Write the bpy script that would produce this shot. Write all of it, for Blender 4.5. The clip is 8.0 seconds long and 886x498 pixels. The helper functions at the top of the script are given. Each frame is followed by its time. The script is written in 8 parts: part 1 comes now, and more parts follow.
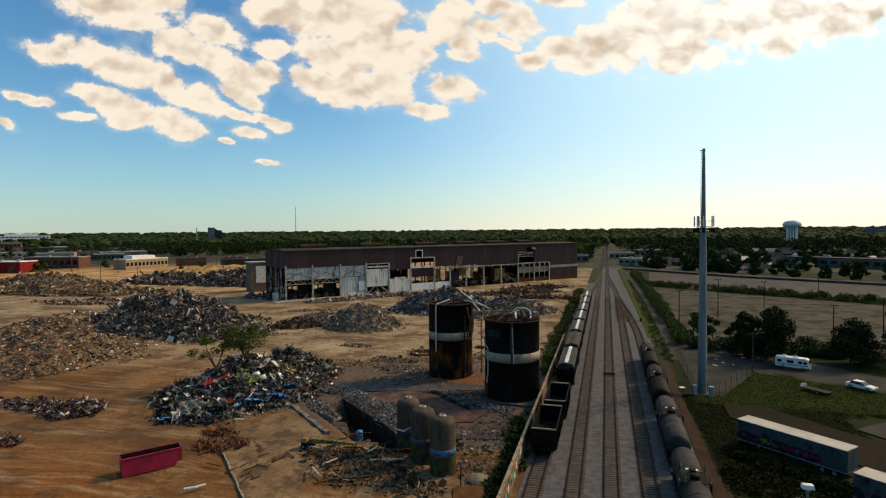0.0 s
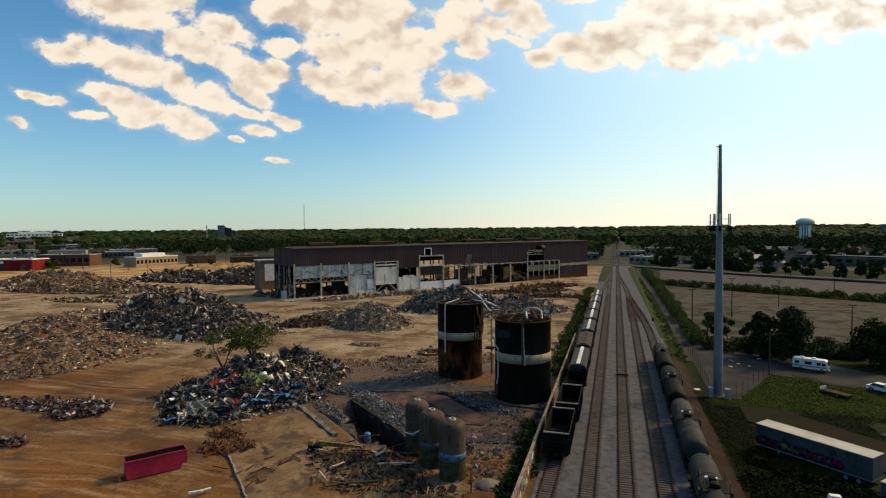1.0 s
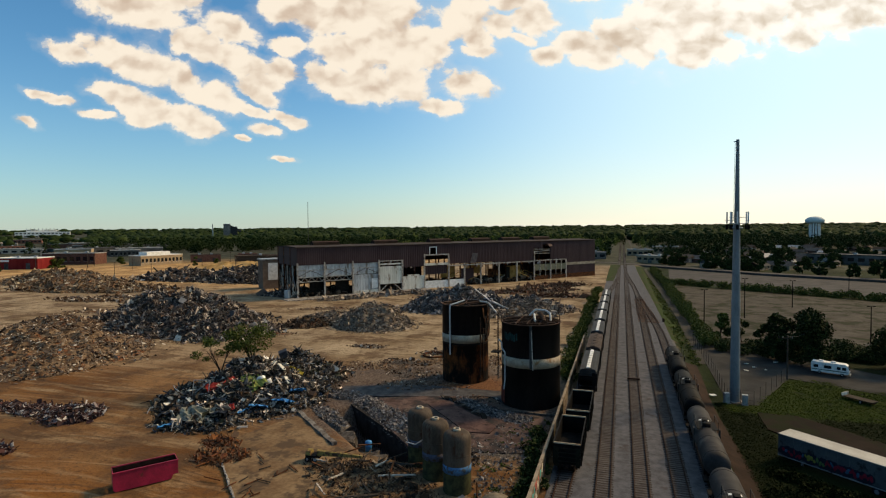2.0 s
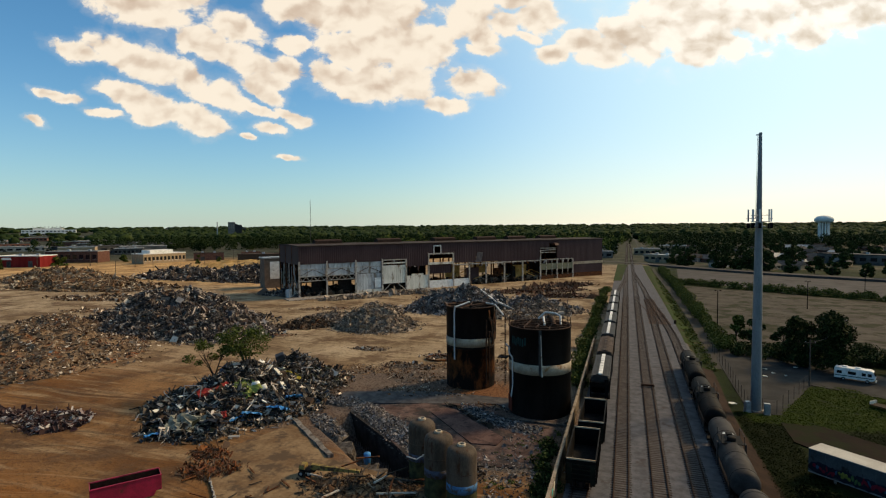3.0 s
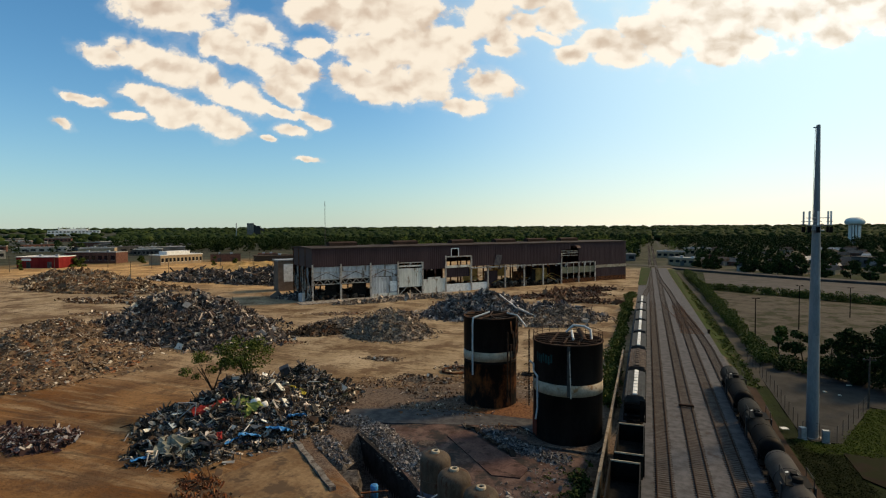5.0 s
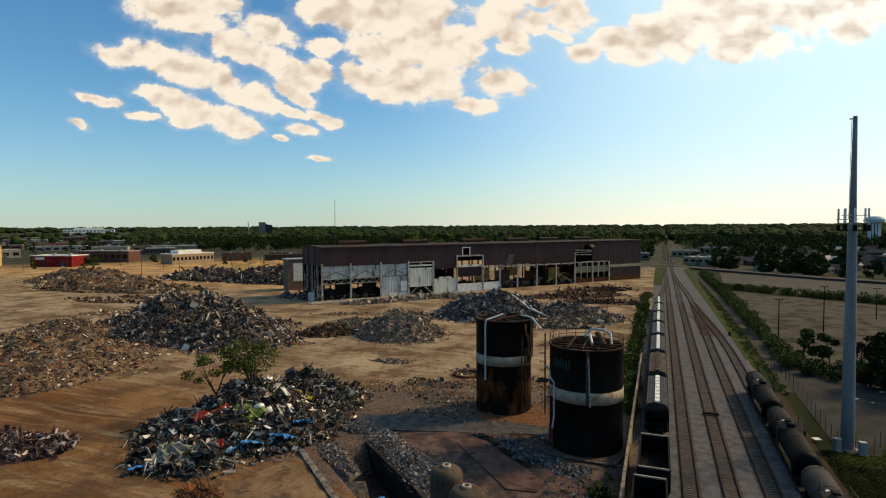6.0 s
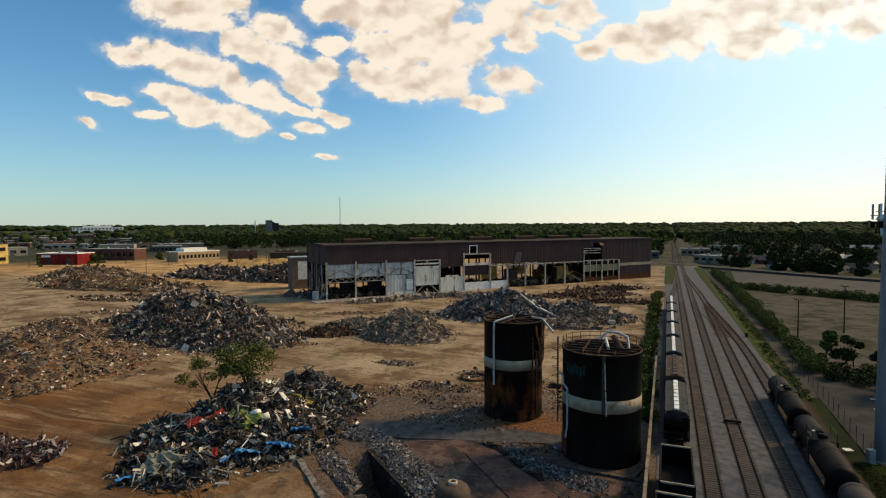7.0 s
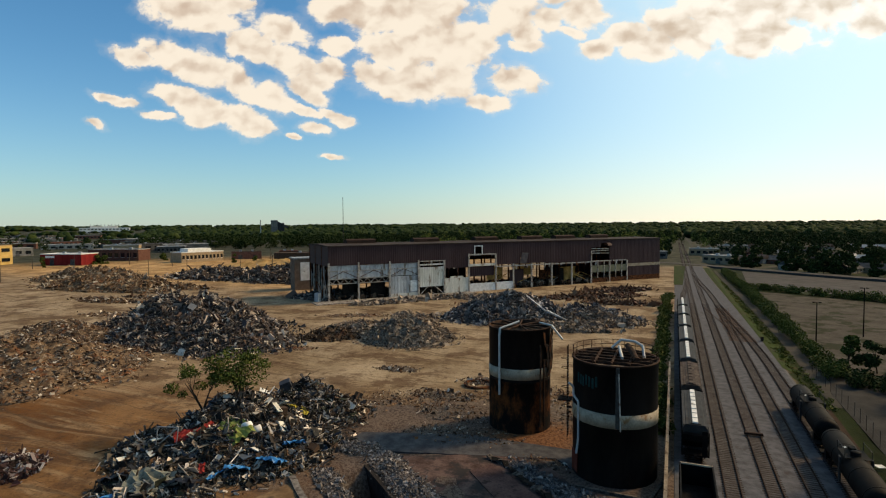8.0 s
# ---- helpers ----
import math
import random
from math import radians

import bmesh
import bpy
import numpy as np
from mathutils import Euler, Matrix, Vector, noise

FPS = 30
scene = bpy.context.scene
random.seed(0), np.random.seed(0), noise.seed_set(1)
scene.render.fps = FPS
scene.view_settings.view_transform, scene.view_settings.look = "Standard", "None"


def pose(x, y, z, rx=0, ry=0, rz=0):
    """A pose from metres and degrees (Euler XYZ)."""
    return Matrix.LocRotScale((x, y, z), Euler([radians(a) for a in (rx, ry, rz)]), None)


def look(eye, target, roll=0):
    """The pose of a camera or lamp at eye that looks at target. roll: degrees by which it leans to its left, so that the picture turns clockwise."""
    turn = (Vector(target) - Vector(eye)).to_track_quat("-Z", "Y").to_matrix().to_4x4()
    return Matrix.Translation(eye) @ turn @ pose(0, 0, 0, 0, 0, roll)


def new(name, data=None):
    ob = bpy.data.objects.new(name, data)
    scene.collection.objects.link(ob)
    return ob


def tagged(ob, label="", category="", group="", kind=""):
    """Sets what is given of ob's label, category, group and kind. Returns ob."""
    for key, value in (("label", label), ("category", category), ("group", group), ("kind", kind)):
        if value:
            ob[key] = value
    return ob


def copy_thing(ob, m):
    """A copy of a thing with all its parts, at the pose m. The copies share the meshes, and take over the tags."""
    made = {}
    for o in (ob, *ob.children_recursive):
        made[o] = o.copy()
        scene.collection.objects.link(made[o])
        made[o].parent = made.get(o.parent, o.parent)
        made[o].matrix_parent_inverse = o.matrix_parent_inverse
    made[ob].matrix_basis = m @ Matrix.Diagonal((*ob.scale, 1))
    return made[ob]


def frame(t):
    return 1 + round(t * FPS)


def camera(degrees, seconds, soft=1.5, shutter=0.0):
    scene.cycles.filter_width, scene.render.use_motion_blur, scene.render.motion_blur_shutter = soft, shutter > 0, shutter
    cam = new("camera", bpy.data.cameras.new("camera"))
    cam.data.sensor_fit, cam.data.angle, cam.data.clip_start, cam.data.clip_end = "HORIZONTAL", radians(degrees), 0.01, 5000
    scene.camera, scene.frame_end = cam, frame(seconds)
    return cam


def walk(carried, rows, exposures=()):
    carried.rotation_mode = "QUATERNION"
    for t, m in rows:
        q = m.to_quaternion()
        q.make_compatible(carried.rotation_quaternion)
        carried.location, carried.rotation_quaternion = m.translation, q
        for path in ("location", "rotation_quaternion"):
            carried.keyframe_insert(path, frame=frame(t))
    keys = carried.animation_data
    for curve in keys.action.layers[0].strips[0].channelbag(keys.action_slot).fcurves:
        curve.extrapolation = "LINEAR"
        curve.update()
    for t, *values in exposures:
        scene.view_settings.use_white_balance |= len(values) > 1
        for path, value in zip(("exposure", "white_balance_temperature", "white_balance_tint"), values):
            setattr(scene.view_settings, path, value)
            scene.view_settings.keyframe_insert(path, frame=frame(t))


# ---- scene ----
cam = camera(77.6, 8.0, 1.15)
PATH = [
    (0, (4.121, 0.935, 28.045), (3.553, 2.851, 27.98), -0.5),
    (0.5, (3.904, 1.501, 28.065), (3.317, 3.412, 27.997), -0.5),
    (1, (3.498, 2.554, 28.139), (2.9, 4.461, 28.066), -0.5),
    (1.5, (3.088, 4.079, 28.195), (2.48, 5.983, 28.119), -0.5),
    (3, (1.198, 10.529, 28.066), (0.564, 12.424, 27.983), -0.4),
    (3.5, (0.353, 12.837, 28.068), (-0.288, 14.73, 27.983), -0.3),
    (4, (-0.334, 14.997, 28.165), (-0.988, 16.885, 28.083), -0.3),
    (4.5, (-0.887, 16.604, 28.293), (-1.558, 18.487, 28.215), -0.3),
    (5, (-1.247, 18.05, 28.349), (-1.942, 19.924, 28.271), -0.3),
    (6.5, (-3.323, 23.295, 28.158), (-4.068, 25.149, 28.074), -0.3),
    (7, (-4.015, 25.236, 28.059), (-4.77, 27.086, 27.971), -0.3),
    (7.5, (-4.656, 27.274, 28.01), (-5.421, 29.12, 27.921), -0.4),
    (8, (-5.223, 29.368, 28.203), (-5.997, 31.21, 28.114), -0.4),
]
EXPOSURE = [(0, 0.0)]
walk(cam, [(t, look(eye, target, roll)) for t, eye, target, roll in PATH], EXPOSURE)

# ---- light ----
SUN_AZIMUTH, SUN_HEIGHT = 46.0, 36.0  # degrees clockwise from +y, degrees above the horizon
a, h = radians(SUN_AZIMUTH), radians(SUN_HEIGHT)
SUN_WAY = Vector((math.sin(a) * math.cos(h), math.cos(a) * math.cos(h), math.sin(h)))
sun = new("sun", bpy.data.lights.new("sun", "SUN"))
sun.data.energy, sun.data.angle, sun.data.color = 4.4, radians(10.0), (1.0, 0.70, 0.37)
sun.matrix_world = look((0, 0, 200), Vector((0, 0, 200)) - SUN_WAY)


def rgb(r, g, b):
    return (r, g, b, 1.0)


def node(tree, kind, *values, operation="", clamp=False):
    """A node whose inputs are linked to sockets or set to values in order."""
    n = tree.nodes.new(kind)
    if operation:
        n.operation = operation
    if clamp:
        n.use_clamp = True
    for slot, value in enumerate(values):
        put(tree, n, slot, value)
    return n


def put(tree, n, slot, value):
    if value is None:
        return
    if isinstance(value, bpy.types.Node):
        value = value.outputs[0]
    if isinstance(value, bpy.types.NodeSocket):
        tree.links.new(value, n.inputs[slot])
    else:
        n.inputs[slot].default_value = value


def calc(tree, operation, a, b=None, c=None, clamp=False):
    return node(tree, "ShaderNodeMath", a, b, c, operation=operation, clamp=clamp)


def vec(tree, operation, a, b=None):
    return node(tree, "ShaderNodeVectorMath", a, b, operation=operation)


def span(tree, value, low, high, smooth=True):
    n = node(tree, "ShaderNodeMapRange", value, low, high, 0.0, 1.0)
    n.interpolation_type = "SMOOTHSTEP" if smooth else "LINEAR"
    return n


def blend(tree, factor, one, two, mode="MIX"):
    n = tree.nodes.new("ShaderNodeMix")
    n.data_type, n.blend_type = "RGBA", mode
    put(tree, n, 0, factor), put(tree, n, 6, one), put(tree, n, 7, two)
    return n.outputs[2]


SKY_STRENGTH, SKY_TINT = 0.11, rgb(0.59, 1.07, 1.22)
HAZE, HAZE_SUN, GLARE = rgb(6.1, 6.2, 5.2), rgb(10.6, 9.6, 7.4), rgb(7.6, 9.8, 10.1)
CLOUD_LIT, CLOUD_LIT_SUN = rgb(9.2, 8.0, 6.4), rgb(11.0, 10.5, 9.6)
CLOUD_DULL, CLOUD_DULL_SUN = rgb(6.0, 4.6, 3.4), rgb(5.8, 4.8, 3.5)

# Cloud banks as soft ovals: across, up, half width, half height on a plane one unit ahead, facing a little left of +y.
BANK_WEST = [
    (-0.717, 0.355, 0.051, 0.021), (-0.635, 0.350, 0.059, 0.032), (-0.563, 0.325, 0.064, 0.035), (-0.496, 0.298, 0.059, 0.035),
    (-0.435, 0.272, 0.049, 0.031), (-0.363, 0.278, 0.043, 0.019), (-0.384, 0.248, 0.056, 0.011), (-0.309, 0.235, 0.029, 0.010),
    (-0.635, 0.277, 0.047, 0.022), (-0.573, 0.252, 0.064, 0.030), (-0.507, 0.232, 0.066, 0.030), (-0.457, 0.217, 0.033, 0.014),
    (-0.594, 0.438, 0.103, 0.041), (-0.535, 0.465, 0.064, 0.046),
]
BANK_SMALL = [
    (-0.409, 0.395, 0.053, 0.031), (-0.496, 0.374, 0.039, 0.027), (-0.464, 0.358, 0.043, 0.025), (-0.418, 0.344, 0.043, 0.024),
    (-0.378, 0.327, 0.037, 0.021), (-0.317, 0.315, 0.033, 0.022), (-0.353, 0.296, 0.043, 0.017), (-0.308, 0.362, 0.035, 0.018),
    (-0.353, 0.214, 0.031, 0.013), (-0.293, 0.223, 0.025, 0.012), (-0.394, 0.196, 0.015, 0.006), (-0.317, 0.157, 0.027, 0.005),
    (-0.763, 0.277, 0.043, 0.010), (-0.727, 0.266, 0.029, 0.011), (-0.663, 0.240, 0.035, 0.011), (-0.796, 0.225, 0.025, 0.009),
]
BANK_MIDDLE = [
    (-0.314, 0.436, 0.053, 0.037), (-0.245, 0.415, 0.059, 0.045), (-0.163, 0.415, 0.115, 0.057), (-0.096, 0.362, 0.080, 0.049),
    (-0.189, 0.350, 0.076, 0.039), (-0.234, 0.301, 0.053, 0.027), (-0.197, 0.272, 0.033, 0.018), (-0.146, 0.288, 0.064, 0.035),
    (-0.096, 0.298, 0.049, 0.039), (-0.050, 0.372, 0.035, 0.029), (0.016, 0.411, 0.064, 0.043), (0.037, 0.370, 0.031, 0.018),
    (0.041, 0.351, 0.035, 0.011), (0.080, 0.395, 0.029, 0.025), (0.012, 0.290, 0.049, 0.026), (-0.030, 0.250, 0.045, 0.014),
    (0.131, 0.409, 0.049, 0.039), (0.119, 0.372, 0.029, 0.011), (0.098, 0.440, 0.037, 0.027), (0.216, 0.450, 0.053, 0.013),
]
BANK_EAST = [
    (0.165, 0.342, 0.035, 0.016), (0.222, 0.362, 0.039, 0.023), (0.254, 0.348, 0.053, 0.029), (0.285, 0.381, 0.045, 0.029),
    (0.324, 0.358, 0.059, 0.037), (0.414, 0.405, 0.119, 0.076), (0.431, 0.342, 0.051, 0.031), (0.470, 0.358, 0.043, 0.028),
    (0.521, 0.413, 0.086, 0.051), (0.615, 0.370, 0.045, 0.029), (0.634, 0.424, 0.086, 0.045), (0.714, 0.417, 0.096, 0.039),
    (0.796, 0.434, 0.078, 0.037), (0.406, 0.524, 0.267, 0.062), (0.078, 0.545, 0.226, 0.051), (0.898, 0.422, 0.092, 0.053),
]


def make_sky():
    world = bpy.data.worlds.new("sky")
    scene.world = world
    world.use_nodes = True
    tree = world.node_tree
    tree.nodes.clear()
    way = node(tree, "ShaderNodeTexCoord").outputs["Generated"]
    air = tree.nodes.new("ShaderNodeTexSky")
    air.sky_type, air.sun_disc = "NISHITA", False
    air.sun_elevation, air.sun_rotation = radians(SUN_HEIGHT), radians(SUN_AZIMUTH)
    air.altitude, air.air_density, air.dust_density, air.ozone_density = 200, 1.0, 0.6, 2.5
    # the plane on which the clouds are drawn
    across = vec(tree, "DOT_PRODUCT", way, (0.959, 0.2835, 0.0)).outputs["Value"]
    ahead = vec(tree, "DOT_PRODUCT", way, (-0.2835, 0.958, -0.0325)).outputs["Value"]
    up = vec(tree, "DOT_PRODUCT", way, (0.0, 0.0325, 0.999)).outputs["Value"]
    front = calc(tree, "MAXIMUM", ahead, 0.05)
    plane = node(tree, "ShaderNodeCombineXYZ", calc(tree, "DIVIDE", across, front), calc(tree, "DIVIDE", up, front), 0.0)
    wisps = node(tree, "ShaderNodeTexNoise", plane, None, 14.0, 5.0, 0.6, 2.0)
    warp = vec(tree, "SUBTRACT", wisps.outputs["Color"], (0.5, 0.5, 0.5))
    warped = vec(tree, "MULTIPLY_ADD", warp, (0.05, 0.03, 0.0))
    put(tree, warped, 2, plane)
    squat = vec(tree, "MULTIPLY", warped, (1.0, 1.35, 1.0))
    puffs = node(tree, "ShaderNodeTexNoise", squat, None, 14.0, 9.0, 0.6, 2.1)
    soft = node(tree, "ShaderNodeTexNoise", squat, None, 14.0, 2.6, 0.5, 2.1)
    shifted = node(tree, "ShaderNodeTexNoise", vec(tree, "ADD", squat, (-0.008, 0.026, 0.0)), None, 14.0, 2.6, 0.5, 2.1)
    cells = tree.nodes.new("ShaderNodeTexVoronoi")
    cells.feature = "SMOOTH_F1"
    put(tree, cells, "Vector", squat), put(tree, cells, "Scale", 26.0), put(tree, cells, "Smoothness", 0.5)
    heads = calc(tree, "SUBTRACT", 0.45, cells.outputs["Distance"])
    body = None
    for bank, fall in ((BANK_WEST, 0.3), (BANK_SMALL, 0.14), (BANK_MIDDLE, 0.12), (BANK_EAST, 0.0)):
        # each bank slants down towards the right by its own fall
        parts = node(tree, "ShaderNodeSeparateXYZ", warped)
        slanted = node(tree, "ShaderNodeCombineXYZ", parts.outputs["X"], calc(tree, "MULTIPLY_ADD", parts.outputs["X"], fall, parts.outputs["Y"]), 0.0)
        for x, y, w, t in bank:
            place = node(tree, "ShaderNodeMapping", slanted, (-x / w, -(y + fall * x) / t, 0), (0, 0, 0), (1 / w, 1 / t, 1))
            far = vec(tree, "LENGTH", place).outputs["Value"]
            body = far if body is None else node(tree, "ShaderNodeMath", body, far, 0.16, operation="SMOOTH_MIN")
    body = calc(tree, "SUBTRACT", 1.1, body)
    thick = calc(tree, "MULTIPLY_ADD", calc(tree, "SUBTRACT", puffs, 0.5), 2.0, calc(tree, "MULTIPLY_ADD", heads, 0.45, body))
    ahead_only = span(tree, ahead, 0.1, 0.35)
    # looser clouds behind the viewer
    dome = vec(tree, "DIVIDE", way, None)
    lift = calc(tree, "MAXIMUM", calc(tree, "ADD", node(tree, "ShaderNodeSeparateXYZ", way).outputs["Z"], 0.12), 0.06)
    spread = node(tree, "ShaderNodeCombineXYZ", lift, lift, lift)
    put(tree, dome, 1, spread)
    loose = node(tree, "ShaderNodeTexNoise", dome, None, 1.3, 7.0, 0.6, 2.0)
    loose = calc(tree, "MULTIPLY_ADD", calc(tree, "SUBTRACT", loose, 0.68), 5.0, 0.0)
    thick = node(tree, "ShaderNodeMix", ahead_only, None, loose, thick).outputs[0]
    veil = calc(tree, "MULTIPLY", span(tree, thick, -0.5, 0.3), 0.2)
    cover = calc(tree, "MAXIMUM", span(tree, thick, -0.06, 0.3), veil)
    cover = calc(tree, "MULTIPLY", cover, span(tree, node(tree, "ShaderNodeSeparateXYZ", way).outputs["Z"], 0.02, 0.1))
    cover = calc(tree, "MULTIPLY", cover, 0.96)
    # bright rims, greyer hearts; brighter towards the sun
    toward = vec(tree, "DOT_PRODUCT", way, tuple(SUN_WAY)).outputs["Value"]
    glare = span(tree, toward, 0.55, 1.0)
    relief = calc(tree, "MULTIPLY", calc(tree, "SUBTRACT", shifted, soft), 3.2)
    mass = calc(tree, "MULTIPLY", calc(tree, "MINIMUM", thick, 1.1), calc(tree, "MULTIPLY_ADD", glare, 0.12, 0.5))
    heart = span(tree, calc(tree, "ADD", mass, relief), 0.0, 1.1)
    lit = blend(tree, glare, CLOUD_LIT, CLOUD_LIT_SUN)
    dull = blend(tree, glare, CLOUD_DULL, CLOUD_DULL_SUN)
    cloud = blend(tree, heart, lit, dull)
    blue = blend(tree, 1.0, air, SKY_TINT, "MULTIPLY")
    height = node(tree, "ShaderNodeSeparateXYZ", way).outputs["Z"]
    low = calc(tree, "POWER", calc(tree, "SUBTRACT", 1.0, calc(tree, "MAXIMUM", height, 0.0)), 10.0)
    haze = calc(tree, "MULTIPLY", low, calc(tree, "MULTIPLY_ADD", span(tree, toward, 0.0, 0.7), 0.36, 0.64), clamp=True)
    blue = blend(tree, calc(tree, "MULTIPLY", span(tree, toward, 0.32, 0.95), 0.92), blue, GLARE)
    blue = blend(tree, haze, blue, blend(tree, span(tree, toward, 0.1, 0.75), HAZE, HAZE_SUN))
    sky = blend(tree, cover, blue, cloud)
    shine = node(tree, "ShaderNodeBackground", sky, SKY_STRENGTH)
    tree.links.new(shine.outputs[0], node(tree, "ShaderNodeOutputWorld").inputs[0])


make_sky()

# ---- materials ----


def surface(name, dark, light, size=1.0, rough=0.8, metal=0.0, bump=0.3, grain=12.0, spot=None, spot_size=0.6, spot_share=0.4,
            pieces=None, each=0.0, space="Object", streak=1.0):
    """A worn surface: two colours blended by noise of `size` metres with finer grain, spots of a third colour, relief, and a shade of its own for each piece."""
    m = bpy.data.materials.new(name)
    m.use_nodes = True
    tree = m.node_tree
    shader = tree.nodes["Principled BSDF"]
    if space == "World":
        at = node(tree, "ShaderNodeNewGeometry").outputs["Position"]
    else:
        at = node(tree, "ShaderNodeTexCoord").outputs["Object"]
        shift = node(tree, "ShaderNodeObjectInfo").outputs["Random"]
        at = vec(tree, "ADD", at, node(tree, "ShaderNodeCombineXYZ", calc(tree, "MULTIPLY", shift, 91.0), shift, shift))
    at = vec(tree, "MULTIPLY", at, (1.0, 1.0, streak))
    broad = node(tree, "ShaderNodeTexNoise", at, None, 1.0 / size, 5.0, 0.6, 2.0)
    fine = node(tree, "ShaderNodeTexNoise", at, None, grain / size, 4.0, 0.65, 2.0)
    share = calc(tree, "ADD", calc(tree, "MULTIPLY", broad, 0.65), calc(tree, "MULTIPLY", fine, 0.35))
    colour = blend(tree, span(tree, share, 0.36, 0.64), dark, light)
    if spot:
        spots = node(tree, "ShaderNodeTexNoise", vec(tree, "ADD", at, (13.0, 7.0, 3.0)), None, 1.0 / spot_size, 6.0, 0.65, 2.0)
        colour = blend(tree, span(tree, spots, 0.68 - spot_share * 0.5, 0.8 - spot_share * 0.5), colour, spot)
    if pieces:
        ramp = tree.nodes.new("ShaderNodeValToRGB")
        ramp.color_ramp.interpolation = "CONSTANT"
        for n, (stop, c) in enumerate(pieces):
            e = ramp.color_ramp.elements[n] if n < 2 else ramp.color_ramp.elements.new(stop)
            e.position, e.color = stop, (*c, 1)
        put(tree, ramp, 0, node(tree, "ShaderNodeNewGeometry").outputs["Random Per Island"])
        colour = blend(tree, 0.75, colour, ramp)
    if each:
        shade = node(tree, "ShaderNodeMapRange", node(tree, "ShaderNodeObjectInfo").outputs["Random"], 0.0, 1.0, 1.0 - each, 1.0 + each)
        colour = blend(tree, 1.0, colour, node(tree, "ShaderNodeCombineXYZ", shade, shade, shade), "MULTIPLY")
    put(tree, shader, "Base Color", colour)
    put(tree, shader, "Roughness", calc(tree, "MULTIPLY_ADD", fine, 0.2, rough - 0.1, clamp=True))
    put(tree, shader, "Metallic", metal)
    put(tree, shader, "Specular IOR Level", 0.06 if rough > 0.55 else 0.3)
    if bump:
        put(tree, shader, "Normal", node(tree, "ShaderNodeBump", bump, 0.05 * size ** 0.5, None, share))
    return m


# ---- mesh building ----
CUBE = [(-1, -1, -1), (1, -1, -1), (1, 1, -1), (-1, 1, -1), (-1, -1, 1), (1, -1, 1), (1, 1, 1), (-1, 1, 1)]
SIDES = [(0, 3, 2, 1), (4, 5, 6, 7), (0, 1, 5, 4), (1, 2, 6, 5), (2, 3, 7, 6), (3, 0, 4, 7)]


class Geo:
    """Gathers the faces of one mesh."""

    def __init__(self):
        self.verts, self.faces, self.slots, self.soft = [], [], [], []

    def add(self, verts, faces, slot=0, soft=False):
        start = len(self.verts)
        self.verts += [tuple(v) for v in verts]
        self.faces += [tuple(i + start for i in f) for f in faces]
        self.slots += [slot] * len(faces)
        self.soft += [soft] * len(faces)
        return self

    def box(self, centre, size, m=None, slot=0, taper=1.0):
        """A box; taper narrows its top."""
        m = m or Matrix()
        sx, sy, sz = (s / 2 for s in size)
        return self.add([m @ Vector((centre[0] + x * sx * (taper if z > 0 else 1), centre[1] + y * sy * (taper if z > 0 else 1), centre[2] + z * sz)) for x, y, z in CUBE], SIDES, slot)

    def block(self, x0, x1, y0, y1, z0, z1, m=None, slot=0):
        return self.box(((x0 + x1) / 2, (y0 + y1) / 2, (z0 + z1) / 2), (x1 - x0, y1 - y0, z1 - z0), m, slot)

    def tube(self, start, end, r0, r1=None, n=10, slot=0, caps=True):
        start, end = Vector(start), Vector(end)
        r1 = r0 if r1 is None else r1
        turn = (end - start).to_track_quat("Z", "Y").to_matrix()
        ring = [turn @ Vector((math.cos(2 * math.pi * k / n), math.sin(2 * math.pi * k / n), 0)) for k in range(n)]
        self.add([start + v * r0 for v in ring] + [end + v * r1 for v in ring], [(k, (k + 1) % n, n + (k + 1) % n, n + k) for k in range(n)], slot, n > 5)
        if caps:
            self.add([start + v * r0 for v in ring], [tuple(reversed(range(n)))], slot)
            self.add([end + v * r1 for v in ring], [tuple(range(n))], slot)
        return self

    def line(self, points, r, n=6, slot=0):
        for p, q in zip(points, points[1:]):
            self.tube(p, q, r, r, n, slot)
        return self

    def lathe(self, profile, n=32, m=None, slot=0, soft=True):
        """Turns (radius, height) pairs about the z axis."""
        m = m or Matrix()
        verts = [m @ Vector((r * math.cos(2 * math.pi * k / n), r * math.sin(2 * math.pi * k / n), z)) for r, z in profile for k in range(n)]
        faces = [(j * n + k, j * n + (k + 1) % n, (j + 1) * n + (k + 1) % n, (j + 1) * n + k) for j in range(len(profile) - 1) for k in range(n)]
        return self.add(verts, faces, slot, soft)

    def loft(self, rings, slot=0, soft=False, caps=True):
        n = len(rings[0])
        self.add([v for ring in rings for v in ring], [(j * n + k, j * n + (k + 1) % n, (j + 1) * n + (k + 1) % n, (j + 1) * n + k) for j in range(len(rings) - 1) for k in range(n)], slot, soft)
        if caps:
            self.add(rings[0], [tuple(reversed(range(n)))], slot)
            self.add(rings[-1], [tuple(range(n))], slot)
        return self

    def mesh(self, name, mats):
        data = bpy.data.meshes.new(name)
        data.from_pydata(self.verts, [], self.faces)
        for m in mats if isinstance(mats, (list, tuple)) else [mats]:
            data.materials.append(m)
        data.polygons.foreach_set("material_index", self.slots)
        data.polygons.foreach_set("use_smooth", self.soft)
        data.update()
        return data


def solid(name, geo, mats, label="", category="", group="", kind="", at=(0, 0, 0), rz=0.0):
    """A top-level thing of one mesh."""
    ob = new(name, geo.mesh(name, mats))
    ob.matrix_basis = pose(*at, 0, 0, rz)
    return tagged(ob, label, category, group, kind)


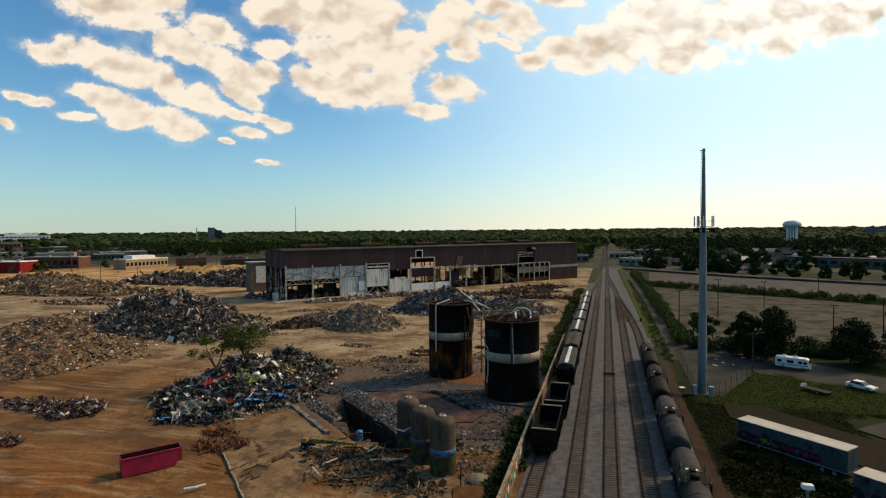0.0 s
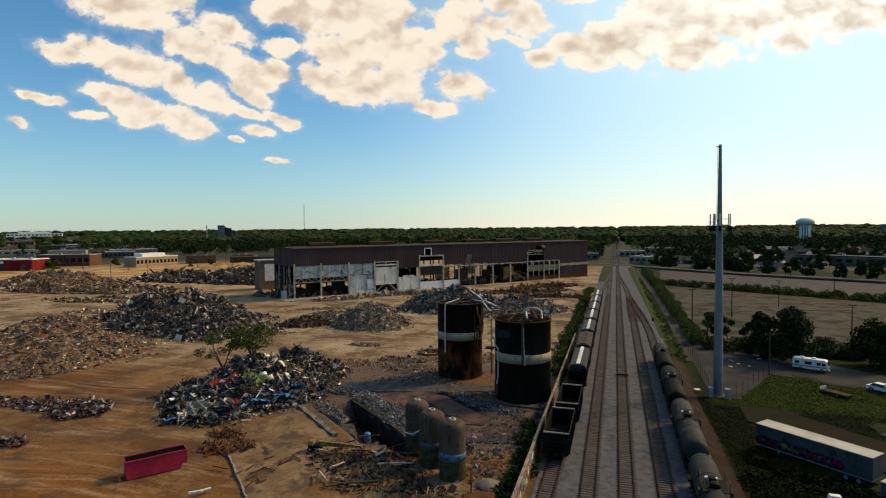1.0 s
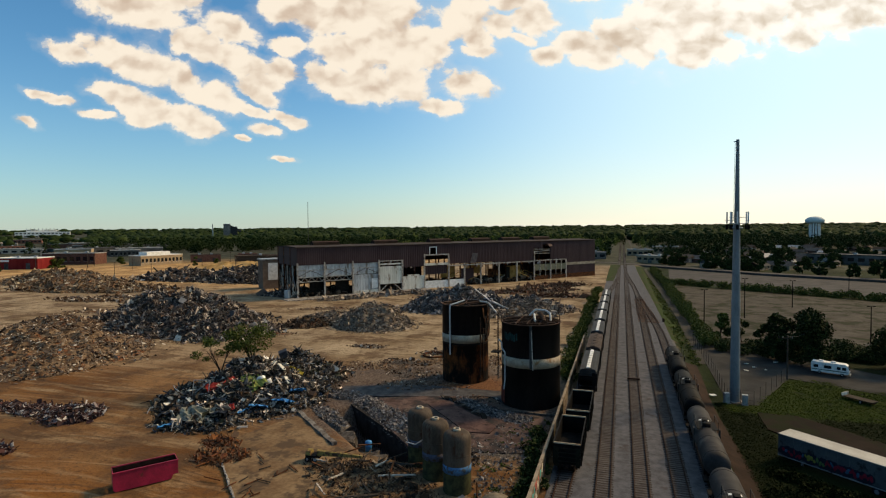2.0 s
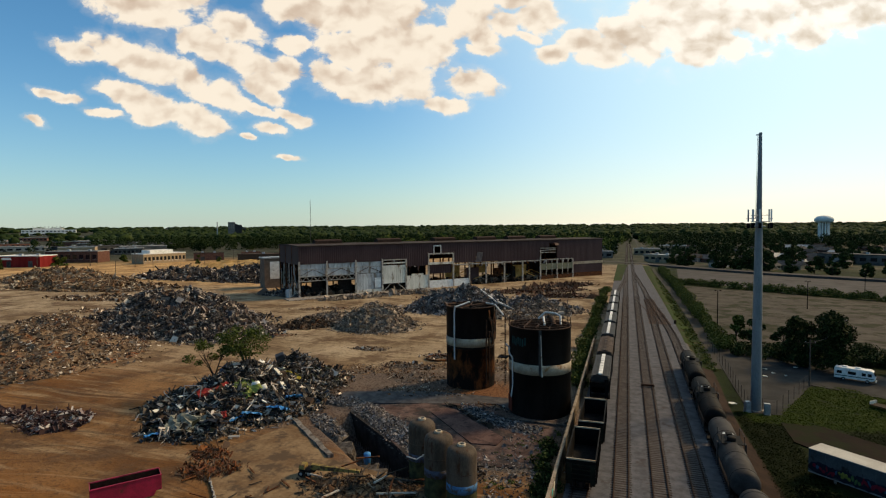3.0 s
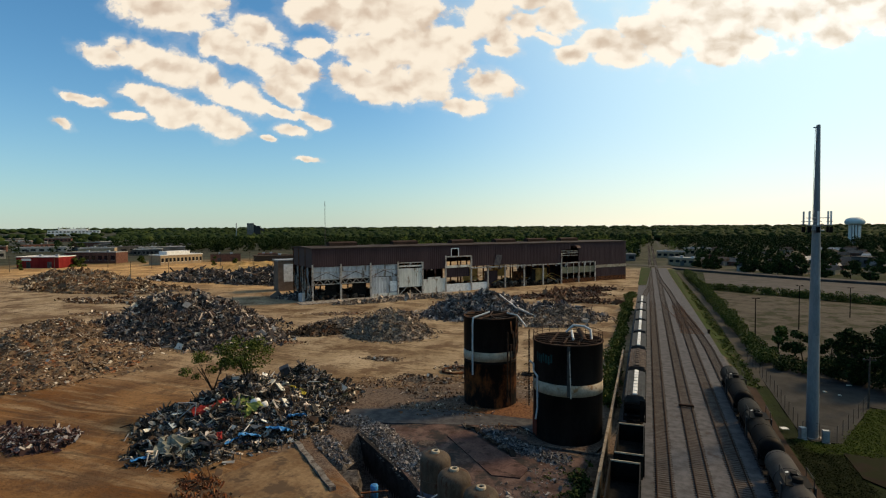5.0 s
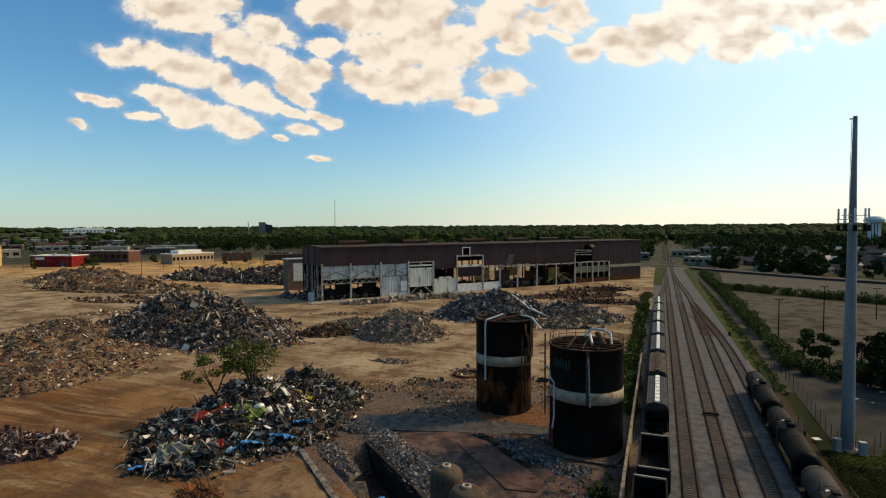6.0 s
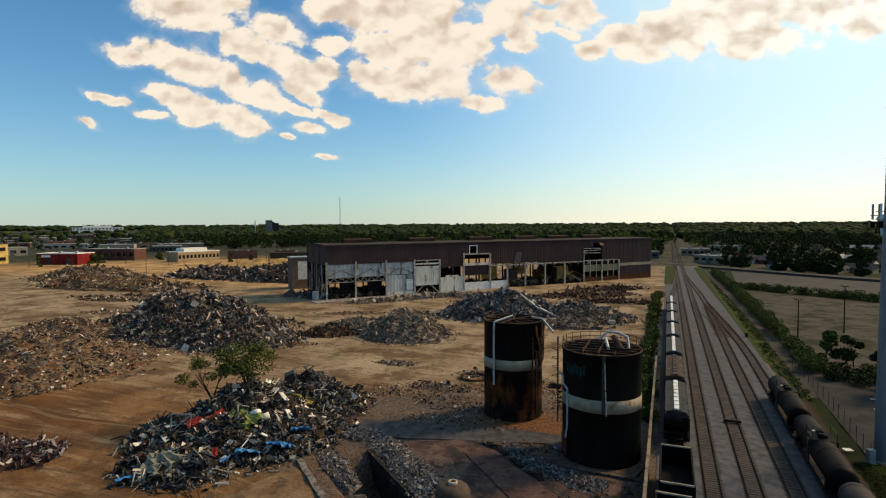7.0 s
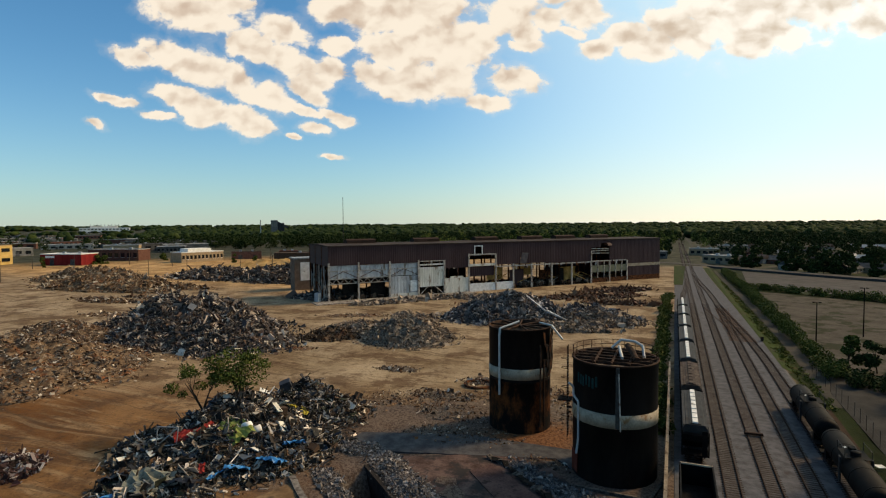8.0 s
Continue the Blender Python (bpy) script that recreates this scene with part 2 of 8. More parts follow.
def thing(name, label, category, at=(0, 0, 0), rz=0.0, group="", kind=""):
    """A top-level thing made of parts: an empty at its base."""
    ob = new(name)
    ob.empty_display_size = 0.3
    ob.matrix_basis = pose(*at, 0, 0, rz)
    return tagged(ob, label, category, group, kind)


def part(name, geo, mats, parent, label="", m=None):
    """One mesh under a thing or under a part."""
    ob = new(name, geo if isinstance(geo, bpy.types.Mesh) else geo.mesh(name, mats))
    ob.parent = parent
    if m is not None:
        ob.matrix_basis = m
    return tagged(ob, label)


def cloth_of(name, verts, faces, mats, smooth=False):
    """A mesh from arrays."""
    data = bpy.data.meshes.new(name)
    data.from_pydata(verts.reshape(-1, 3).tolist(), [], faces.tolist())
    for m in mats if isinstance(mats, (list, tuple)) else [mats]:
        data.materials.append(m)
    data.polygons.foreach_set("use_smooth", [smooth] * len(data.polygons))
    data.update()
    return data

RUBBLE = surface("rubble_soil", rgb(0.026, 0.022, 0.02), rgb(0.135, 0.112, 0.092), 0.45, 0.95, bump=0.9, grain=4, space="World")
# Bed kept near black: its colour gives the shade between heaped pieces
SCRAP_BED = surface("scrap_bed", rgb(0.0078, 0.00632, 0.0055), rgb(0.065, 0.0506, 0.04), 0.6, 0.9, bump=0.9, grain=4, space="World")
SOIL_BED = surface("soil_bed", rgb(0.054, 0.0336, 0.0216), rgb(0.204, 0.138, 0.084), 0.9, 0.95, bump=1.0, grain=5, spot=rgb(0.168, 0.06, 0.024), spot_size=3.0, spot_share=0.3, space="World")
SHRED_BED = surface("shredded_bed", rgb(0.0786, 0.0663, 0.0526), rgb(0.286, 0.237, 0.182), 0.4, 0.9, bump=0.9, grain=4, space="World")
BALLAST = surface("ballast", rgb(0.052, 0.0515, 0.0565), rgb(0.097, 0.0965, 0.105), 1.2, 0.95, bump=0.6, grain=22, spot=rgb(0.0505, 0.0433, 0.0418), spot_size=3, spot_share=0.2, space="World")
FOULED = surface("fouled_ballast", rgb(0.045, 0.0405, 0.0405), rgb(0.087, 0.0795, 0.0795), 1.6, 0.95, bump=0.6, grain=16, space="World")
STEEL = surface("rail_steel", rgb(0.0217, 0.0126, 0.00977), rgb(0.0434, 0.0251, 0.0181), 0.5, 0.8, 0.1)
TIMBER = surface("tie_timber", rgb(0.0215, 0.016, 0.0135), rgb(0.052, 0.041, 0.035), 0.5, 0.9, each=0.35)
CLADDING = surface("brown_cladding", rgb(0.040, 0.0245, 0.0255), rgb(0.058, 0.037, 0.037), 7, 0.6, 0.1, bump=0.1, spot=rgb(0.08, 0.034, 0.02), spot_size=5, spot_share=0.15, streak=0.25)
BLACK_TANK = surface("black_tank_paint", rgb(0.00465, 0.00422, 0.00443), rgb(0.0139, 0.0114, 0.0101), 2.0, 0.6, 0.0, bump=0.15, spot=rgb(0.0349, 0.0148, 0.00728), spot_size=2.2, spot_share=0.12, streak=0.3)
BAND = surface("cream_band", rgb(0.21, 0.172, 0.122), rgb(0.375, 0.315, 0.235), 1.5, 0.7, bump=0.1, spot=rgb(0.178, 0.0977, 0.0446), spot_size=1.2, spot_share=0.25)
RUST = surface("rust", rgb(0.0558, 0.0217, 0.00992), rgb(0.161, 0.062, 0.0248), 0.9, 0.9, 0.1, spot=rgb(0.0186, 0.0124, 0.00992), spot_size=0.8)
GREY_METAL = surface("galvanised", rgb(0.186, 0.198, 0.205), rgb(0.351, 0.367, 0.374), 1.2, 0.5, 0.5, bump=0.1)
CONCRETE = surface("concrete", rgb(0.149, 0.136, 0.124), rgb(0.328, 0.304, 0.273), 1.2, 0.9, bump=0.3, spot=rgb(0.093, 0.0744, 0.062), spot_size=1.2)
SILO = surface("silo_shell", rgb(0.045, 0.034, 0.025), rgb(0.088, 0.067, 0.05), 1.2, 0.7, bump=0.15, spot=rgb(0.05, 0.023, 0.0126), spot_size=0.8, spot_share=0.25, streak=0.3)
LEAF = surface("leaves", rgb(0.0185, 0.025, 0.0059), rgb(0.0554, 0.064, 0.0148), 1.5, 0.7, bump=0.0, pieces=[(0.0, (0.0338, 0.0509, 0.0102)), (0.3, (0.0563, 0.0763, 0.0146)), (0.6, (0.0788, 0.102, 0.0204)), (0.85, (0.124, 0.127, 0.0256))])
# One foliage in two tones: seen from its shaded side, and sunlit
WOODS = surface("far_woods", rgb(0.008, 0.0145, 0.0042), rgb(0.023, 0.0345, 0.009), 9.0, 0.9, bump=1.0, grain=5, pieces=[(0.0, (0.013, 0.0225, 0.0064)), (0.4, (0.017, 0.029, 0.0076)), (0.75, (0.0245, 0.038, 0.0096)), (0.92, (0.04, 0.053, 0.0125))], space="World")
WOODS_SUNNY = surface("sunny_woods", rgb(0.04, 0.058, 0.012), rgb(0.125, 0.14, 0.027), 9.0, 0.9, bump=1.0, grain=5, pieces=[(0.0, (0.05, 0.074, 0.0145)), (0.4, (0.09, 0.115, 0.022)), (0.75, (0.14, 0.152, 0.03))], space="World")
BARK = surface("bark", rgb(0.0248, 0.0186, 0.0136), rgb(0.062, 0.0496, 0.0372), 0.3, 0.95)
WHITE = surface("white_paint", rgb(0.528, 0.517, 0.486), rgb(0.731, 0.72, 0.689), 1.0, 0.6, bump=0.1, spot=rgb(0.242, 0.194, 0.146), spot_size=0.7, spot_share=0.2)
ASPHALT = surface("old_asphalt", rgb(0.0425, 0.0384, 0.0362), rgb(0.0719, 0.0655, 0.061), 6, 0.95, bump=0.3, grain=14, space="World")
LOT = surface("dry_lot", rgb(0.0399, 0.0331, 0.0254), rgb(0.0685, 0.0581, 0.0472), 6, 0.95, bump=0.3, grain=8, spot=rgb(0.019, 0.0205, 0.0088), spot_size=6, spot_share=0.4, space="World")
# Near-black that stands in for deep shade in the mill and slab gap
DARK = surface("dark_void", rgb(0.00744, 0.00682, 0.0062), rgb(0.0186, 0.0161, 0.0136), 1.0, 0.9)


def ground_material():
    """Bare yard, verge grass, and wooded suburb further out, parted by the plan."""
    m = bpy.data.materials.new("ground")
    m.use_nodes = True
    tree = m.node_tree
    shader = tree.nodes["Principled BSDF"]
    at = node(tree, "ShaderNodeNewGeometry").outputs["Position"]
    place = node(tree, "ShaderNodeSeparateXYZ", at)
    x, y = place.outputs["X"], place.outputs["Y"]
    n0 = node(tree, "ShaderNodeTexNoise", at, None, 0.018, 4.0, 0.55, 2.0)
    n1 = node(tree, "ShaderNodeTexNoise", at, None, 0.07, 6.0, 0.6, 2.0)
    n2 = node(tree, "ShaderNodeTexNoise", at, None, 0.9, 5.0, 0.65, 2.0)
    tracks = node(tree, "ShaderNodeTexNoise", node(tree, "ShaderNodeMapping", at, (0, 0, 0), (0, 0, 0.6), (0.05, 0.4, 1)), None, 1.0, 5.0, 0.6, 2.0)
    near = span(tree, calc(tree, "MULTIPLY_ADD", n0, 60.0, y), 112.0, 150.0)
    dirt = blend(tree, span(tree, n1, 0.34, 0.68), rgb(0.094, 0.042, 0.0145), rgb(0.188, 0.102, 0.043))
    dirt = blend(tree, span(tree, n0, 0.48, 0.62), dirt, rgb(0.155, 0.062, 0.015))
    sandy = blend(tree, span(tree, n1, 0.34, 0.66), rgb(0.155, 0.106, 0.060), rgb(0.315, 0.24, 0.155))
    dirt = blend(tree, near, dirt, sandy)
    dirt = blend(tree, calc(tree, "MULTIPLY", span(tree, tracks, 0.48, 0.66), 0.5), dirt, rgb(0.32, 0.235, 0.14))
    dirt = blend(tree, calc(tree, "MULTIPLY", span(tree, n2, 0.5, 0.72), 0.6), dirt, rgb(0.055, 0.032, 0.017))
    stain = calc(tree, "MULTIPLY", span(tree, node(tree, "ShaderNodeTexNoise", at, None, 0.11, 6.0, 0.72, 2.0), 0.48, 0.6), 0.8)
    dirt = blend(tree, stain, dirt, rgb(0.075, 0.042, 0.022))
    # western ground tinted orange to carry the sunlight lying on it
    west = calc(tree, "MULTIPLY", span(tree, calc(tree, "MULTIPLY_ADD", n1, 50.0, y), 225.0, 290.0), span(tree, x, -110.0, -170.0))
    dirt = blend(tree, west, dirt, blend(tree, span(tree, n1, 0.35, 0.65), rgb(0.22, 0.125, 0.05), rgb(0.46, 0.29, 0.13)))
    # wheel ruts that wander across the yard
    bend = vec(tree, "MULTIPLY_ADD", node(tree, "ShaderNodeTexNoise", at, None, 0.02, 2.0, 0.5, 2.0).outputs["Color"], (22.0, 22.0, 0.0))
    put(tree, bend, 2, at)
    for turn, low, high, share, tint in ((0.5, 0.56, 0.64, 0.6, rgb(0.062, 0.037, 0.02)), (-0.75, 0.57, 0.7, 0.3, rgb(0.32, 0.23, 0.135))):
        ruts = node(tree, "ShaderNodeTexNoise", node(tree, "ShaderNodeMapping", bend, (0, 0, 0), (0, 0, turn), (0.025, 1.1, 1)), None, 1.0, 4.0, 0.55, 2.0)
        dirt = blend(tree, calc(tree, "MULTIPLY", span(tree, ruts, low, high), share), dirt, tint)
    # churned grey rubble and rust round the tanks
    crumbs = node(tree, "ShaderNodeTexNoise", at, None, 2.6, 4.0, 0.75, 2.1)
    centre = vec(tree, "LENGTH", vec(tree, "MULTIPLY", vec(tree, "SUBTRACT", at, (-25.0, 92.0, 0.0)), (0.85, 1.0, 0.0))).outputs["Value"]
    churned = span(tree, calc(tree, "MULTIPLY_ADD", n1, -40.0, centre), 10.0, -4.0)
    dirt = blend(tree, calc(tree, "MULTIPLY", churned, 0.85), dirt, blend(tree, span(tree, crumbs, 0.42, 0.6), rgb(0.038, 0.028, 0.025), rgb(0.135, 0.108, 0.092)))
    centre = vec(tree, "LENGTH", vec(tree, "SUBTRACT", at, (-22.0, 99.5, 0.0))).outputs["Value"]
    dirt = blend(tree, calc(tree, "MULTIPLY", span(tree, calc(tree, "MULTIPLY_ADD", n2, 9.0, centre), 14.0, 8.0), 0.8), dirt, blend(tree, span(tree, crumbs, 0.4, 0.6), rgb(0.06, 0.024, 0.01), rgb(0.20, 0.085, 0.03)))
    dirt = blend(tree, calc(tree, "MULTIPLY", span(tree, crumbs, 0.54, 0.66), 0.65), dirt, rgb(0.038, 0.023, 0.014))
    # grass colour lowered for the dimmer light on the east side
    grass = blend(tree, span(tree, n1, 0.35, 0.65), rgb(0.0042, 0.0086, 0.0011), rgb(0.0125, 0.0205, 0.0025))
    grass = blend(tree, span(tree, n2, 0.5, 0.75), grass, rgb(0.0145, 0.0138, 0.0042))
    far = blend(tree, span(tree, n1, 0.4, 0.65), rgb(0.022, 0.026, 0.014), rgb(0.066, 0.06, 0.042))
    edge = calc(tree, "MULTIPLY_ADD", n1, 8.0, -4.0)
    right = span(tree, calc(tree, "ADD", x, edge), 13.0, 16.0)
    ground = blend(tree, right, dirt, grass)
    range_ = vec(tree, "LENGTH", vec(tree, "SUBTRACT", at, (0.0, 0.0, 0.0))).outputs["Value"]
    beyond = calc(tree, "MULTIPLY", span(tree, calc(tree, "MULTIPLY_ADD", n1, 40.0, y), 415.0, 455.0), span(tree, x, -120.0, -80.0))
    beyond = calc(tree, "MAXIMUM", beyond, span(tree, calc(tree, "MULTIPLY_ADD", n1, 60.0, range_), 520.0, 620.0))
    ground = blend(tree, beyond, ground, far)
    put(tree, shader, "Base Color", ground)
    put(tree, shader, "Roughness", 0.95)
    put(tree, shader, "Specular IOR Level", 0.06)
    put(tree, shader, "Normal", node(tree, "ShaderNodeBump", 0.6, 0.25, None, calc(tree, "ADD", calc(tree, "ADD", n2, calc(tree, "MULTIPLY", crumbs, 0.5)), calc(tree, "MULTIPLY", tracks, 0.6))))
    return m


GROUND = ground_material()

# ---- ground ----
# the sunken pit beside the long slab: its two long edges run parallel
PIT_A, PIT_WAY = Vector((-44.3, 78.3)), Vector((0.765, -0.644))
PIT_SIDE = Vector((0.644, 0.765))


def ramp_of(v, low, high):
    k = min(1.0, max(0.0, (v - low) / (high - low)))
    return k * k * (3 - 2 * k)


def ground_z(x, y):
    """Height of the bare ground."""
    if x < -6.0 and x * x + y * y <= 4e6:
        z = 0.28 * noise.noise((x * 0.06, y * 0.06, 0.0)) + 0.12 * noise.noise((x * 0.35, y * 0.35, 3.0)) if x * x + y * y < 160000 else 0.0
        if -60 < x < -10 and 50 < y < 100:
            d = Vector((x, y)) - PIT_A
            along, side = d.dot(PIT_WAY), d.dot(PIT_SIDE)
            deep = ramp_of(along, 0.5, 4.0) * (1 - ramp_of(along, 19.0, 25.0)) * ramp_of(side, 1.6, 5.2) * (1 - ramp_of(side, 8.3, 8.8))
            z -= 4.4 * deep
        return z
    if x * x + y * y > 4e6:
        return 24.0 * ramp_of(math.hypot(x, y), 2000, 4400)
    if x < 12.8:
        return 0.0
    if x < 17.5:
        return -1.0 * ramp_of(x, 13.6, 17.5)
    return -1.0 + (0.12 * noise.noise((x * 0.2, y * 0.2, 5.0)) if x < 120 and y < 400 else 0.0)


def build_ground():
    xs = np.concatenate([np.linspace(-4600, -500, 24), np.linspace(-450, -140, 40), np.linspace(-136, -62, 60), np.linspace(-61, -6, 125), np.linspace(-5, 30, 40), np.linspace(32, 150, 60), np.linspace(180, 4600, 24)])
    ys = np.concatenate([np.linspace(-4600, -60, 8), np.linspace(-50, 44, 24), np.linspace(46, 110, 140), np.linspace(112, 260, 90), np.linspace(264, 460, 30), np.linspace(500, 4600, 24)])
    verts = np.array([(x, y, ground_z(x, y)) for y in ys for x in xs])
    nx = len(xs)
    j, i = np.meshgrid(np.arange(len(ys) - 1), np.arange(nx - 1), indexing="ij")
    a = (j * nx + i).ravel()
    faces = np.stack([a, a + 1, a + nx + 1, a + nx], 1)
    tagged(new("ground", cloth_of("ground", verts, faces, GROUND, True)), "brown bare demolition yard ground with weedy green verges", "ground", kind="structure")


build_ground()


def sheet(name, outline, z, thick, mat, label, category):
    """A flat slab of ground on its outline, drawn counter-clockwise."""
    g = Geo()
    n = len(outline)
    g.add([(x, y, z) for x, y in outline] + [(x, y, z - thick) for x, y in outline], [tuple(range(n))] + [(k + n, (k + 1) % n + n, (k + 1) % n, k) for k in range(n)])
    return solid(name, g, mat, label, category, kind="structure")


# ---- railway ----
def track_x(n, y):
    """Centre of the tracks, west to east, at a distance along them."""
    x = (-3.45 + 0.75 * ramp_of(y, 58, 100), 0.75, 4.71, 8.67, 12.3)[n]
    goal = (0.75, 0.75, 4.71, 4.71, 4.71)[n]
    start, end = ((230, 330), (0, 0), (0, 0), (230, 370), (150, 250))[n]
    if n == 4:
        goal = 8.67
        x = x + (goal - x) * ramp_of(y, start, end)
        return x + (4.71 - 8.67) * ramp_of(y, 230, 370)
    return x + (goal - x) * ramp_of(y, start, end) if end else x


g = Geo()
ys = list(range(-60, 120, 20)) + list(range(120, 421, 10))
rings = [[(-5.4 + 0.0 * y, y, -0.3), (-4.9, y, 0.06), (14.2 - 3.0 * ramp_of(y, 150, 400), y, 0.06), (15.6 - 3.0 * ramp_of(y, 150, 400), y, -0.6)] for y in ys]
g.loft([[Vector(v) for v in ring] for ring in rings])
solid("ballast_bed", g, BALLAST, "grey crushed stone ballast bed under the railway tracks", "ballast", kind="structure")

TIE = Geo().box((0, 0, 0.0), (2.15, 0.22, 0.16)).mesh("tie", TIMBER)


def railway(n, y0, y1, far):
    """One track: rails, single ties along its near stretch, and the rest of the ties joined."""
    track = thing("railway_track", "railway track with rusty steel rails on weathered timber ties", "railway track", (0, 0, 0.005 * n), group="parallel railway tracks", kind="")
    for side in (-0.7525, 0.7525):
        g = Geo()
        ys = [y0 + (far - y0) * k / 80 for k in range(81)]
        for lo, hi, w0, w1 in ((0.08, 0.10, 0.075, 0.075), (0.10, 0.20, 0.016, 0.016), (0.20, 0.25, 0.037, 0.037)):
            g.loft([[Vector((track_x(n, y) + side + sx * w, y, z)) for sx, z, w in ((-1, lo, w0), (1, lo, w0), (1, hi, w1), (-1, hi, w1))] for y in ys])
        part("rail", g, STEEL, track)
    g = Geo()
    g.loft([[Vector((track_x(n, y) + s * w, y, z)) for s, w, z in ((-1, 1.0, 0.0), (1, 1.0, 0.0), (1, 0.9, 0.066), (-1, 0.9, 0.066))] for y in ys])
    part("fouled_ballast", g, FOULED, track, "brown oily ballast between the rails")
    y, late = y0, Geo()
    while y < far:
        wobble = random.uniform(-0.06, 0.06)
        if 49 < y < y1:
            part("tie", TIE, None, track, m=pose(track_x(n, y) + wobble, y, 0, 0, 0, random.uniform(-1.5, 1.5)))
        else:
            late.box((track_x(n, y) + wobble, y, 0.0), (2.15, 0.22, 0.16))
        y += 0.56 if y < 240 else 1.1
    tagged(part("tie_row", late, TIMBER, track), kind="stuff")


for n, y0, y1, far in ((0, -50, 72, 322), (1, -50, 140, 900), (2, -50, 140, 900), (3, -50, 140, 352), (4, -50, 60, 238)):
    railway(n, y0, y1, far)


def crossover():
    """Timbers and bent lead rails where the eastern tracks run together."""
    c = thing("track_turnout", "rusty turnout with long timbers between two railway tracks", "railway turnout", (0, 0, 0))
    rnd = random.Random(19)
    for k in range(44):
        y = 176 + 1.25 * k
        x0, x1 = track_x(3, y) - 1.5, max(track_x(3, y) + 1.6, track_x(4, y) + 1.4)
        part("switch_timber", Geo().box((0, 0, 0), (x1 - x0 + rnd.uniform(-0.3, 0.3), 0.24, 0.1), pose((x0 + x1) / 2, y, 0.09, 0, 0, rnd.uniform(-3, 3))), TURNOUT, c)
    for x_of, y0, y1 in ((lambda k: track_x(3, 205) + 0.75 + k * 1.9 - 0.2 * math.sin(3 * k), 190, 232), (lambda k: track_x(3, 205) - 0.75 + k * 2.2, 182, 226), (lambda k: 4.0 + 4.4 * k, 232, 190)):
        pts = [Vector((x_of(k / 10), y0 + (y1 - y0) * k / 10, 0.2)) for k in range(11)]
        part("lead_rail", Geo().line(pts, 0.06, 5), TURNOUT, c)
    part("switch_stand", Geo().block(-0.3, 0.3, -0.3, 0.3, 0.05, 1.1, pose(14.2, 178, 0)), STEEL, c)


TURNOUT = surface("turnout_rust", rgb(0.05, 0.027, 0.017), rgb(0.11, 0.06, 0.036), 0.8, 0.9, each=0.3)
crossover()
solid("track_box", Geo().box((0, 0, 0.14), (2.3, 0.5, 0.28), None, 0, 0.9), STEEL, "dark steel box lying across the rails", "box", at=(4.71, 111, 0.25))

# ---- scrap heaps ----
def heap_height(lobes):
    def height(x, y, wide=1.0):
        z = 0.0
        for cx, cy, rx, ry, turn, h in lobes:
            c, s = math.cos(radians(turn)), math.sin(radians(turn))
            u, v = ((x - cx) * c + (y - cy) * s) / (rx * wide), (-(x - cx) * s + (y - cy) * c) / (ry * wide)
            d = math.sqrt(u * u + v * v)
            if d < 1:
                z = max(z, h * (1 - d ** 1.5) * (0.92 + 0.34 * noise.noise((x * 1.6 / rx ** 0.5, y * 1.6 / rx ** 0.5, h)) + 0.14 * noise.noise((x * 0.9, y * 0.9, h))))
        return z
    return height


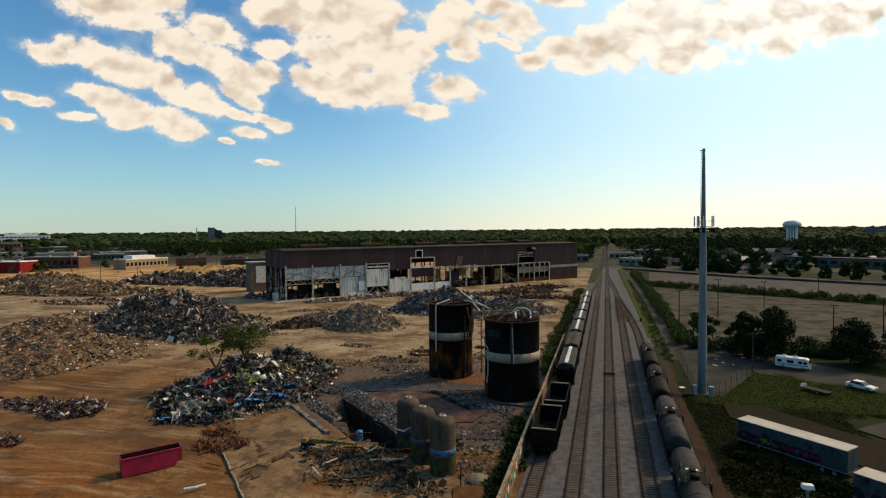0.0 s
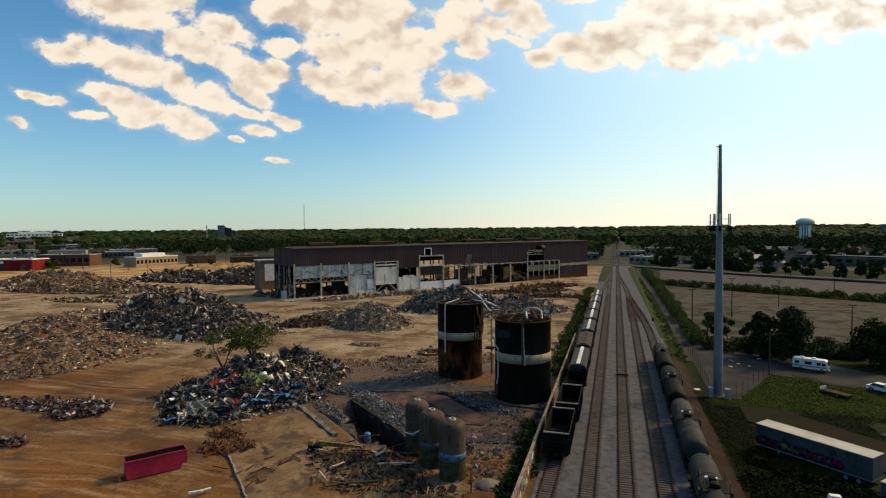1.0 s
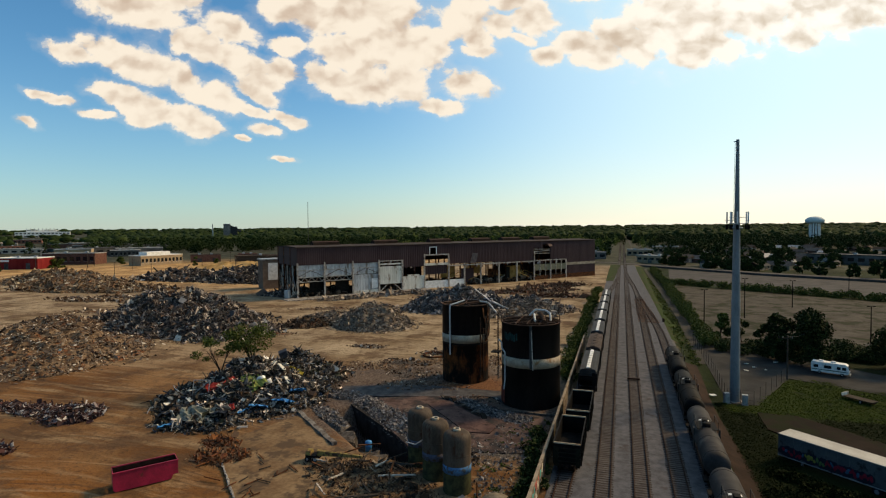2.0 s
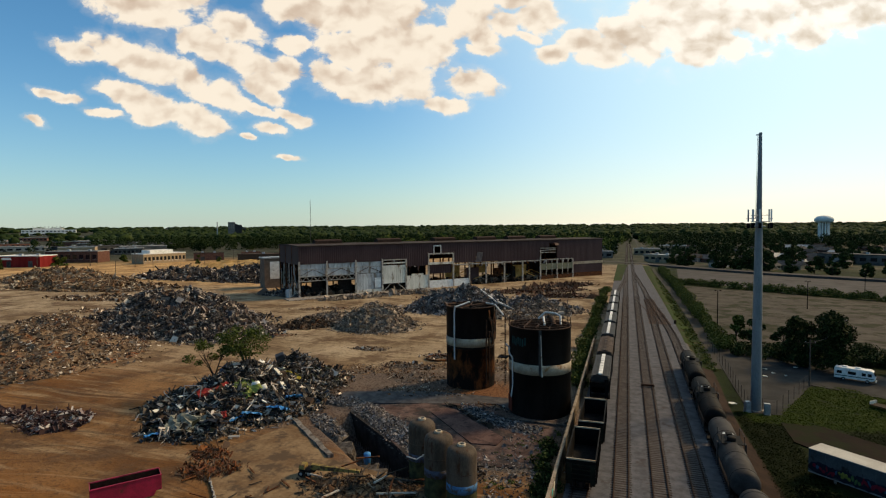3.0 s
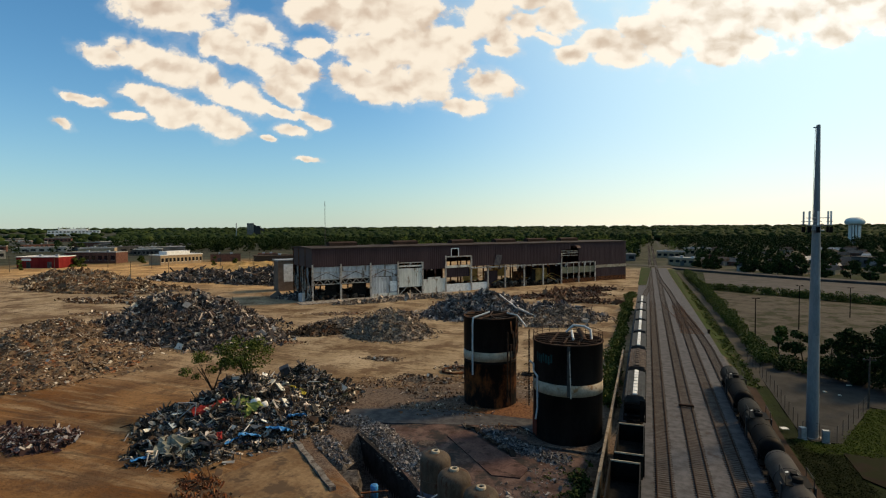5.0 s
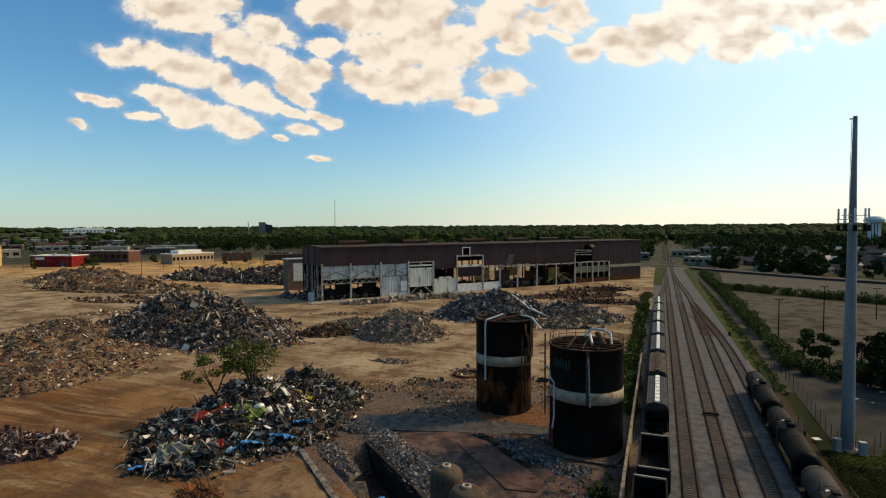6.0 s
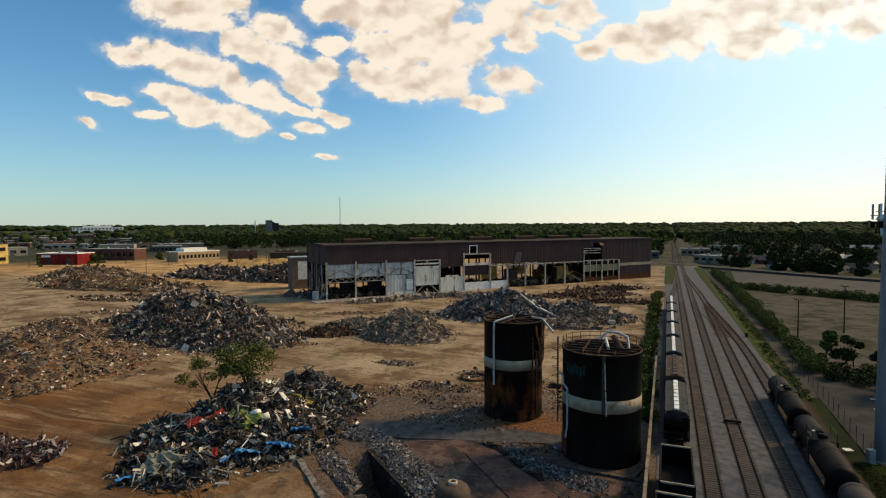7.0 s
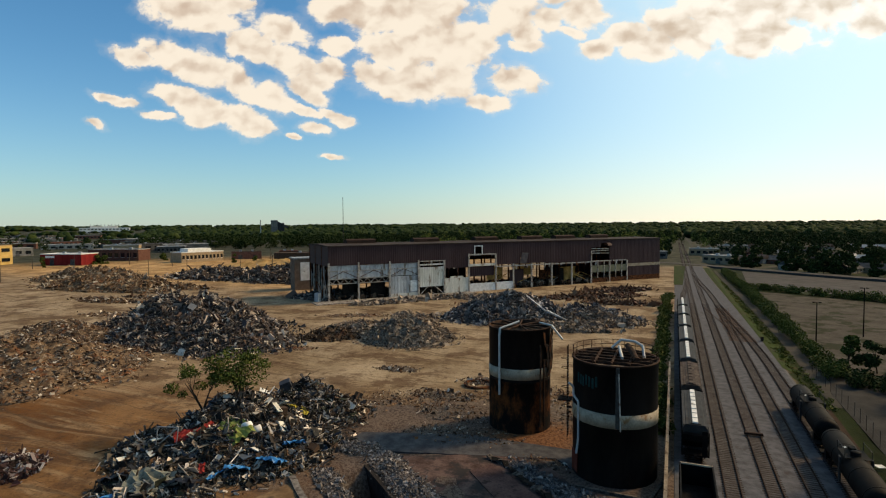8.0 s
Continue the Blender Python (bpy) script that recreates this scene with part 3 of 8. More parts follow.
def heap(name, lobes, mats, count, size, label, bars=0.48, mound=None, step=0.7, seed=1, plates=0.5, tilt=0.5, spread=0.62):
    """A heap: a lumpy mound covered with loose pieces, all of which are too many to count."""
    rnd = np.random.default_rng(seed)
    height = heap_height(lobes)
    x0, x1 = min(l[0] - 1.2 * max(l[2], l[3]) for l in lobes), max(l[0] + 1.2 * max(l[2], l[3]) for l in lobes)
    y0, y1 = min(l[1] - 1.2 * max(l[2], l[3]) for l in lobes), max(l[1] + 1.2 * max(l[2], l[3]) for l in lobes)
    xs, ys = np.arange(x0, x1 + step, step), np.arange(y0, y1 + step, step)
    tops = np.array([[height(x, y) for x in xs] for y in ys])
    verts = [(x, y, t + 0.3 * noise.noise((x * 0.9, y * 0.9, 1)) - 0.15 if t > 0 else -0.5) for y, row in zip(ys, tops) for x, t in zip(xs, row)]
    nx, faces = len(xs), []
    for j in range(len(ys) - 1):
        for i in range(nx - 1):
            if tops[j:j + 2, i:i + 2].max() > 0:
                faces.append((j * nx + i, j * nx + i + 1, j * nx + nx + i + 1, j * nx + nx + i))
    spots = []
    while len(spots) < count:
        for x, y in zip(rnd.uniform(x0, x1, 4000), rnd.uniform(y0, y1, 4000)):
            t = height(x, y)
            if t > 0.02 or (rnd.random() < 0.1 and height(x, y, 1.22) > 0):
                spots.append((x, y, max(t, 0.05)))
    spots = np.array(spots[:count])
    n = len(spots)
    long_ = size * np.exp(rnd.normal(0, spread, n)).clip(0.3, 4.2)
    kind = rnd.random(n)
    dims = np.empty((n, 3))
    bar, plate = kind < bars, (kind >= bars) & (kind < bars + plates)
    lump = ~(bar | plate)
    dims[bar] = long_[bar, None] * np.stack([rnd.uniform(1.0, 2.4, bar.sum()), rnd.uniform(0.07, 0.26, bar.sum()), rnd.uniform(0.05, 0.12, bar.sum())], 1)
    dims[plate] = np.stack([long_[plate] * 1.2, long_[plate] * rnd.uniform(0.35, 1.0, plate.sum()), long_[plate] * 0.03 + 0.015], 1)
    dims[lump] = long_[lump, None] * rnd.uniform(0.25, 0.75, (lump.sum(), 3))
    q = rnd.normal(0, 1, (n, 4)) * np.array([1, tilt, tilt, 1])
    q /= np.linalg.norm(q, axis=1)[:, None]
    w, x, y, z = q.T
    turn = np.stack([1 - 2 * (y * y + z * z), 2 * (x * y - z * w), 2 * (x * z + y * w), 2 * (x * y + z * w), 1 - 2 * (x * x + z * z), 2 * (y * z - x * w), 2 * (x * z - y * w), 2 * (y * z + x * w), 1 - 2 * (x * x + y * y)], 1).reshape(n, 3, 3)
    bends = rnd.normal(0, 1, (n, 4, 3)) * np.where(lump, 0.13, 0.07)[:, None, None] * long_[:, None, None] * np.where(bar, 0.4, 1.0)[:, None, None]
    local = np.array(CUBE)[None] * dims[:, None] / 2 + np.concatenate([bends, bends], 1) * np.where(plate[:, None, None], (0.7, 0.7, 1.6), (1, 1, 1))
    bits = np.einsum("nij,nkj->nki", turn, local) + spots[:, None] + np.stack([np.zeros(n), np.zeros(n), dims.min(1) * 0.3 + rnd.uniform(-0.15, 0.2, n) * long_], 1)[:, None]
    start = len(verts)
    bit_faces = (np.arange(n)[:, None, None] * 8 + np.array(SIDES)[None] + start).reshape(-1, 4)
    data = bpy.data.meshes.new(name)
    data.from_pydata(verts + bits.reshape(-1, 3).tolist(), [], faces + bit_faces.tolist())
    data.materials.append(mound or RUBBLE), data.materials.append(mats)
    slots = np.r_[np.zeros(len(faces), int), np.ones(len(bit_faces), int)]
    data.polygons.foreach_set("material_index", slots.tolist())
    data.update()
    return tagged(new(name, data), label, "scrap heap", kind="stuff")


def scrap(name, *colours, rough=0.6, metal=0.15):
    stops = [(n / len(colours), c) for n, c in enumerate(colours)]
    return surface(name, rgb(*colours[0]), rgb(*colours[-1]), 0.4, rough, metal, bump=0.2, pieces=stops)


SCRAP_MIXED = scrap("mixed_scrap", (0.0175, 0.0155, 0.0152), (0.0525, 0.0465, 0.0469), (0.0245, 0.0202, 0.0179), (0.525, 0.449, 0.373), (0.0368, 0.031, 0.029), (0.0875, 0.0728, 0.0676), (0.063, 0.0372, 0.0248), (0.021, 0.017, 0.0166), (0.193, 0.163, 0.138), (0.042, 0.0465, 0.0621), (0.123, 0.0713, 0.0414), (0.0262, 0.0232, 0.0221), (0.298, 0.248, 0.193), (0.0805, 0.102, 0.138), (0.0315, 0.0264, 0.0235), (0.805, 0.682, 0.566), (0.105, 0.0868, 0.0773), (0.035, 0.0403, 0.0276))
SCRAP_DARK = scrap("dark_scrap", (0.0227, 0.0186, 0.0179), (0.0665, 0.0558, 0.0524), (0.0315, 0.0264, 0.0235), (0.473, 0.388, 0.317), (0.0525, 0.0434, 0.04), (0.108, 0.0899, 0.0828), (0.0875, 0.0512, 0.0345), (0.0262, 0.0217, 0.0207), (0.21, 0.171, 0.145), (0.0595, 0.0558, 0.0607), (0.131, 0.0744, 0.0455), (0.0385, 0.0326, 0.029), (0.315, 0.256, 0.2), (0.0455, 0.0465, 0.0414), (0.752, 0.635, 0.511), (0.149, 0.124, 0.11))
SCRAP_EARTH = scrap("earthy_rubble", (0.07, 0.043, 0.028), (0.15, 0.112, 0.085), (0.036, 0.025, 0.019), (0.22, 0.175, 0.135), (0.125, 0.06, 0.028), (0.09, 0.07, 0.056), (0.40, 0.33, 0.25), (0.05, 0.036, 0.028), (0.175, 0.115, 0.07), (0.105, 0.088, 0.078), (0.62, 0.54, 0.44), (0.06, 0.034, 0.02), metal=0.0, rough=0.9)
SCRAP_GREY = scrap("grey_rubble", (0.122, 0.0952, 0.0731), (0.227, 0.177, 0.131), (0.065, 0.049, 0.0365), (0.325, 0.256, 0.188), (0.162, 0.102, 0.0623), (0.0974, 0.0748, 0.0592), (0.439, 0.347, 0.258), (0.195, 0.15, 0.113), metal=0.0, rough=0.85)
SCRAP_BLUE = scrap("blue_sheet_scrap", (0.0517, 0.0478, 0.049), (0.121, 0.11, 0.108), (0.0276, 0.0232, 0.0221), (0.259, 0.232, 0.214), (0.0776, 0.0579, 0.049), (0.155, 0.101, 0.0734), (0.586, 0.507, 0.441), (0.0414, 0.0348, 0.033), (0.19, 0.171, 0.159), metal=0.1)
SCRAP_RUIN = scrap("ruin_debris", (0.05, 0.035, 0.024), (0.09, 0.0612, 0.0408), (0.026, 0.019, 0.014), (0.128, 0.0918, 0.0624), (0.075, 0.0398, 0.0216), (0.02, 0.015, 0.012), (0.24, 0.19, 0.14), (0.04, 0.028, 0.02), metal=0.05, rough=0.9)
SCRAP_ROSE = scrap("rosy_rubble", (0.042, 0.024, 0.022), (0.09, 0.054, 0.05), (0.2, 0.165, 0.16), (0.028, 0.018, 0.018), (0.42, 0.39, 0.37), (0.07, 0.03, 0.026), (0.035, 0.022, 0.02), metal=0.0, rough=0.85)
SCRAP_PALE = scrap("pale_debris", (0.10, 0.06, 0.035), (0.2, 0.14, 0.09), (0.05, 0.032, 0.022), (0.36, 0.29, 0.2), (0.13, 0.075, 0.04), (0.07, 0.05, 0.036), (0.48, 0.41, 0.31), (0.16, 0.11, 0.07), metal=0.0, rough=0.9)
HEAP_LOBES = [(-58, 85, 10, 13, 20, 6.0), (-56, 96.5, 9, 8, 0, 4.6), (-63, 78, 7, 6.5, 0, 3.0), (-56.5, 71.8, 7, 5.6, 0, 2.0), (-51, 84, 7, 10, 0, 3.0)]
heap("scrap_heap", HEAP_LOBES, SCRAP_MIXED, 26000, 0.33, "tall heap of mixed dark scrap metal and plastic", mound=SCRAP_BED, seed=1)
heap("scrap_heap", [(-120, 137, 23, 20, 10, 10.2), (-138, 143, 15, 12, 0, 9.2), (-105, 131, 17, 14, 0, 7), (-140, 136, 17, 8, 0, 4)], SCRAP_DARK, 34000, 0.45, "large heap of dark tangled scrap metal", mound=SCRAP_BED, seed=2)
heap("rubble_heap", [(-66, 151, 12, 11, 0, 6.4), (-80, 154, 13, 8, 0, 3.0)], SCRAP_GREY, 15000, 0.3, "grey cone-shaped heap of shredded scrap", 0.35, mound=SHRED_BED, seed=3, tilt=0.3)
heap("scrap_heap", [(-50, 188, 21, 12, 10, 7.5), (-30, 194, 16, 10, 10, 4.0)], SCRAP_BLUE, 17000, 0.5, "dark heap of bent sheet metal and girders", 0.5, mound=SCRAP_BED, seed=4)
heap("rubble_heap", [(-122, 97, 22, 22, 0, 5.5), (-111, 91, 11, 14, 0, 3.2), (-137, 104, 18, 14, 0, 5), (-150, 122, 20, 9, 0, 4)], SCRAP_EARTH, 21000, 0.21, "wide rusty brown heap of demolition rubble", 0.4, mound=SOIL_BED, seed=5, tilt=0.3, spread=0.7)
heap("rubble_heap", [(-76.8, 67.4, 4.8, 4.4, 10, 1.5), (-84, 67.5, 7, 2.6, 0, 0.6), (-92, 67.0, 5, 2.0, 0, 0.4), (-73.6, 54.6, 2.2, 1.5, 0, 0.4)], SCRAP_ROSE, 3600, 0.28, "low spread of mixed rubble on the dirt", mound=SCRAP_BED, seed=6)
heap("scrap_heap", [(-230, 258, 40, 14, 0, 6), (-190, 256, 34, 15, 0, 8)], SCRAP_DARK, 9000, 0.8, "long dark scrap heap at the back of the yard", mound=SCRAP_BED, seed=7, step=1.5)
heap("rubble_heap", [(-252, 203, 38, 15, 0, 6), (-280, 222, 48, 16, 0, 7.5), (-230, 200, 26, 9, 0, 4), (-215, 214, 20, 6, 0, 2)], SCRAP_PALE, 9000, 0.62, "long brown rubble heap across the back of the yard", mound=SOIL_BED, seed=8, step=1.5)


# ---- far woods ----
def wood_spots(count, near, far, power, seed):
    """Places of trees towards the horizon, leaving out roads, suburb and yards."""
    rnd = np.random.default_rng(seed)
    spots = []
    while len(spots) < count:
        a = radians(rnd.uniform(-66, 40))
        d = near + (far - near) * rnd.random() ** power
        x, y = d * math.sin(a), d * math.cos(a)
        if abs(x - 12) < 6 + d * 0.0012:
            continue
        if a < radians(-50.5) and d < 3000 and rnd.random() < 0.9:
            continue
        spots.append((x, y, d))
    return np.array(spots), rnd


def far_woods():
    bm = bmesh.new()
    bmesh.ops.create_icosphere(bm, subdivisions=2, radius=1.0)
    ball = np.array([v.co for v in bm.verts])
    tris = np.array([[v.index for v in f.verts] for f in bm.faces])
    bm.free()
    spots, rnd = wood_spots(6000, 1150, 3970, 1.3, 11)
    n = len(spots)
    grow = 3.6 + spots[:, 2] * 0.0032
    size = np.stack([grow * rnd.uniform(0.8, 1.5, n), grow * rnd.uniform(0.8, 1.5, n), rnd.uniform(5, 8.5, n)], 1)
    lumps = 1 + 0.22 * rnd.normal(0, 1, (n, len(ball), 1))
    verts = ball[None] * lumps * size[:, None] + np.stack([spots[:, 0], spots[:, 1], size[:, 2] * 0.95 + [24.0 * ramp_of(r, 2000, 4400) for r in spots[:, 2]]], 1)[:, None]
    faces = (tris[None] + np.arange(n)[:, None, None] * len(ball)).reshape(-1, 3)
    tagged(new("far_woods", cloth_of("far_woods", verts, faces, WOODS, True)), "dark green woods towards the horizon", "trees", kind="stuff")


def woods_edge():
    """The nearer trees of the woods: crowns of several leafy clumps each."""
    spots, rnd = wood_spots(1900, 735, 1250, 1.1, 12)
    # nearer trees on both sides of the straight road, among shops and houses
    street = [(rnd.uniform(-75, -7) if k % 2 else rnd.uniform(27, 60 + 0.5 * (y - 480)), y, y) for k, y in enumerate(rnd.uniform(490, 740, 170)) if k % 2 or k % 3 == 0]
    spots = np.concatenate([spots, np.array(street)])
    # a share of the trees takes the sunlit leaf colour
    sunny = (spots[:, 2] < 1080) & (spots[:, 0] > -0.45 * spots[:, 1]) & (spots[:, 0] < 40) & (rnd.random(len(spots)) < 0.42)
    for pick, mat, label in ((~sunny, WOODS, "dark green woods and suburban trees beyond the yard"), (sunny, WOODS_SUNNY, "yellow-green trees, coloured as if sunlit, along the edge of the woods")):
        clumps = []
        for x, y, d in spots[pick]:
            tall = rnd.uniform(9, 15)
            clumps += [(x + rnd.normal(0, 2.4), y + rnd.normal(0, 2.4), tall * k, rnd.uniform(2.6, 4.6) * (1.15 - 0.4 * k)) for k in (0.25, 0.5, 0.62, 0.85)]
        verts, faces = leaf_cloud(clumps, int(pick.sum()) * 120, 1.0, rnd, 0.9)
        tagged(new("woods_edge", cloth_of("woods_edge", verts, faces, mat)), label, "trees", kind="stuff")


far_woods()

# ---- steel mill hall ----
MILL = Matrix.Translation((-121.8, 198.3, 0)) @ Matrix.Rotation(math.atan2(133.6, 109.6), 4, "Z")
GREY_PANEL = surface("grey_panel", rgb(0.26, 0.265, 0.267), rgb(0.503, 0.506, 0.495), 3.0, 0.7, bump=0.15, spot=rgb(0.174, 0.145, 0.117), spot_size=2.0, spot_share=0.3, streak=0.3)
CREAM_PANEL = surface("cream_panel", rgb(0.459, 0.431, 0.358), rgb(0.678, 0.635, 0.548), 2.0, 0.75, bump=0.2, spot=rgb(0.217, 0.155, 0.1), spot_size=1.8, spot_share=0.3, streak=0.3)
FRAME = surface("pale_steelwork", rgb(0.244, 0.217, 0.186), rgb(0.503, 0.452, 0.385), 1.0, 0.7, 0.1, spot=rgb(0.122, 0.0586, 0.0322), spot_size=0.8, spot_share=0.3)
ROOFING = surface("weathered_roofing", rgb(0.031, 0.0237, 0.0209), rgb(0.0525, 0.0418, 0.0377), 6.0, 0.9, bump=0.2)
OCHRE = surface("sunlit_ochre", rgb(0.295, 0.161, 0.0446), rgb(0.568, 0.334, 0.103), 2.0, 0.8)

VENT = surface("dark_vent", rgb(0.022, 0.014, 0.011), rgb(0.05, 0.03, 0.022), 1.5, 0.9)


def mill():
    b = thing("mill_building", "long half-demolished steel mill hall with dark brown cladding", "building")
    b.matrix_basis = MILL
    W, L, T = 27.0, 173.0, 20.3

    def piece(name, x0, x1, z0, z1, y0=0.0, y1=0.3, mat=CLADDING, label=""):
        return part(name, Geo().block(x0, x1, y0, y1, z0, z1), mat, b, label)

    def ribbed(name, x0, x1, z0, z1, mat, label="", y=0.0, pitch=0.9):
        """A sheet with upright ribs."""
        g = Geo()
        n = max(1, int((x1 - x0) / pitch))
        p = (x1 - x0) / n
        outline = []
        for k in range(n):
            x = x0 + k * p
            outline += [(x, y), (x + p * 0.35, y), (x + p * 0.45, y - 0.05), (x + p * 0.85, y - 0.05), (x + p * 0.95, y)]
        outline.append((x1, y))
        m = len(outline)
        g.add([(x, d, z0) for x, d in outline] + [(x, d, z1) for x, d in outline], [(k, k + 1, m + k + 1, m + k) for k in range(m - 1)])
        g.add([(x0, y + 0.12, z0), (x1, y + 0.12, z0), (x1, y + 0.12, z1), (x0, y + 0.12, z1)], [(3, 2, 1, 0)])
        g.add([(x0, y, z0), (x1, y, z0), (x1, y + 0.12, z0), (x0, y + 0.12, z0)], [(3, 2, 1, 0)])
        return part(name, g, mat, b, label)

    brown = "dark brown ribbed cladding"
    for x0, x1, z in ((0, 36.4, 13.3), (36.4, 48, 13.6), (48, 59.4, 10.4), (73, 82, 10.9), (82, 86, 10.9), (89, 103, 10.9), (103, 126.6, 10.4), (138.4, 150, 10.6), (150, 173, 8.4)):
        ribbed("wall_panel", x0 + 0.03, x1 - 0.03, z, T, CLADDING)
    ribbed("wall_panel", 59.4, 62.4, 15.8, T, CLADDING), ribbed("wall_panel", 66.3, 73, 15.8, T, CLADDING)
    ribbed("wall_panel", 62.4, 66.3, 19.2, T, CLADDING), ribbed("wall_panel", 86, 89, 15.6, T, CLADDING)
    ribbed("wall_panel", 126.6, 133, 17.0, T, CLADDING), ribbed("wall_panel", 133, 138.4, 18.8, T, CLADDING)
    ribbed("wall_panel", 150, 173, 2.4, 7.0, CLADDING)
    piece("base_wall", 150, 173, 0, 2.4, mat=RUST, label="rusty red base wall")
    piece("fascia", 150, 173.1, 7.0, 8.4, -0.15, 0.25, BAND, "cream strip between the cladding")
    # loose sheets
    part("hanging_sheet", Geo().box((0, 0, 0), (3.4, 0.08, 4.9), pose(87.4, -0.7, 13.2, 14, 6, 0)), surface("pale_sheet", rgb(0.0992, 0.0806, 0.0806), rgb(0.161, 0.136, 0.124), 1.5, 0.6), b, "torn hanging cladding sheet")
    curl = [[Vector((x, -0.6 + 1.6 * math.cos(t), 17.4 + 1.6 * math.sin(t))) for t in (0.2, 0.9, 1.6, 2.3, 3.0)] for x in (135.4, 137.9)]
    g = Geo()
    g.add([v for row in curl for v in row], [(k, k + 1, k + 6, k + 5) for k in range(4)], 0, True)
    g.add([v + Vector((0, 0, -0.06)) for row in curl for v in row], [(k + 5, k + 6, k + 1, k) for k in range(4)], 0, True)
    part("curled_sheet", g, CLADDING, b, "curled torn cladding sheet")
    # roof with a low ridge, and ridge vents
    part("roof", Geo().loft([[Vector((x, -0.5, T)), Vector((x, W + 0.5, T)), Vector((x, W + 0.5, T + 0.35)), Vector((x, W / 2, T + 0.75)), Vector((x, -0.5, T + 0.35))] for x in (-0.5, L + 0.5)]), ROOFING, b)
    for x in (17, 46, 76, 101, 121, 143):
        v = part("roof_vent", Geo().loft([[Vector((x0, W / 2 - 2, T + 0.4)), Vector((x0, W / 2 + 2, T + 0.4)), Vector((x0, W / 2 + 2, T + 1.9)), Vector((x0, W / 2, T + 2.4)), Vector((x0, W / 2 - 2, T + 1.9))] for x0 in (x - 6, x + 6)]), VENT, b, "dark brown roof ridge vent")
    # far walls, those in DARK standing in for the shade indoors
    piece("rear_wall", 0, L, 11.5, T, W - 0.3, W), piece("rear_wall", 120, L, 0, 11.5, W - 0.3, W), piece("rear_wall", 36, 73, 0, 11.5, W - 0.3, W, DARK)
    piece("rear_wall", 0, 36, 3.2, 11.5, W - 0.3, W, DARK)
    # near-black panels added to fill the first bays with shade
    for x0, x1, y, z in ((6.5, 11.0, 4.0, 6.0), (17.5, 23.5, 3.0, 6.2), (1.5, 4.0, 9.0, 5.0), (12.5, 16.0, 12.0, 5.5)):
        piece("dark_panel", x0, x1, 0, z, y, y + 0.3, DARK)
    piece("end_wall", 0.1, 0.4, 13.0, T, 0.35, W - 0.4), piece("end_wall", L - 0.4, L - 0.1, 0, T, 0.35, W - 0.4)
    # the first three bays: grey band above an open ground floor
    for x0, x1 in ((0.2, 11.4), (11.8, 24.0), (24.4, 36.3)):
        ribbed("grey_panel", x0, x1, 8.4, 13.2, GREY_PANEL, "light grey panel", 0.5, 1.8)
        piece("girt", x0, x1, 11.0, 11.25, 0.28, 0.45, FRAME)
        for a_, z0, z1 in ((0.0, 8.4, 11.0), (0.5, 11.0, 8.4)):
            g = Geo().tube((x0 + (x1 - x0) * a_, 0.3, z0), (x0 + (x1 - x0) * (a_ + 0.5), 0.3, z1), 0.1, 0.1, 6)
            part("brace", g, RUST, b)
    # a lattice girder over the opening
    g = Geo().block(0, 24.2, 0.1, 0.4, 8.1, 8.4).block(0, 24.2, 0.1, 0.4, 6.3, 6.55)
    part("girder_chord", g, FRAME, b)
    for k in range(16):
        x = k * 1.5 + 0.1
        part("girder_web", Geo().tube((x, 0.25, 6.5 if k % 2 else 8.2), (x + 1.5, 0.25, 8.2 if k % 2 else 6.5), 0.11, 0.11, 6), FRAME, b)
    for x, top_ in ((0.2, 14.2), (11.6, 14.2), (24.2, 14.2), (36.5, 14.2), (48.1, 13.8), (59.6, 16.0), (73.0, 15.6), (82.1, 11), (91.9, 11), (103.2, 10.6), (114.9, 10.4), (126.8, 15.2), (138.5, 10.6), (150.0, 10.4)):
        g = Geo().block(x - 0.32, x + 0.32, -0.28, -0.2, 0, top_).block(x - 0.32, x + 0.32, 0.2, 0.28, 0, top_).block(x - 0.06, x + 0.06, -0.2, 0.2, 0, top_)
        part("column", g, FRAME, b)
        for y in (9.0, 18.0, 26.2):
            part("inner_column", Geo().block(x - 0.25, x + 0.25, y - 0.25, y + 0.25, 0, T), RUST, b)
    ribbed("grey_panel", 24.5, 36.2, 1.4, 8.2, GREY_PANEL, "dented light grey panel", 0.35, 1.2)
    piece("plinth", 24.5, 36.2, 0, 1.4, 0.2, 0.6, CREAM_PANEL)
    piece("white_door", 33.0, 36.0, 2.0, 6.2, 0.1, 0.24, WHITE, "white roller door")
    # cream bay on open ground
    ribbed("cream_panel", 36.8, 47.8, 3.4, 11.2, CREAM_PANEL, "stained cream ribbed panel", 0.0, 1.0)
    piece("lintel", 36.8, 47.8, 11.9, 12.5, -0.1, 0.3, CREAM_PANEL), piece("lintel", 36.8, 47.8, 13.4, 13.8, -0.1, 0.3, FRAME)
    part("brace", Geo().tube((37, 0, 0.2), (40.5, 0, 3.3), 0.18, 0.18, 6), FRAME, b), part("brace", Geo().tube((47.6, 0, 0.2), (44, 0, 3.3), 0.18, 0.18, 6), FRAME, b)
    piece("white_wall", 48.3, 59.4, 0, 6.2, 0, 0.4, CREAM_PANEL, "broken white block wall"), piece("white_wall", 51, 57, 6.2, 6.9, 0, 0.4, CREAM_PANEL)
    piece("white_wall", 59.7, 82, 0, 3.4, 0, 0.4, WHITE, "low white block wall")
    piece("beam", 59.7, 73, 10.6, 11.6, -0.15, 0.3, CREAM_PANEL), ribbed("dark_panel", 60, 72.6, 6.4, 10.5, CLADDING, "dark wall panel", 0.8)
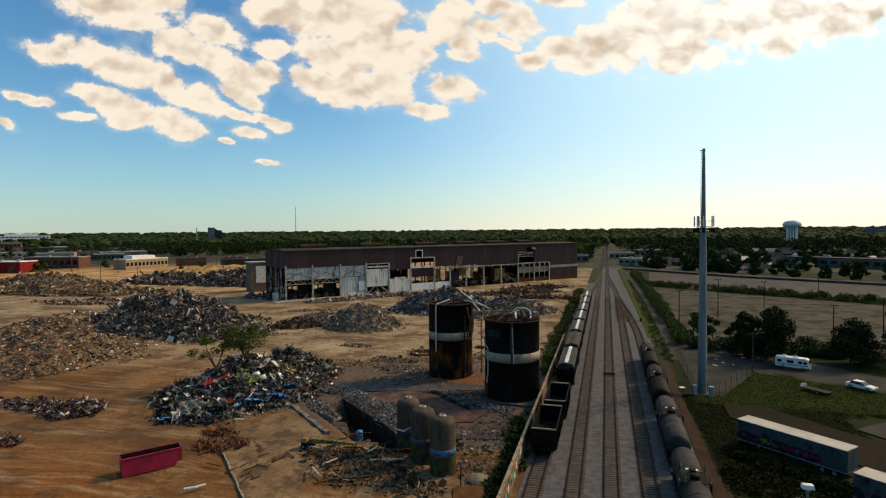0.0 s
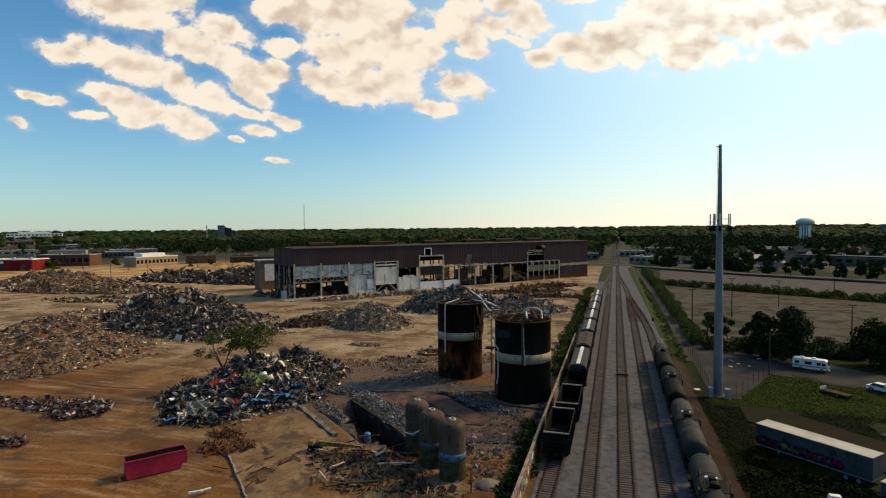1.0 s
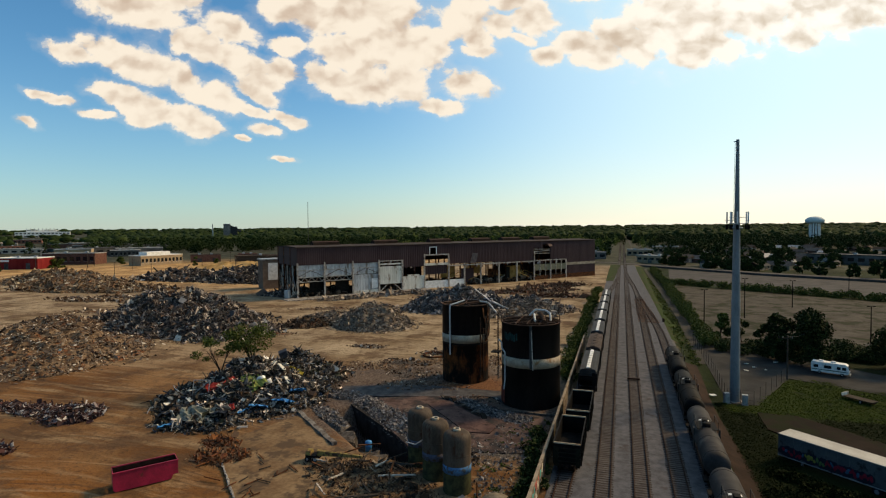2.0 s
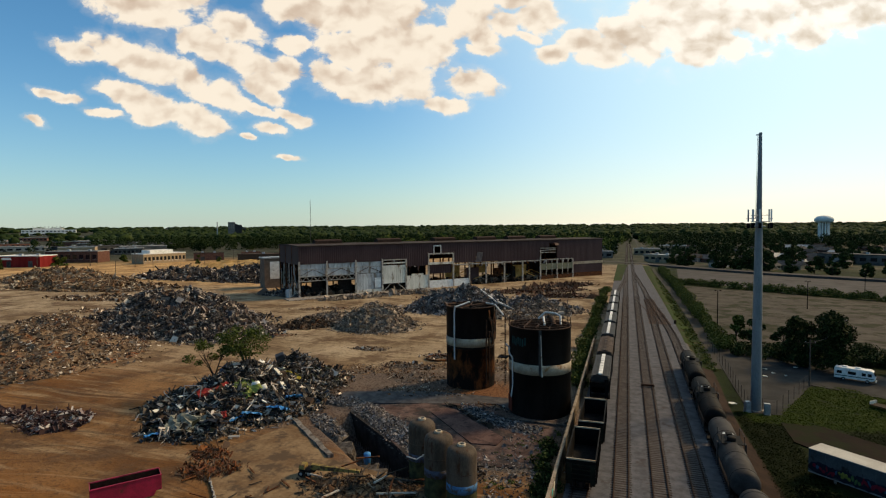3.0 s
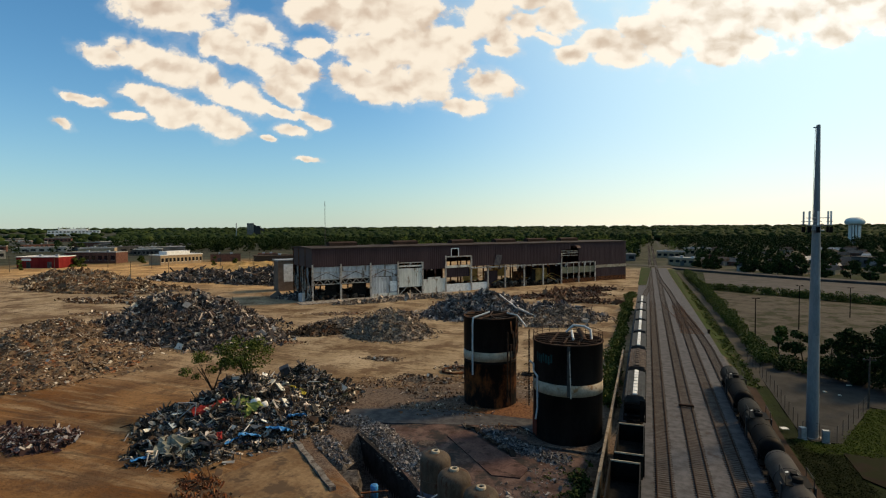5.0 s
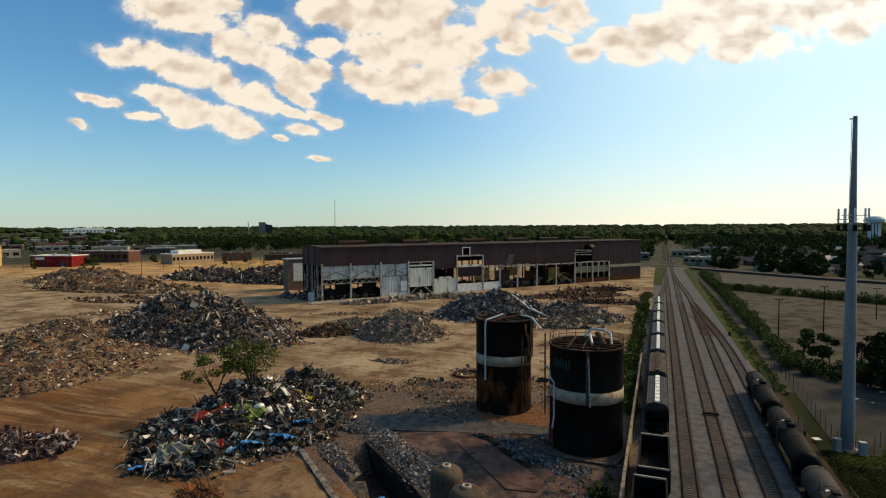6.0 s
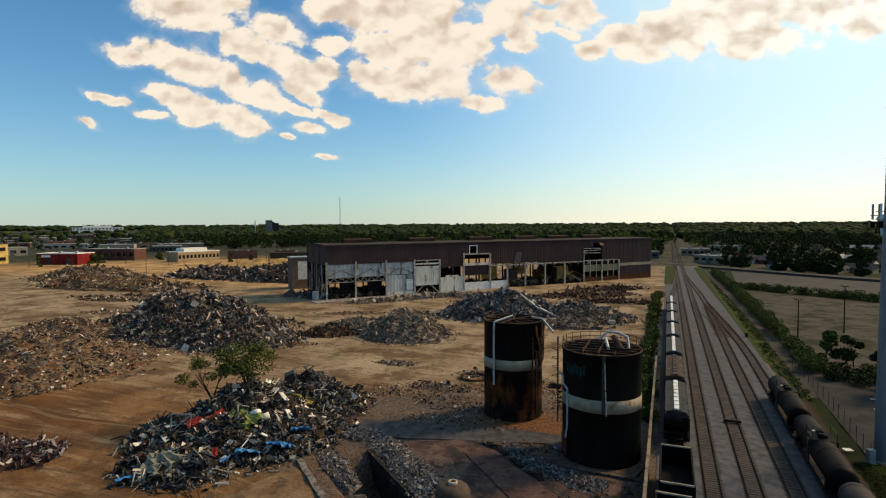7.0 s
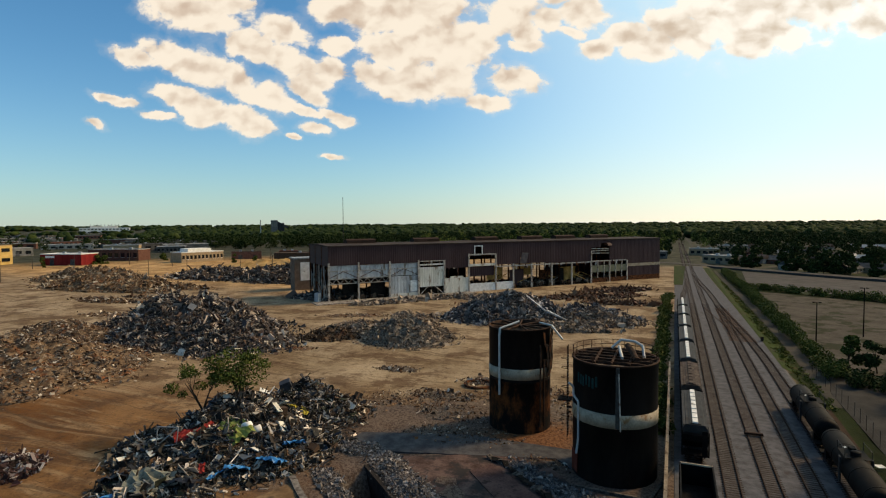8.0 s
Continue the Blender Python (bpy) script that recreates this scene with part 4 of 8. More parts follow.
    piece("beam", 59.7, 73, 15.2, 15.8, -0.1, 0.3, FRAME)
    piece("window_trim", 62.3, 62.7, 15.8, 19.2, -0.15, 0.1, WHITE), piece("window_trim", 66, 66.4, 15.8, 19.2, -0.15, 0.1, WHITE), piece("window_trim", 62.3, 66.4, 18.9, 19.3, -0.2, 0.1, WHITE)
    piece("dark_panel", 83, 90.5, 1.0, 8.0, 4.0, 4.3, CLADDING), piece("beam", 73, 126.6, 9.8, 10.3, -0.1, 0.25, FRAME)
    # ochre sheets added for the sunlit ground seen through the hall
    piece("ochre_sheet", 73.5, 81.6, 3.6, 9.4, 8.0, 8.2, OCHRE, "ochre sheet standing in for sunlit ground behind the hall"), piece("ochre_sheet", 92.5, 102.6, 4.2, 9.6, 14.0, 14.2, OCHRE)
    piece("brown_panel", 104, 111, 0, 6.5, 10, 10.3, RUST), piece("olive_panel", 116, 125, 0, 7.5, 9, 9.3, OCHRE), piece("dark_panel", 112, 114.4, 0, 7.5, 5, 5.3, DARK)
    piece("beam", 126.9, 149.9, 5.0, 8.2, 0.05, 0.35, surface("olive_panel", rgb(0.136, 0.13, 0.0806), rgb(0.198, 0.186, 0.124), 2.0, 0.8), "olive cream spandrel")
    piece("base_wall", 126.9, 149.9, 0, 2.2, 0.05, 0.35, RUST), piece("beam", 126.9, 149.9, 10.0, 10.5, 0, 0.3, FRAME)
    for x in (131, 135, 142.5, 146.5):
        part("stud", Geo().block(x - 0.15, x + 0.15, -0.1, 0.2, 2.2, 10.2), FRAME, b)
    for z in (16.2, 15.2, 14.0):
        part("broken_beam", Geo().box((0, 0, 0), (11.0, 0.3, 0.35), pose(132.5, 0.3, z, 0, random.uniform(-4, 4), 0)), FRAME, b)
    # broken left end
    rnd = random.Random(5)
    for k in range(14):
        y = rnd.uniform(1, 26)
        part("bent_strut", Geo().tube((rnd.uniform(-0.4, 0.6), y, rnd.uniform(0, 4)), (rnd.uniform(-1.0, 1.0), y + rnd.uniform(-5, 5), rnd.uniform(7, 13)), 0.14, 0.14, 6), rnd.choice([FRAME, GREY_METAL, RUST]), b)
    ribbed("grey_panel", 0.0, 0.4, 1, 2, GREY_PANEL)
    for y in (6, 13, 20):
        part("column", Geo().block(-0.2, 0.3, y - 0.25, y + 0.25, 0, 13), FRAME, b)
    # clutter on the floor
    g = Geo()
    for k in range(1100):
        x, y = rnd.uniform(1, 150), rnd.uniform(1.0, 24)
        g.box((0, 0, 0), (rnd.uniform(0.4, 3.5), rnd.uniform(0.3, 1.4), rnd.uniform(0.2, 1.8)), pose(x, y, rnd.uniform(0.2, 1.6), rnd.uniform(-30, 30), rnd.uniform(-30, 30), rnd.uniform(0, 180)))
    tagged(part("floor_clutter", g, SCRAP_RUIN, b), kind="stuff")
    # torn strips along the lower edge of the cladding
    for k in range(46):
        x = rnd.choice([rnd.uniform(37, 59), rnd.uniform(73, 126), rnd.uniform(73, 126), rnd.uniform(127, 149)])
        long_ = rnd.uniform(0.5, 2.2)
        part("torn_strip", Geo().box((0, 0, 0), (rnd.uniform(0.25, 1.1), 0.06, long_), pose(x, rnd.uniform(-0.1, 0.5), (13.4 if x < 48 else 10.6) - long_ / 2, rnd.uniform(-20, 20), rnd.uniform(-25, 25), rnd.uniform(-20, 20))), rnd.choice([CLADDING, FRAME, RUST, GREY_PANEL]), b, "torn hanging strip")
    for k in range(30):
        x, y = rnd.uniform(62, 148), rnd.uniform(1.0, 12)
        part("fallen_beam", Geo().box((0, 0, 0), (rnd.uniform(3, 9), 0.28, 0.3), pose(x, y, rnd.uniform(1.2, 5.5), 0, rnd.uniform(-32, 32), rnd.uniform(-40, 40))), rnd.choice([RUST, FRAME, RUST, OCHRE]), b)
    # floor coloured near black for the shade under the roof
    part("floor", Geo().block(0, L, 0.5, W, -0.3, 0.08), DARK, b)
    return b


mill()
sheet("mill_apron", [tuple((MILL @ Vector(v)).xy) for v in ((-6, -7, 0), (60, -6, 0), (60, 0.4, 0), (-6, 0.4, 0))], 0.28, 0.5, CONCRETE, "dusty concrete apron along the mill", "pavement")
solid("concrete_block", Geo().block(-0.9, 0.9, -0.9, 0.9, 0, 3.2), GREY_PANEL, "grey box standing at the mill corner", "block", at=(-126.0, 197.5, 0.2))

shed = thing("shed", "small white and brown shed beside the mill", "shed", (-156, 231, 0), 51)
part("wall", Geo().block(-6, 6, -4, 4, 0, 13.6), surface("brown_shed", rgb(0.112, 0.0806, 0.062), rgb(0.167, 0.124, 0.093), 2, 0.8), shed)
part("white_door", Geo().block(-3.5, 5.2, -4.1, -4.0, 4.2, 12.2), WHITE, shed, "large white door sheet")
part("roof", Geo().block(-6.4, 6.4, -4.4, 4.4, 13.6, 14.2), GREY_METAL, shed)


# ---- storage tanks ----
PIPE = surface("pale_pipe", rgb(0.351, 0.343, 0.328), rgb(0.484, 0.476, 0.452), 0.8, 0.5, 0.2)
GRAFFITI = surface("teal_paint", rgb(0.00558, 0.0251, 0.0251), rgb(0.014, 0.0446, 0.0418), 0.6, 0.6)
SHELL_RUST = surface("rusting_shell", rgb(0.0136, 0.00992, 0.00806), rgb(0.17, 0.062, 0.02), 2.4, 0.85, bump=0.25, spot=rgb(0.00744, 0.00682, 0.00682), spot_size=4.0, spot_share=0.57, streak=0.6)


def arc(r, a0, a1, z, n=10):
    return [Vector((r * math.cos(radians(a0 + (a1 - a0) * k / n)), r * math.sin(radians(a0 + (a1 - a0) * k / n)), z)) for k in range(n + 1)]


TANK_RUST = surface("dark_tank_rust", rgb(0.016, 0.011, 0.009), rgb(0.06, 0.034, 0.022), 0.9, 0.9, 0.0, spot=rgb(0.1, 0.045, 0.02), spot_size=0.8, spot_share=0.2)


def tank_shell(t, r, h, courses, lower_rust):
    """Plates in courses with raised seams, a cream band and a stepped top ring."""
    for k in range(courses):
        z0, z1 = h * k / courses - (0.4 if k == 0 else 0), h * (k + 1) / courses
        mat = SHELL_RUST if k < lower_rust else BLACK_TANK
        part("shell_course", Geo().lathe([(r, z0), (r, z1 - 0.05), (r + 0.003, z1 - 0.05), (r + 0.003, z1)], 64), mat, t)
    part("top_ring", Geo().lathe([(r, h - 0.02), (r + 0.12, h - 0.02), (r + 0.12, h + 0.14), (r - 0.12, h + 0.14), (r - 0.12, h - 0.7)], 64), TANK_RUST, t)


def tank_west(at):
    t = thing("storage_tank", "tall black rust-streaked steel storage tank with cream band", "tank", at, group="steel storage tanks")
    r, h = 4.25, 14.0
    tank_shell(t, r, h, 2, 1)
    part("band", Geo().lathe([(r + 0.01, 7.35), (r + 0.045, 7.35), (r + 0.045, 8.8), (r + 0.01, 8.8)], 64), BAND, t, "cream painted band")
    part("roof", Geo().lathe([(r - 0.12, h - 0.6), (r * 0.5, h - 0.25), (0.02, h - 0.1)], 48), DARK, t)
    a_ = radians(-112)
    c, s = math.cos(a_), math.sin(a_)
    g = Geo().line([Vector((c * (r + 0.25), s * (r + 0.25), 5.2)), Vector((c * (r + 0.25), s * (r + 0.25), 13.2)), Vector((c * (r + 0.1), s * (r + 0.1), 14.2)), Vector((c * 2.0 + 1.2, s * 2.0, 14.9))], 0.15, 8)
    part("vent_pipe", g, PIPE, t, "pale bent vent pipe")
    g = Geo().line([Vector((2.6, 1.0, 14.4)), Vector((4.6, -0.6, 14.4)), Vector((6.3, -1.6, 12.8))], 0.13, 8)
    part("overflow_pipe", g, PIPE, t, "pale overflow pipe")
    for k, a_ in enumerate((-38, -30)):
        c, s = math.cos(radians(a_)), math.sin(radians(a_))
        part("drop_pipe", Geo().line([Vector((c * (r + 0.3), s * (r + 0.3), 1.0)), Vector((c * (r + 0.3), s * (r + 0.3), 12.0 - k * 2))], 0.12, 8), TANK_RUST, t)
    # ragged insulation hanging on one side
    g = Geo()
    rnd = random.Random(3)
    for k in range(26):
        a_ = radians(rnd.uniform(-28, 10))
        g.box((0, 0, 0), (rnd.uniform(0.3, 0.9), 0.08, rnd.uniform(0.5, 2.6)), pose(math.cos(a_) * (r + 0.25), math.sin(a_) * (r + 0.25), rnd.uniform(8.5, 12.8), rnd.uniform(-12, 12), rnd.uniform(-12, 12), math.degrees(a_) + 90))
    part("torn_lagging", g, SHELL_RUST, t, "torn black lagging")
    for k in range(9):
        a_ = radians(20 + 40 * k)
        part("roof_beam", Geo().tube((0, 0, h + 0.02), (math.cos(a_) * (r - 0.1), math.sin(a_) * (r - 0.1), h + 0.05), 0.13, 0.13, 6), TANK_RUST, t)
    return t


def tank_east(at):
    t = thing("storage_tank", "large black steel storage tank with cream band, rails and ladder", "tank", at, group="steel storage tanks")
    r, h = 4.62, 13.0
    tank_shell(t, r, h, 2, 0)
    part("band", Geo().lathe([(r + 0.01, 6.4), (r + 0.045, 6.4), (r + 0.045, 7.9), (r + 0.01, 7.9)], 64), BAND, t, "cream painted band")
    part("roof", Geo().lathe([(r - 0.12, h - 0.5), (r * 0.5, h - 0.2), (0.02, h - 0.05)], 48), surface("roof_plate", rgb(0.0992, 0.0806, 0.0682), rgb(0.174, 0.149, 0.124), 1.2, 0.8, spot=rgb(0.062, 0.031, 0.0186)), t)
    for k in range(5):
        y = -2.8 + 1.4 * k
        w = math.sqrt(max(0.2, (r - 0.2) ** 2 - y * y))
        part("roof_beam", Geo().block(-w, w, y - 0.12, y + 0.12, h - 0.15, h + 0.18), TANK_RUST, t)
    for x in (-1.8, 0.0, 1.8):
        part("roof_beam", Geo().block(x - 0.1, x + 0.1, -3.6, 3.6, h + 0.02, h + 0.24), TANK_RUST, t)
    # guard rail round the top
    for k in range(22):
        a_ = radians(360 * k / 22)
        part("rail_post", Geo().tube((math.cos(a_) * r, math.sin(a_) * r, h), (math.cos(a_) * r, math.sin(a_) * r, h + 1.15), 0.035, 0.035, 5), TANK_RUST, t)
    for z in (0.6, 1.15):
        part("guard_rail", Geo().line(arc(r, 20, 350, h + z, 40), 0.035, 5), TANK_RUST, t)
    part("roof_pipe", Geo().line([Vector((-0.6, 2.6, h + 0.5)), Vector((0.4, 2.9, h + 1.5)), Vector((2.0, 2.4, h + 1.5)), Vector((2.9, 1.6, h + 1.2)), Vector((3.1, 0.6, h + 0.1))], 0.16, 8), PIPE, t, "pale bent roof pipe")
    part("roof_pipe", Geo().line([Vector((0.3, 1.8, h + 0.9)), Vector((0.9, -1.2, h + 0.3))], 0.17, 8), PIPE, t, "pale roof pipe")
    part("roof_duct", Geo().line([Vector((1.2, 2.6, h + 0.9)), Vector((1.9, 0.2, h + 0.7)), Vector((2.5, -2.2, h + 0.35))], 0.34, 10), TANK_RUST, t)
    # cable tray down the front
    a_ = radians(-81)
    c, s = math.cos(a_), math.sin(a_)
    m = Matrix.Translation((c * (r + 0.16), s * (r + 0.16), 0)) @ Matrix.Rotation(a_ + math.pi / 2, 4, "Z")
    part("cable_tray", Geo().block(-0.2, 0.2, -0.1, 0.1, 6.5, 13.0, m), surface("tray", rgb(0.031, 0.0279, 0.0248), rgb(0.0682, 0.062, 0.0558), 0.8, 0.7), t)
    part("tray_edge", Geo().tube(m @ Vector((0.1, -0.16, 12.4)), m @ Vector((0.3, -0.16, 6.3)), 0.07, 0.07, 8), FRAME, t)
    # caged ladder on the west side
    for off in (-0.32, 0.32):
        part("ladder_rail", Geo().line([Vector((-r - 0.5, -0.9 + off, 3.6)), Vector((-r - 0.5, -0.9 + off, h + 1.2))], 0.05, 6), TANK_RUST, t)
    for k in range(26):
        z = 3.8 + k * 0.37
        part("ladder_rung", Geo().tube((-r - 0.5, -1.22, z), (-r - 0.5, -0.58, z), 0.035, 0.035, 5), FRAME, t)
        if k % 3 == 0 and k > 5:
            ring = [Vector((-r - 0.5 - 0.75 * math.sin(radians(q)), -0.9 + 0.42 * math.cos(radians(q)), z)) for q in range(0, 181, 30)]
            part("ladder_hoop", Geo().line(ring, 0.035, 5), TANK_RUST, t)
    part("landing", Geo().block(-r - 1.5, -r, -2.0, -0.4, 8.0, 8.12), TANK_RUST, t)
    a0 = radians(-148)
    c, s = math.cos(a0) * (r + 0.3), math.sin(a0) * (r + 0.3)
    part("drain_pipe", Geo().line([Vector((c - 0.5, s - 0.2, 10.4)), Vector((c, s, 9.9)), Vector((c, s, 9.0)), Vector((c + 0.6, s - 0.4, 8.4)), Vector((c + 0.6, s - 0.4, 4.2)), Vector((c + 0.4, s - 0.5, 2.6))], 0.13, 8), PIPE, t, "pale drain pipe")
    # scrawled paint marks as plain bars
    for k in range(7):
        a_ = radians(-140 + k * 5.2)
        m = Matrix.Translation((math.cos(a_) * (r + 0.03), math.sin(a_) * (r + 0.03), 11.2 - 0.12 * (k % 3))) @ Matrix.Rotation(a_ + math.pi / 2, 4, "Z")
        part("paint_mark", Geo().block(-0.13, 0.13, -0.015, 0.015, -0.55, 0.55, m), GRAFFITI, t, "faded teal paint mark")
    a_ = radians(-152)
    part("red_plate", Geo().block(-0.9, 0.9, -0.03, 0.03, 0.3, 2.6, Matrix.Translation((math.cos(a_) * (r + 0.02), math.sin(a_) * (r + 0.02), 0)) @ Matrix.Rotation(a_ + math.pi / 2, 4, "Z")), surface("red_primer", rgb(0.0868, 0.0186, 0.0124), rgb(0.149, 0.0372, 0.0217), 0.8, 0.8), t, "red primed shell plate")
    return t


tank_west((-25.1, 104.2, 0))
tank_east((-11.3, 93.9, 0))
kerb = Geo()
kerb.box((0, 0, 0), (9.5, 0.3, 0.24), pose(-10.6, 87.9, 0.14, 0, 0, -2)).box((0, 0, 0), (0.3, 9.0, 0.24), pose(-6.1, 92.3, 0.14, 0, 0, -14))
solid("containment_kerb", kerb, RUBBLE, "low dirty concrete containment kerb round the tank", "kerb")


def silo(at, blue, green=False):
    s = thing("silo", "small domed grey-brown steel silo with a faded blue band", "silo", at, group="row of three silos")
    r, h = 1.5, 6.5
    part("shell", Geo().lathe([(r, 3.1), (r, h - 0.75), (r * 0.985, h - 0.5), (r * 0.9, h - 0.22), (r * 0.72, h - 0.02), (r * 0.45, h + 0.1), (0.02, h + 0.14)], 40), SILO, s)
    part("band", Geo().lathe([(r + 0.005, 2.35), (r + 0.03, 2.35), (r + 0.03, 3.15), (r + 0.005, 3.15)], 40), blue, s, "faded blue band")
    part("base", Geo().lathe([(r, -0.4), (r, 2.38)], 40), surface("mossy_base", rgb(0.0217, 0.0217, 0.0136), rgb(0.062, 0.0589, 0.0248), 0.7, 0.9), s, "mossy dirty base")
    part("hatch", Geo().lathe([(0.24, h + 0.05), (0.24, h + 0.32), (0.38, h + 0.32), (0.42, h + 0.26), (0.42, h + 0.05)], 20), BAND, s, "pale hatch ring")
    part("hatch_cover", Geo().lathe([(0.0, h + 0.2), (0.24, h + 0.2)], 20), DARK, s)
    part("seam", Geo().lathe([(r, 4.2), (r + 0.02, 4.2), (r + 0.02, 4.28), (r, 4.28)], 40), SILO, s)
    return s


BLUE = surface("faded_blue", rgb(0.035, 0.095, 0.19), rgb(0.075, 0.165, 0.29), 0.8, 0.7, spot=rgb(0.05, 0.05, 0.05), spot_size=0.6)
DULL_BLUE = surface("dull_blue", rgb(0.045, 0.05, 0.075), rgb(0.075, 0.08, 0.11), 0.8, 0.7, spot=rgb(0.05, 0.04, 0.03), spot_size=0.6)
for at, blue in (((-14.05, 61.4, 0), BLUE), ((-17.3, 63.9, 0), DULL_BLUE), ((-20.3, 67.0, 0), DULL_BLUE)):
    silo(at, blue)
solid("loose_hose", Geo().line([Vector((-21.1, 64.4, 3.4)), Vector((-19.9, 64.2, 3.3)), Vector((-18.9, 64.8, 3.9)), Vector((-18.1, 65.0, 4.9)), Vector((-17.5, 65.6, 5.4))], 0.07, 6), PIPE, "pale hose hanging between the silos", "hose")

# ---- rolling stock ----
CAR_BLACK = surface("black_car_paint", rgb(0.00274, 0.00253, 0.00253), rgb(0.00676, 0.00613, 0.00592), 1.5, 0.68, bump=0.1, spot=rgb(0.0127, 0.0089, 0.00676), spot_size=1.4, spot_share=0.25)
CAR_GREY = surface("grey_car_paint", rgb(0.024, 0.0234, 0.0234), rgb(0.0432, 0.0421, 0.0414), 1.8, 0.6, bump=0.1, spot=rgb(0.024, 0.0187, 0.0149), spot_size=1.5, spot_share=0.3)
TANKER_GREY = surface("tank_car_grey", rgb(0.0206, 0.019, 0.0187), rgb(0.040, 0.0368, 0.0362), 2.0, 0.66, bump=0.1, spot=rgb(0.0684, 0.0611, 0.0558), spot_size=3.2, spot_share=0.2)
CAR_GREEN = surface("dark_green_car", rgb(0.00372, 0.0056, 0.00372), rgb(0.0109, 0.014, 0.0093), 1.2, 0.6, spot=rgb(0.0186, 0.014, 0.0093), spot_size=1.0)
COAL = surface("black_coal", rgb(0.00372, 0.00372, 0.00434), rgb(0.0124, 0.0124, 0.013), 0.4, 0.9, bump=0.8)


def bogie(car, y):
    for k in (-0.9, 0.9):
        for x in (-0.75, 0.75):
            part("wheel", Geo().tube((x - 0.06, y + k, 0.46 + 0.25), (x + 0.06, y + k, 0.46 + 0.25), 0.46, 0.46, 16), STEEL, car)
        part("axle", Geo().tube((-0.75, y + k, 0.71), (0.75, y + k, 0.71), 0.08, 0.08, 6), STEEL, car)
    for x in (-1.0, 1.0):
        part("side_frame", Geo().block(x - 0.1, x + 0.1, y - 1.2, y + 1.2, 0.6, 1.05), STEEL, car)


def coupler(car, half):
    for s in (-1, 1):
        part("coupler", Geo().block(-0.15, 0.15, min(s * half, s * (half + 0.55)), max(s * half, s * (half + 0.55)), 0.95, 1.25), STEEL, car)


def ore_car(at):
    """A short open-top car, half full."""
    c = thing("open_hopper_car", "short black open-top railway hopper car with pale rims", "railway car", at, group="train of hopper cars")
    half, w, top_ = 4.75, 1.5, 3.55
    for s in (-1, 1):
        x = s * w
        part("side", Geo().block(min(x, x - s * 0.08), max(x, x - s * 0.08), -half, half, 1.15, top_), CAR_BLACK, c)
        part("side_rim", Geo().block(x - 0.07, x + 0.07, -half, half, top_, top_ + 0.12), CAR_BLACK, c)
        for k in range(7):
            y = -half + 0.4 + k * (2 * half - 0.8) / 6
            part("side_post", Geo().block(min(x, x + s * 0.12), max(x, x + s * 0.12), y - 0.08, y + 0.08, 1.1, top_), CAR_BLACK, c)
        y = s * half
        part("end", Geo().block(-w + 0.08, w - 0.08, min(y, y - s * 0.08), max(y, y - s * 0.08), 1.3, top_), CAR_BLACK, c)
        part("end_rim", Geo().block(-w, w, y - 0.08, y + 0.08, top_ + 0.002, top_ + 0.15), BAND, c, "pale worn end rim")
        for k in range(4):
            part("end_rib", Geo().block(-w + 0.1, w - 0.1, min(y, y + s * 0.1), max(y, y + s * 0.1), 1.5 + k * 0.5, 1.58 + k * 0.5), CAR_GREEN, c)
        part("end_ladder", Geo().block(s * 1.2 - 0.25, s * 1.2 + 0.25, -half - 0.16, -half - 0.12, 1.0, 3.2), CAR_GREEN, c)
    part("floor", Geo().block(-w + 0.08, w - 0.08, -half + 0.08, half - 0.08, 1.2, 1.5), COAL, c)
    part("frame", Geo().block(-0.4, 0.4, -half - 0.3, half + 0.3, 0.85, 1.15), CAR_BLACK, c)
    bogie(c, -3.2), bogie(c, 3.2), coupler(c, half + 0.1)
    return c


ore_car((track_x(0, 73), 73.4, 0)), ore_car((track_x(0, 85), 85.2, 0))


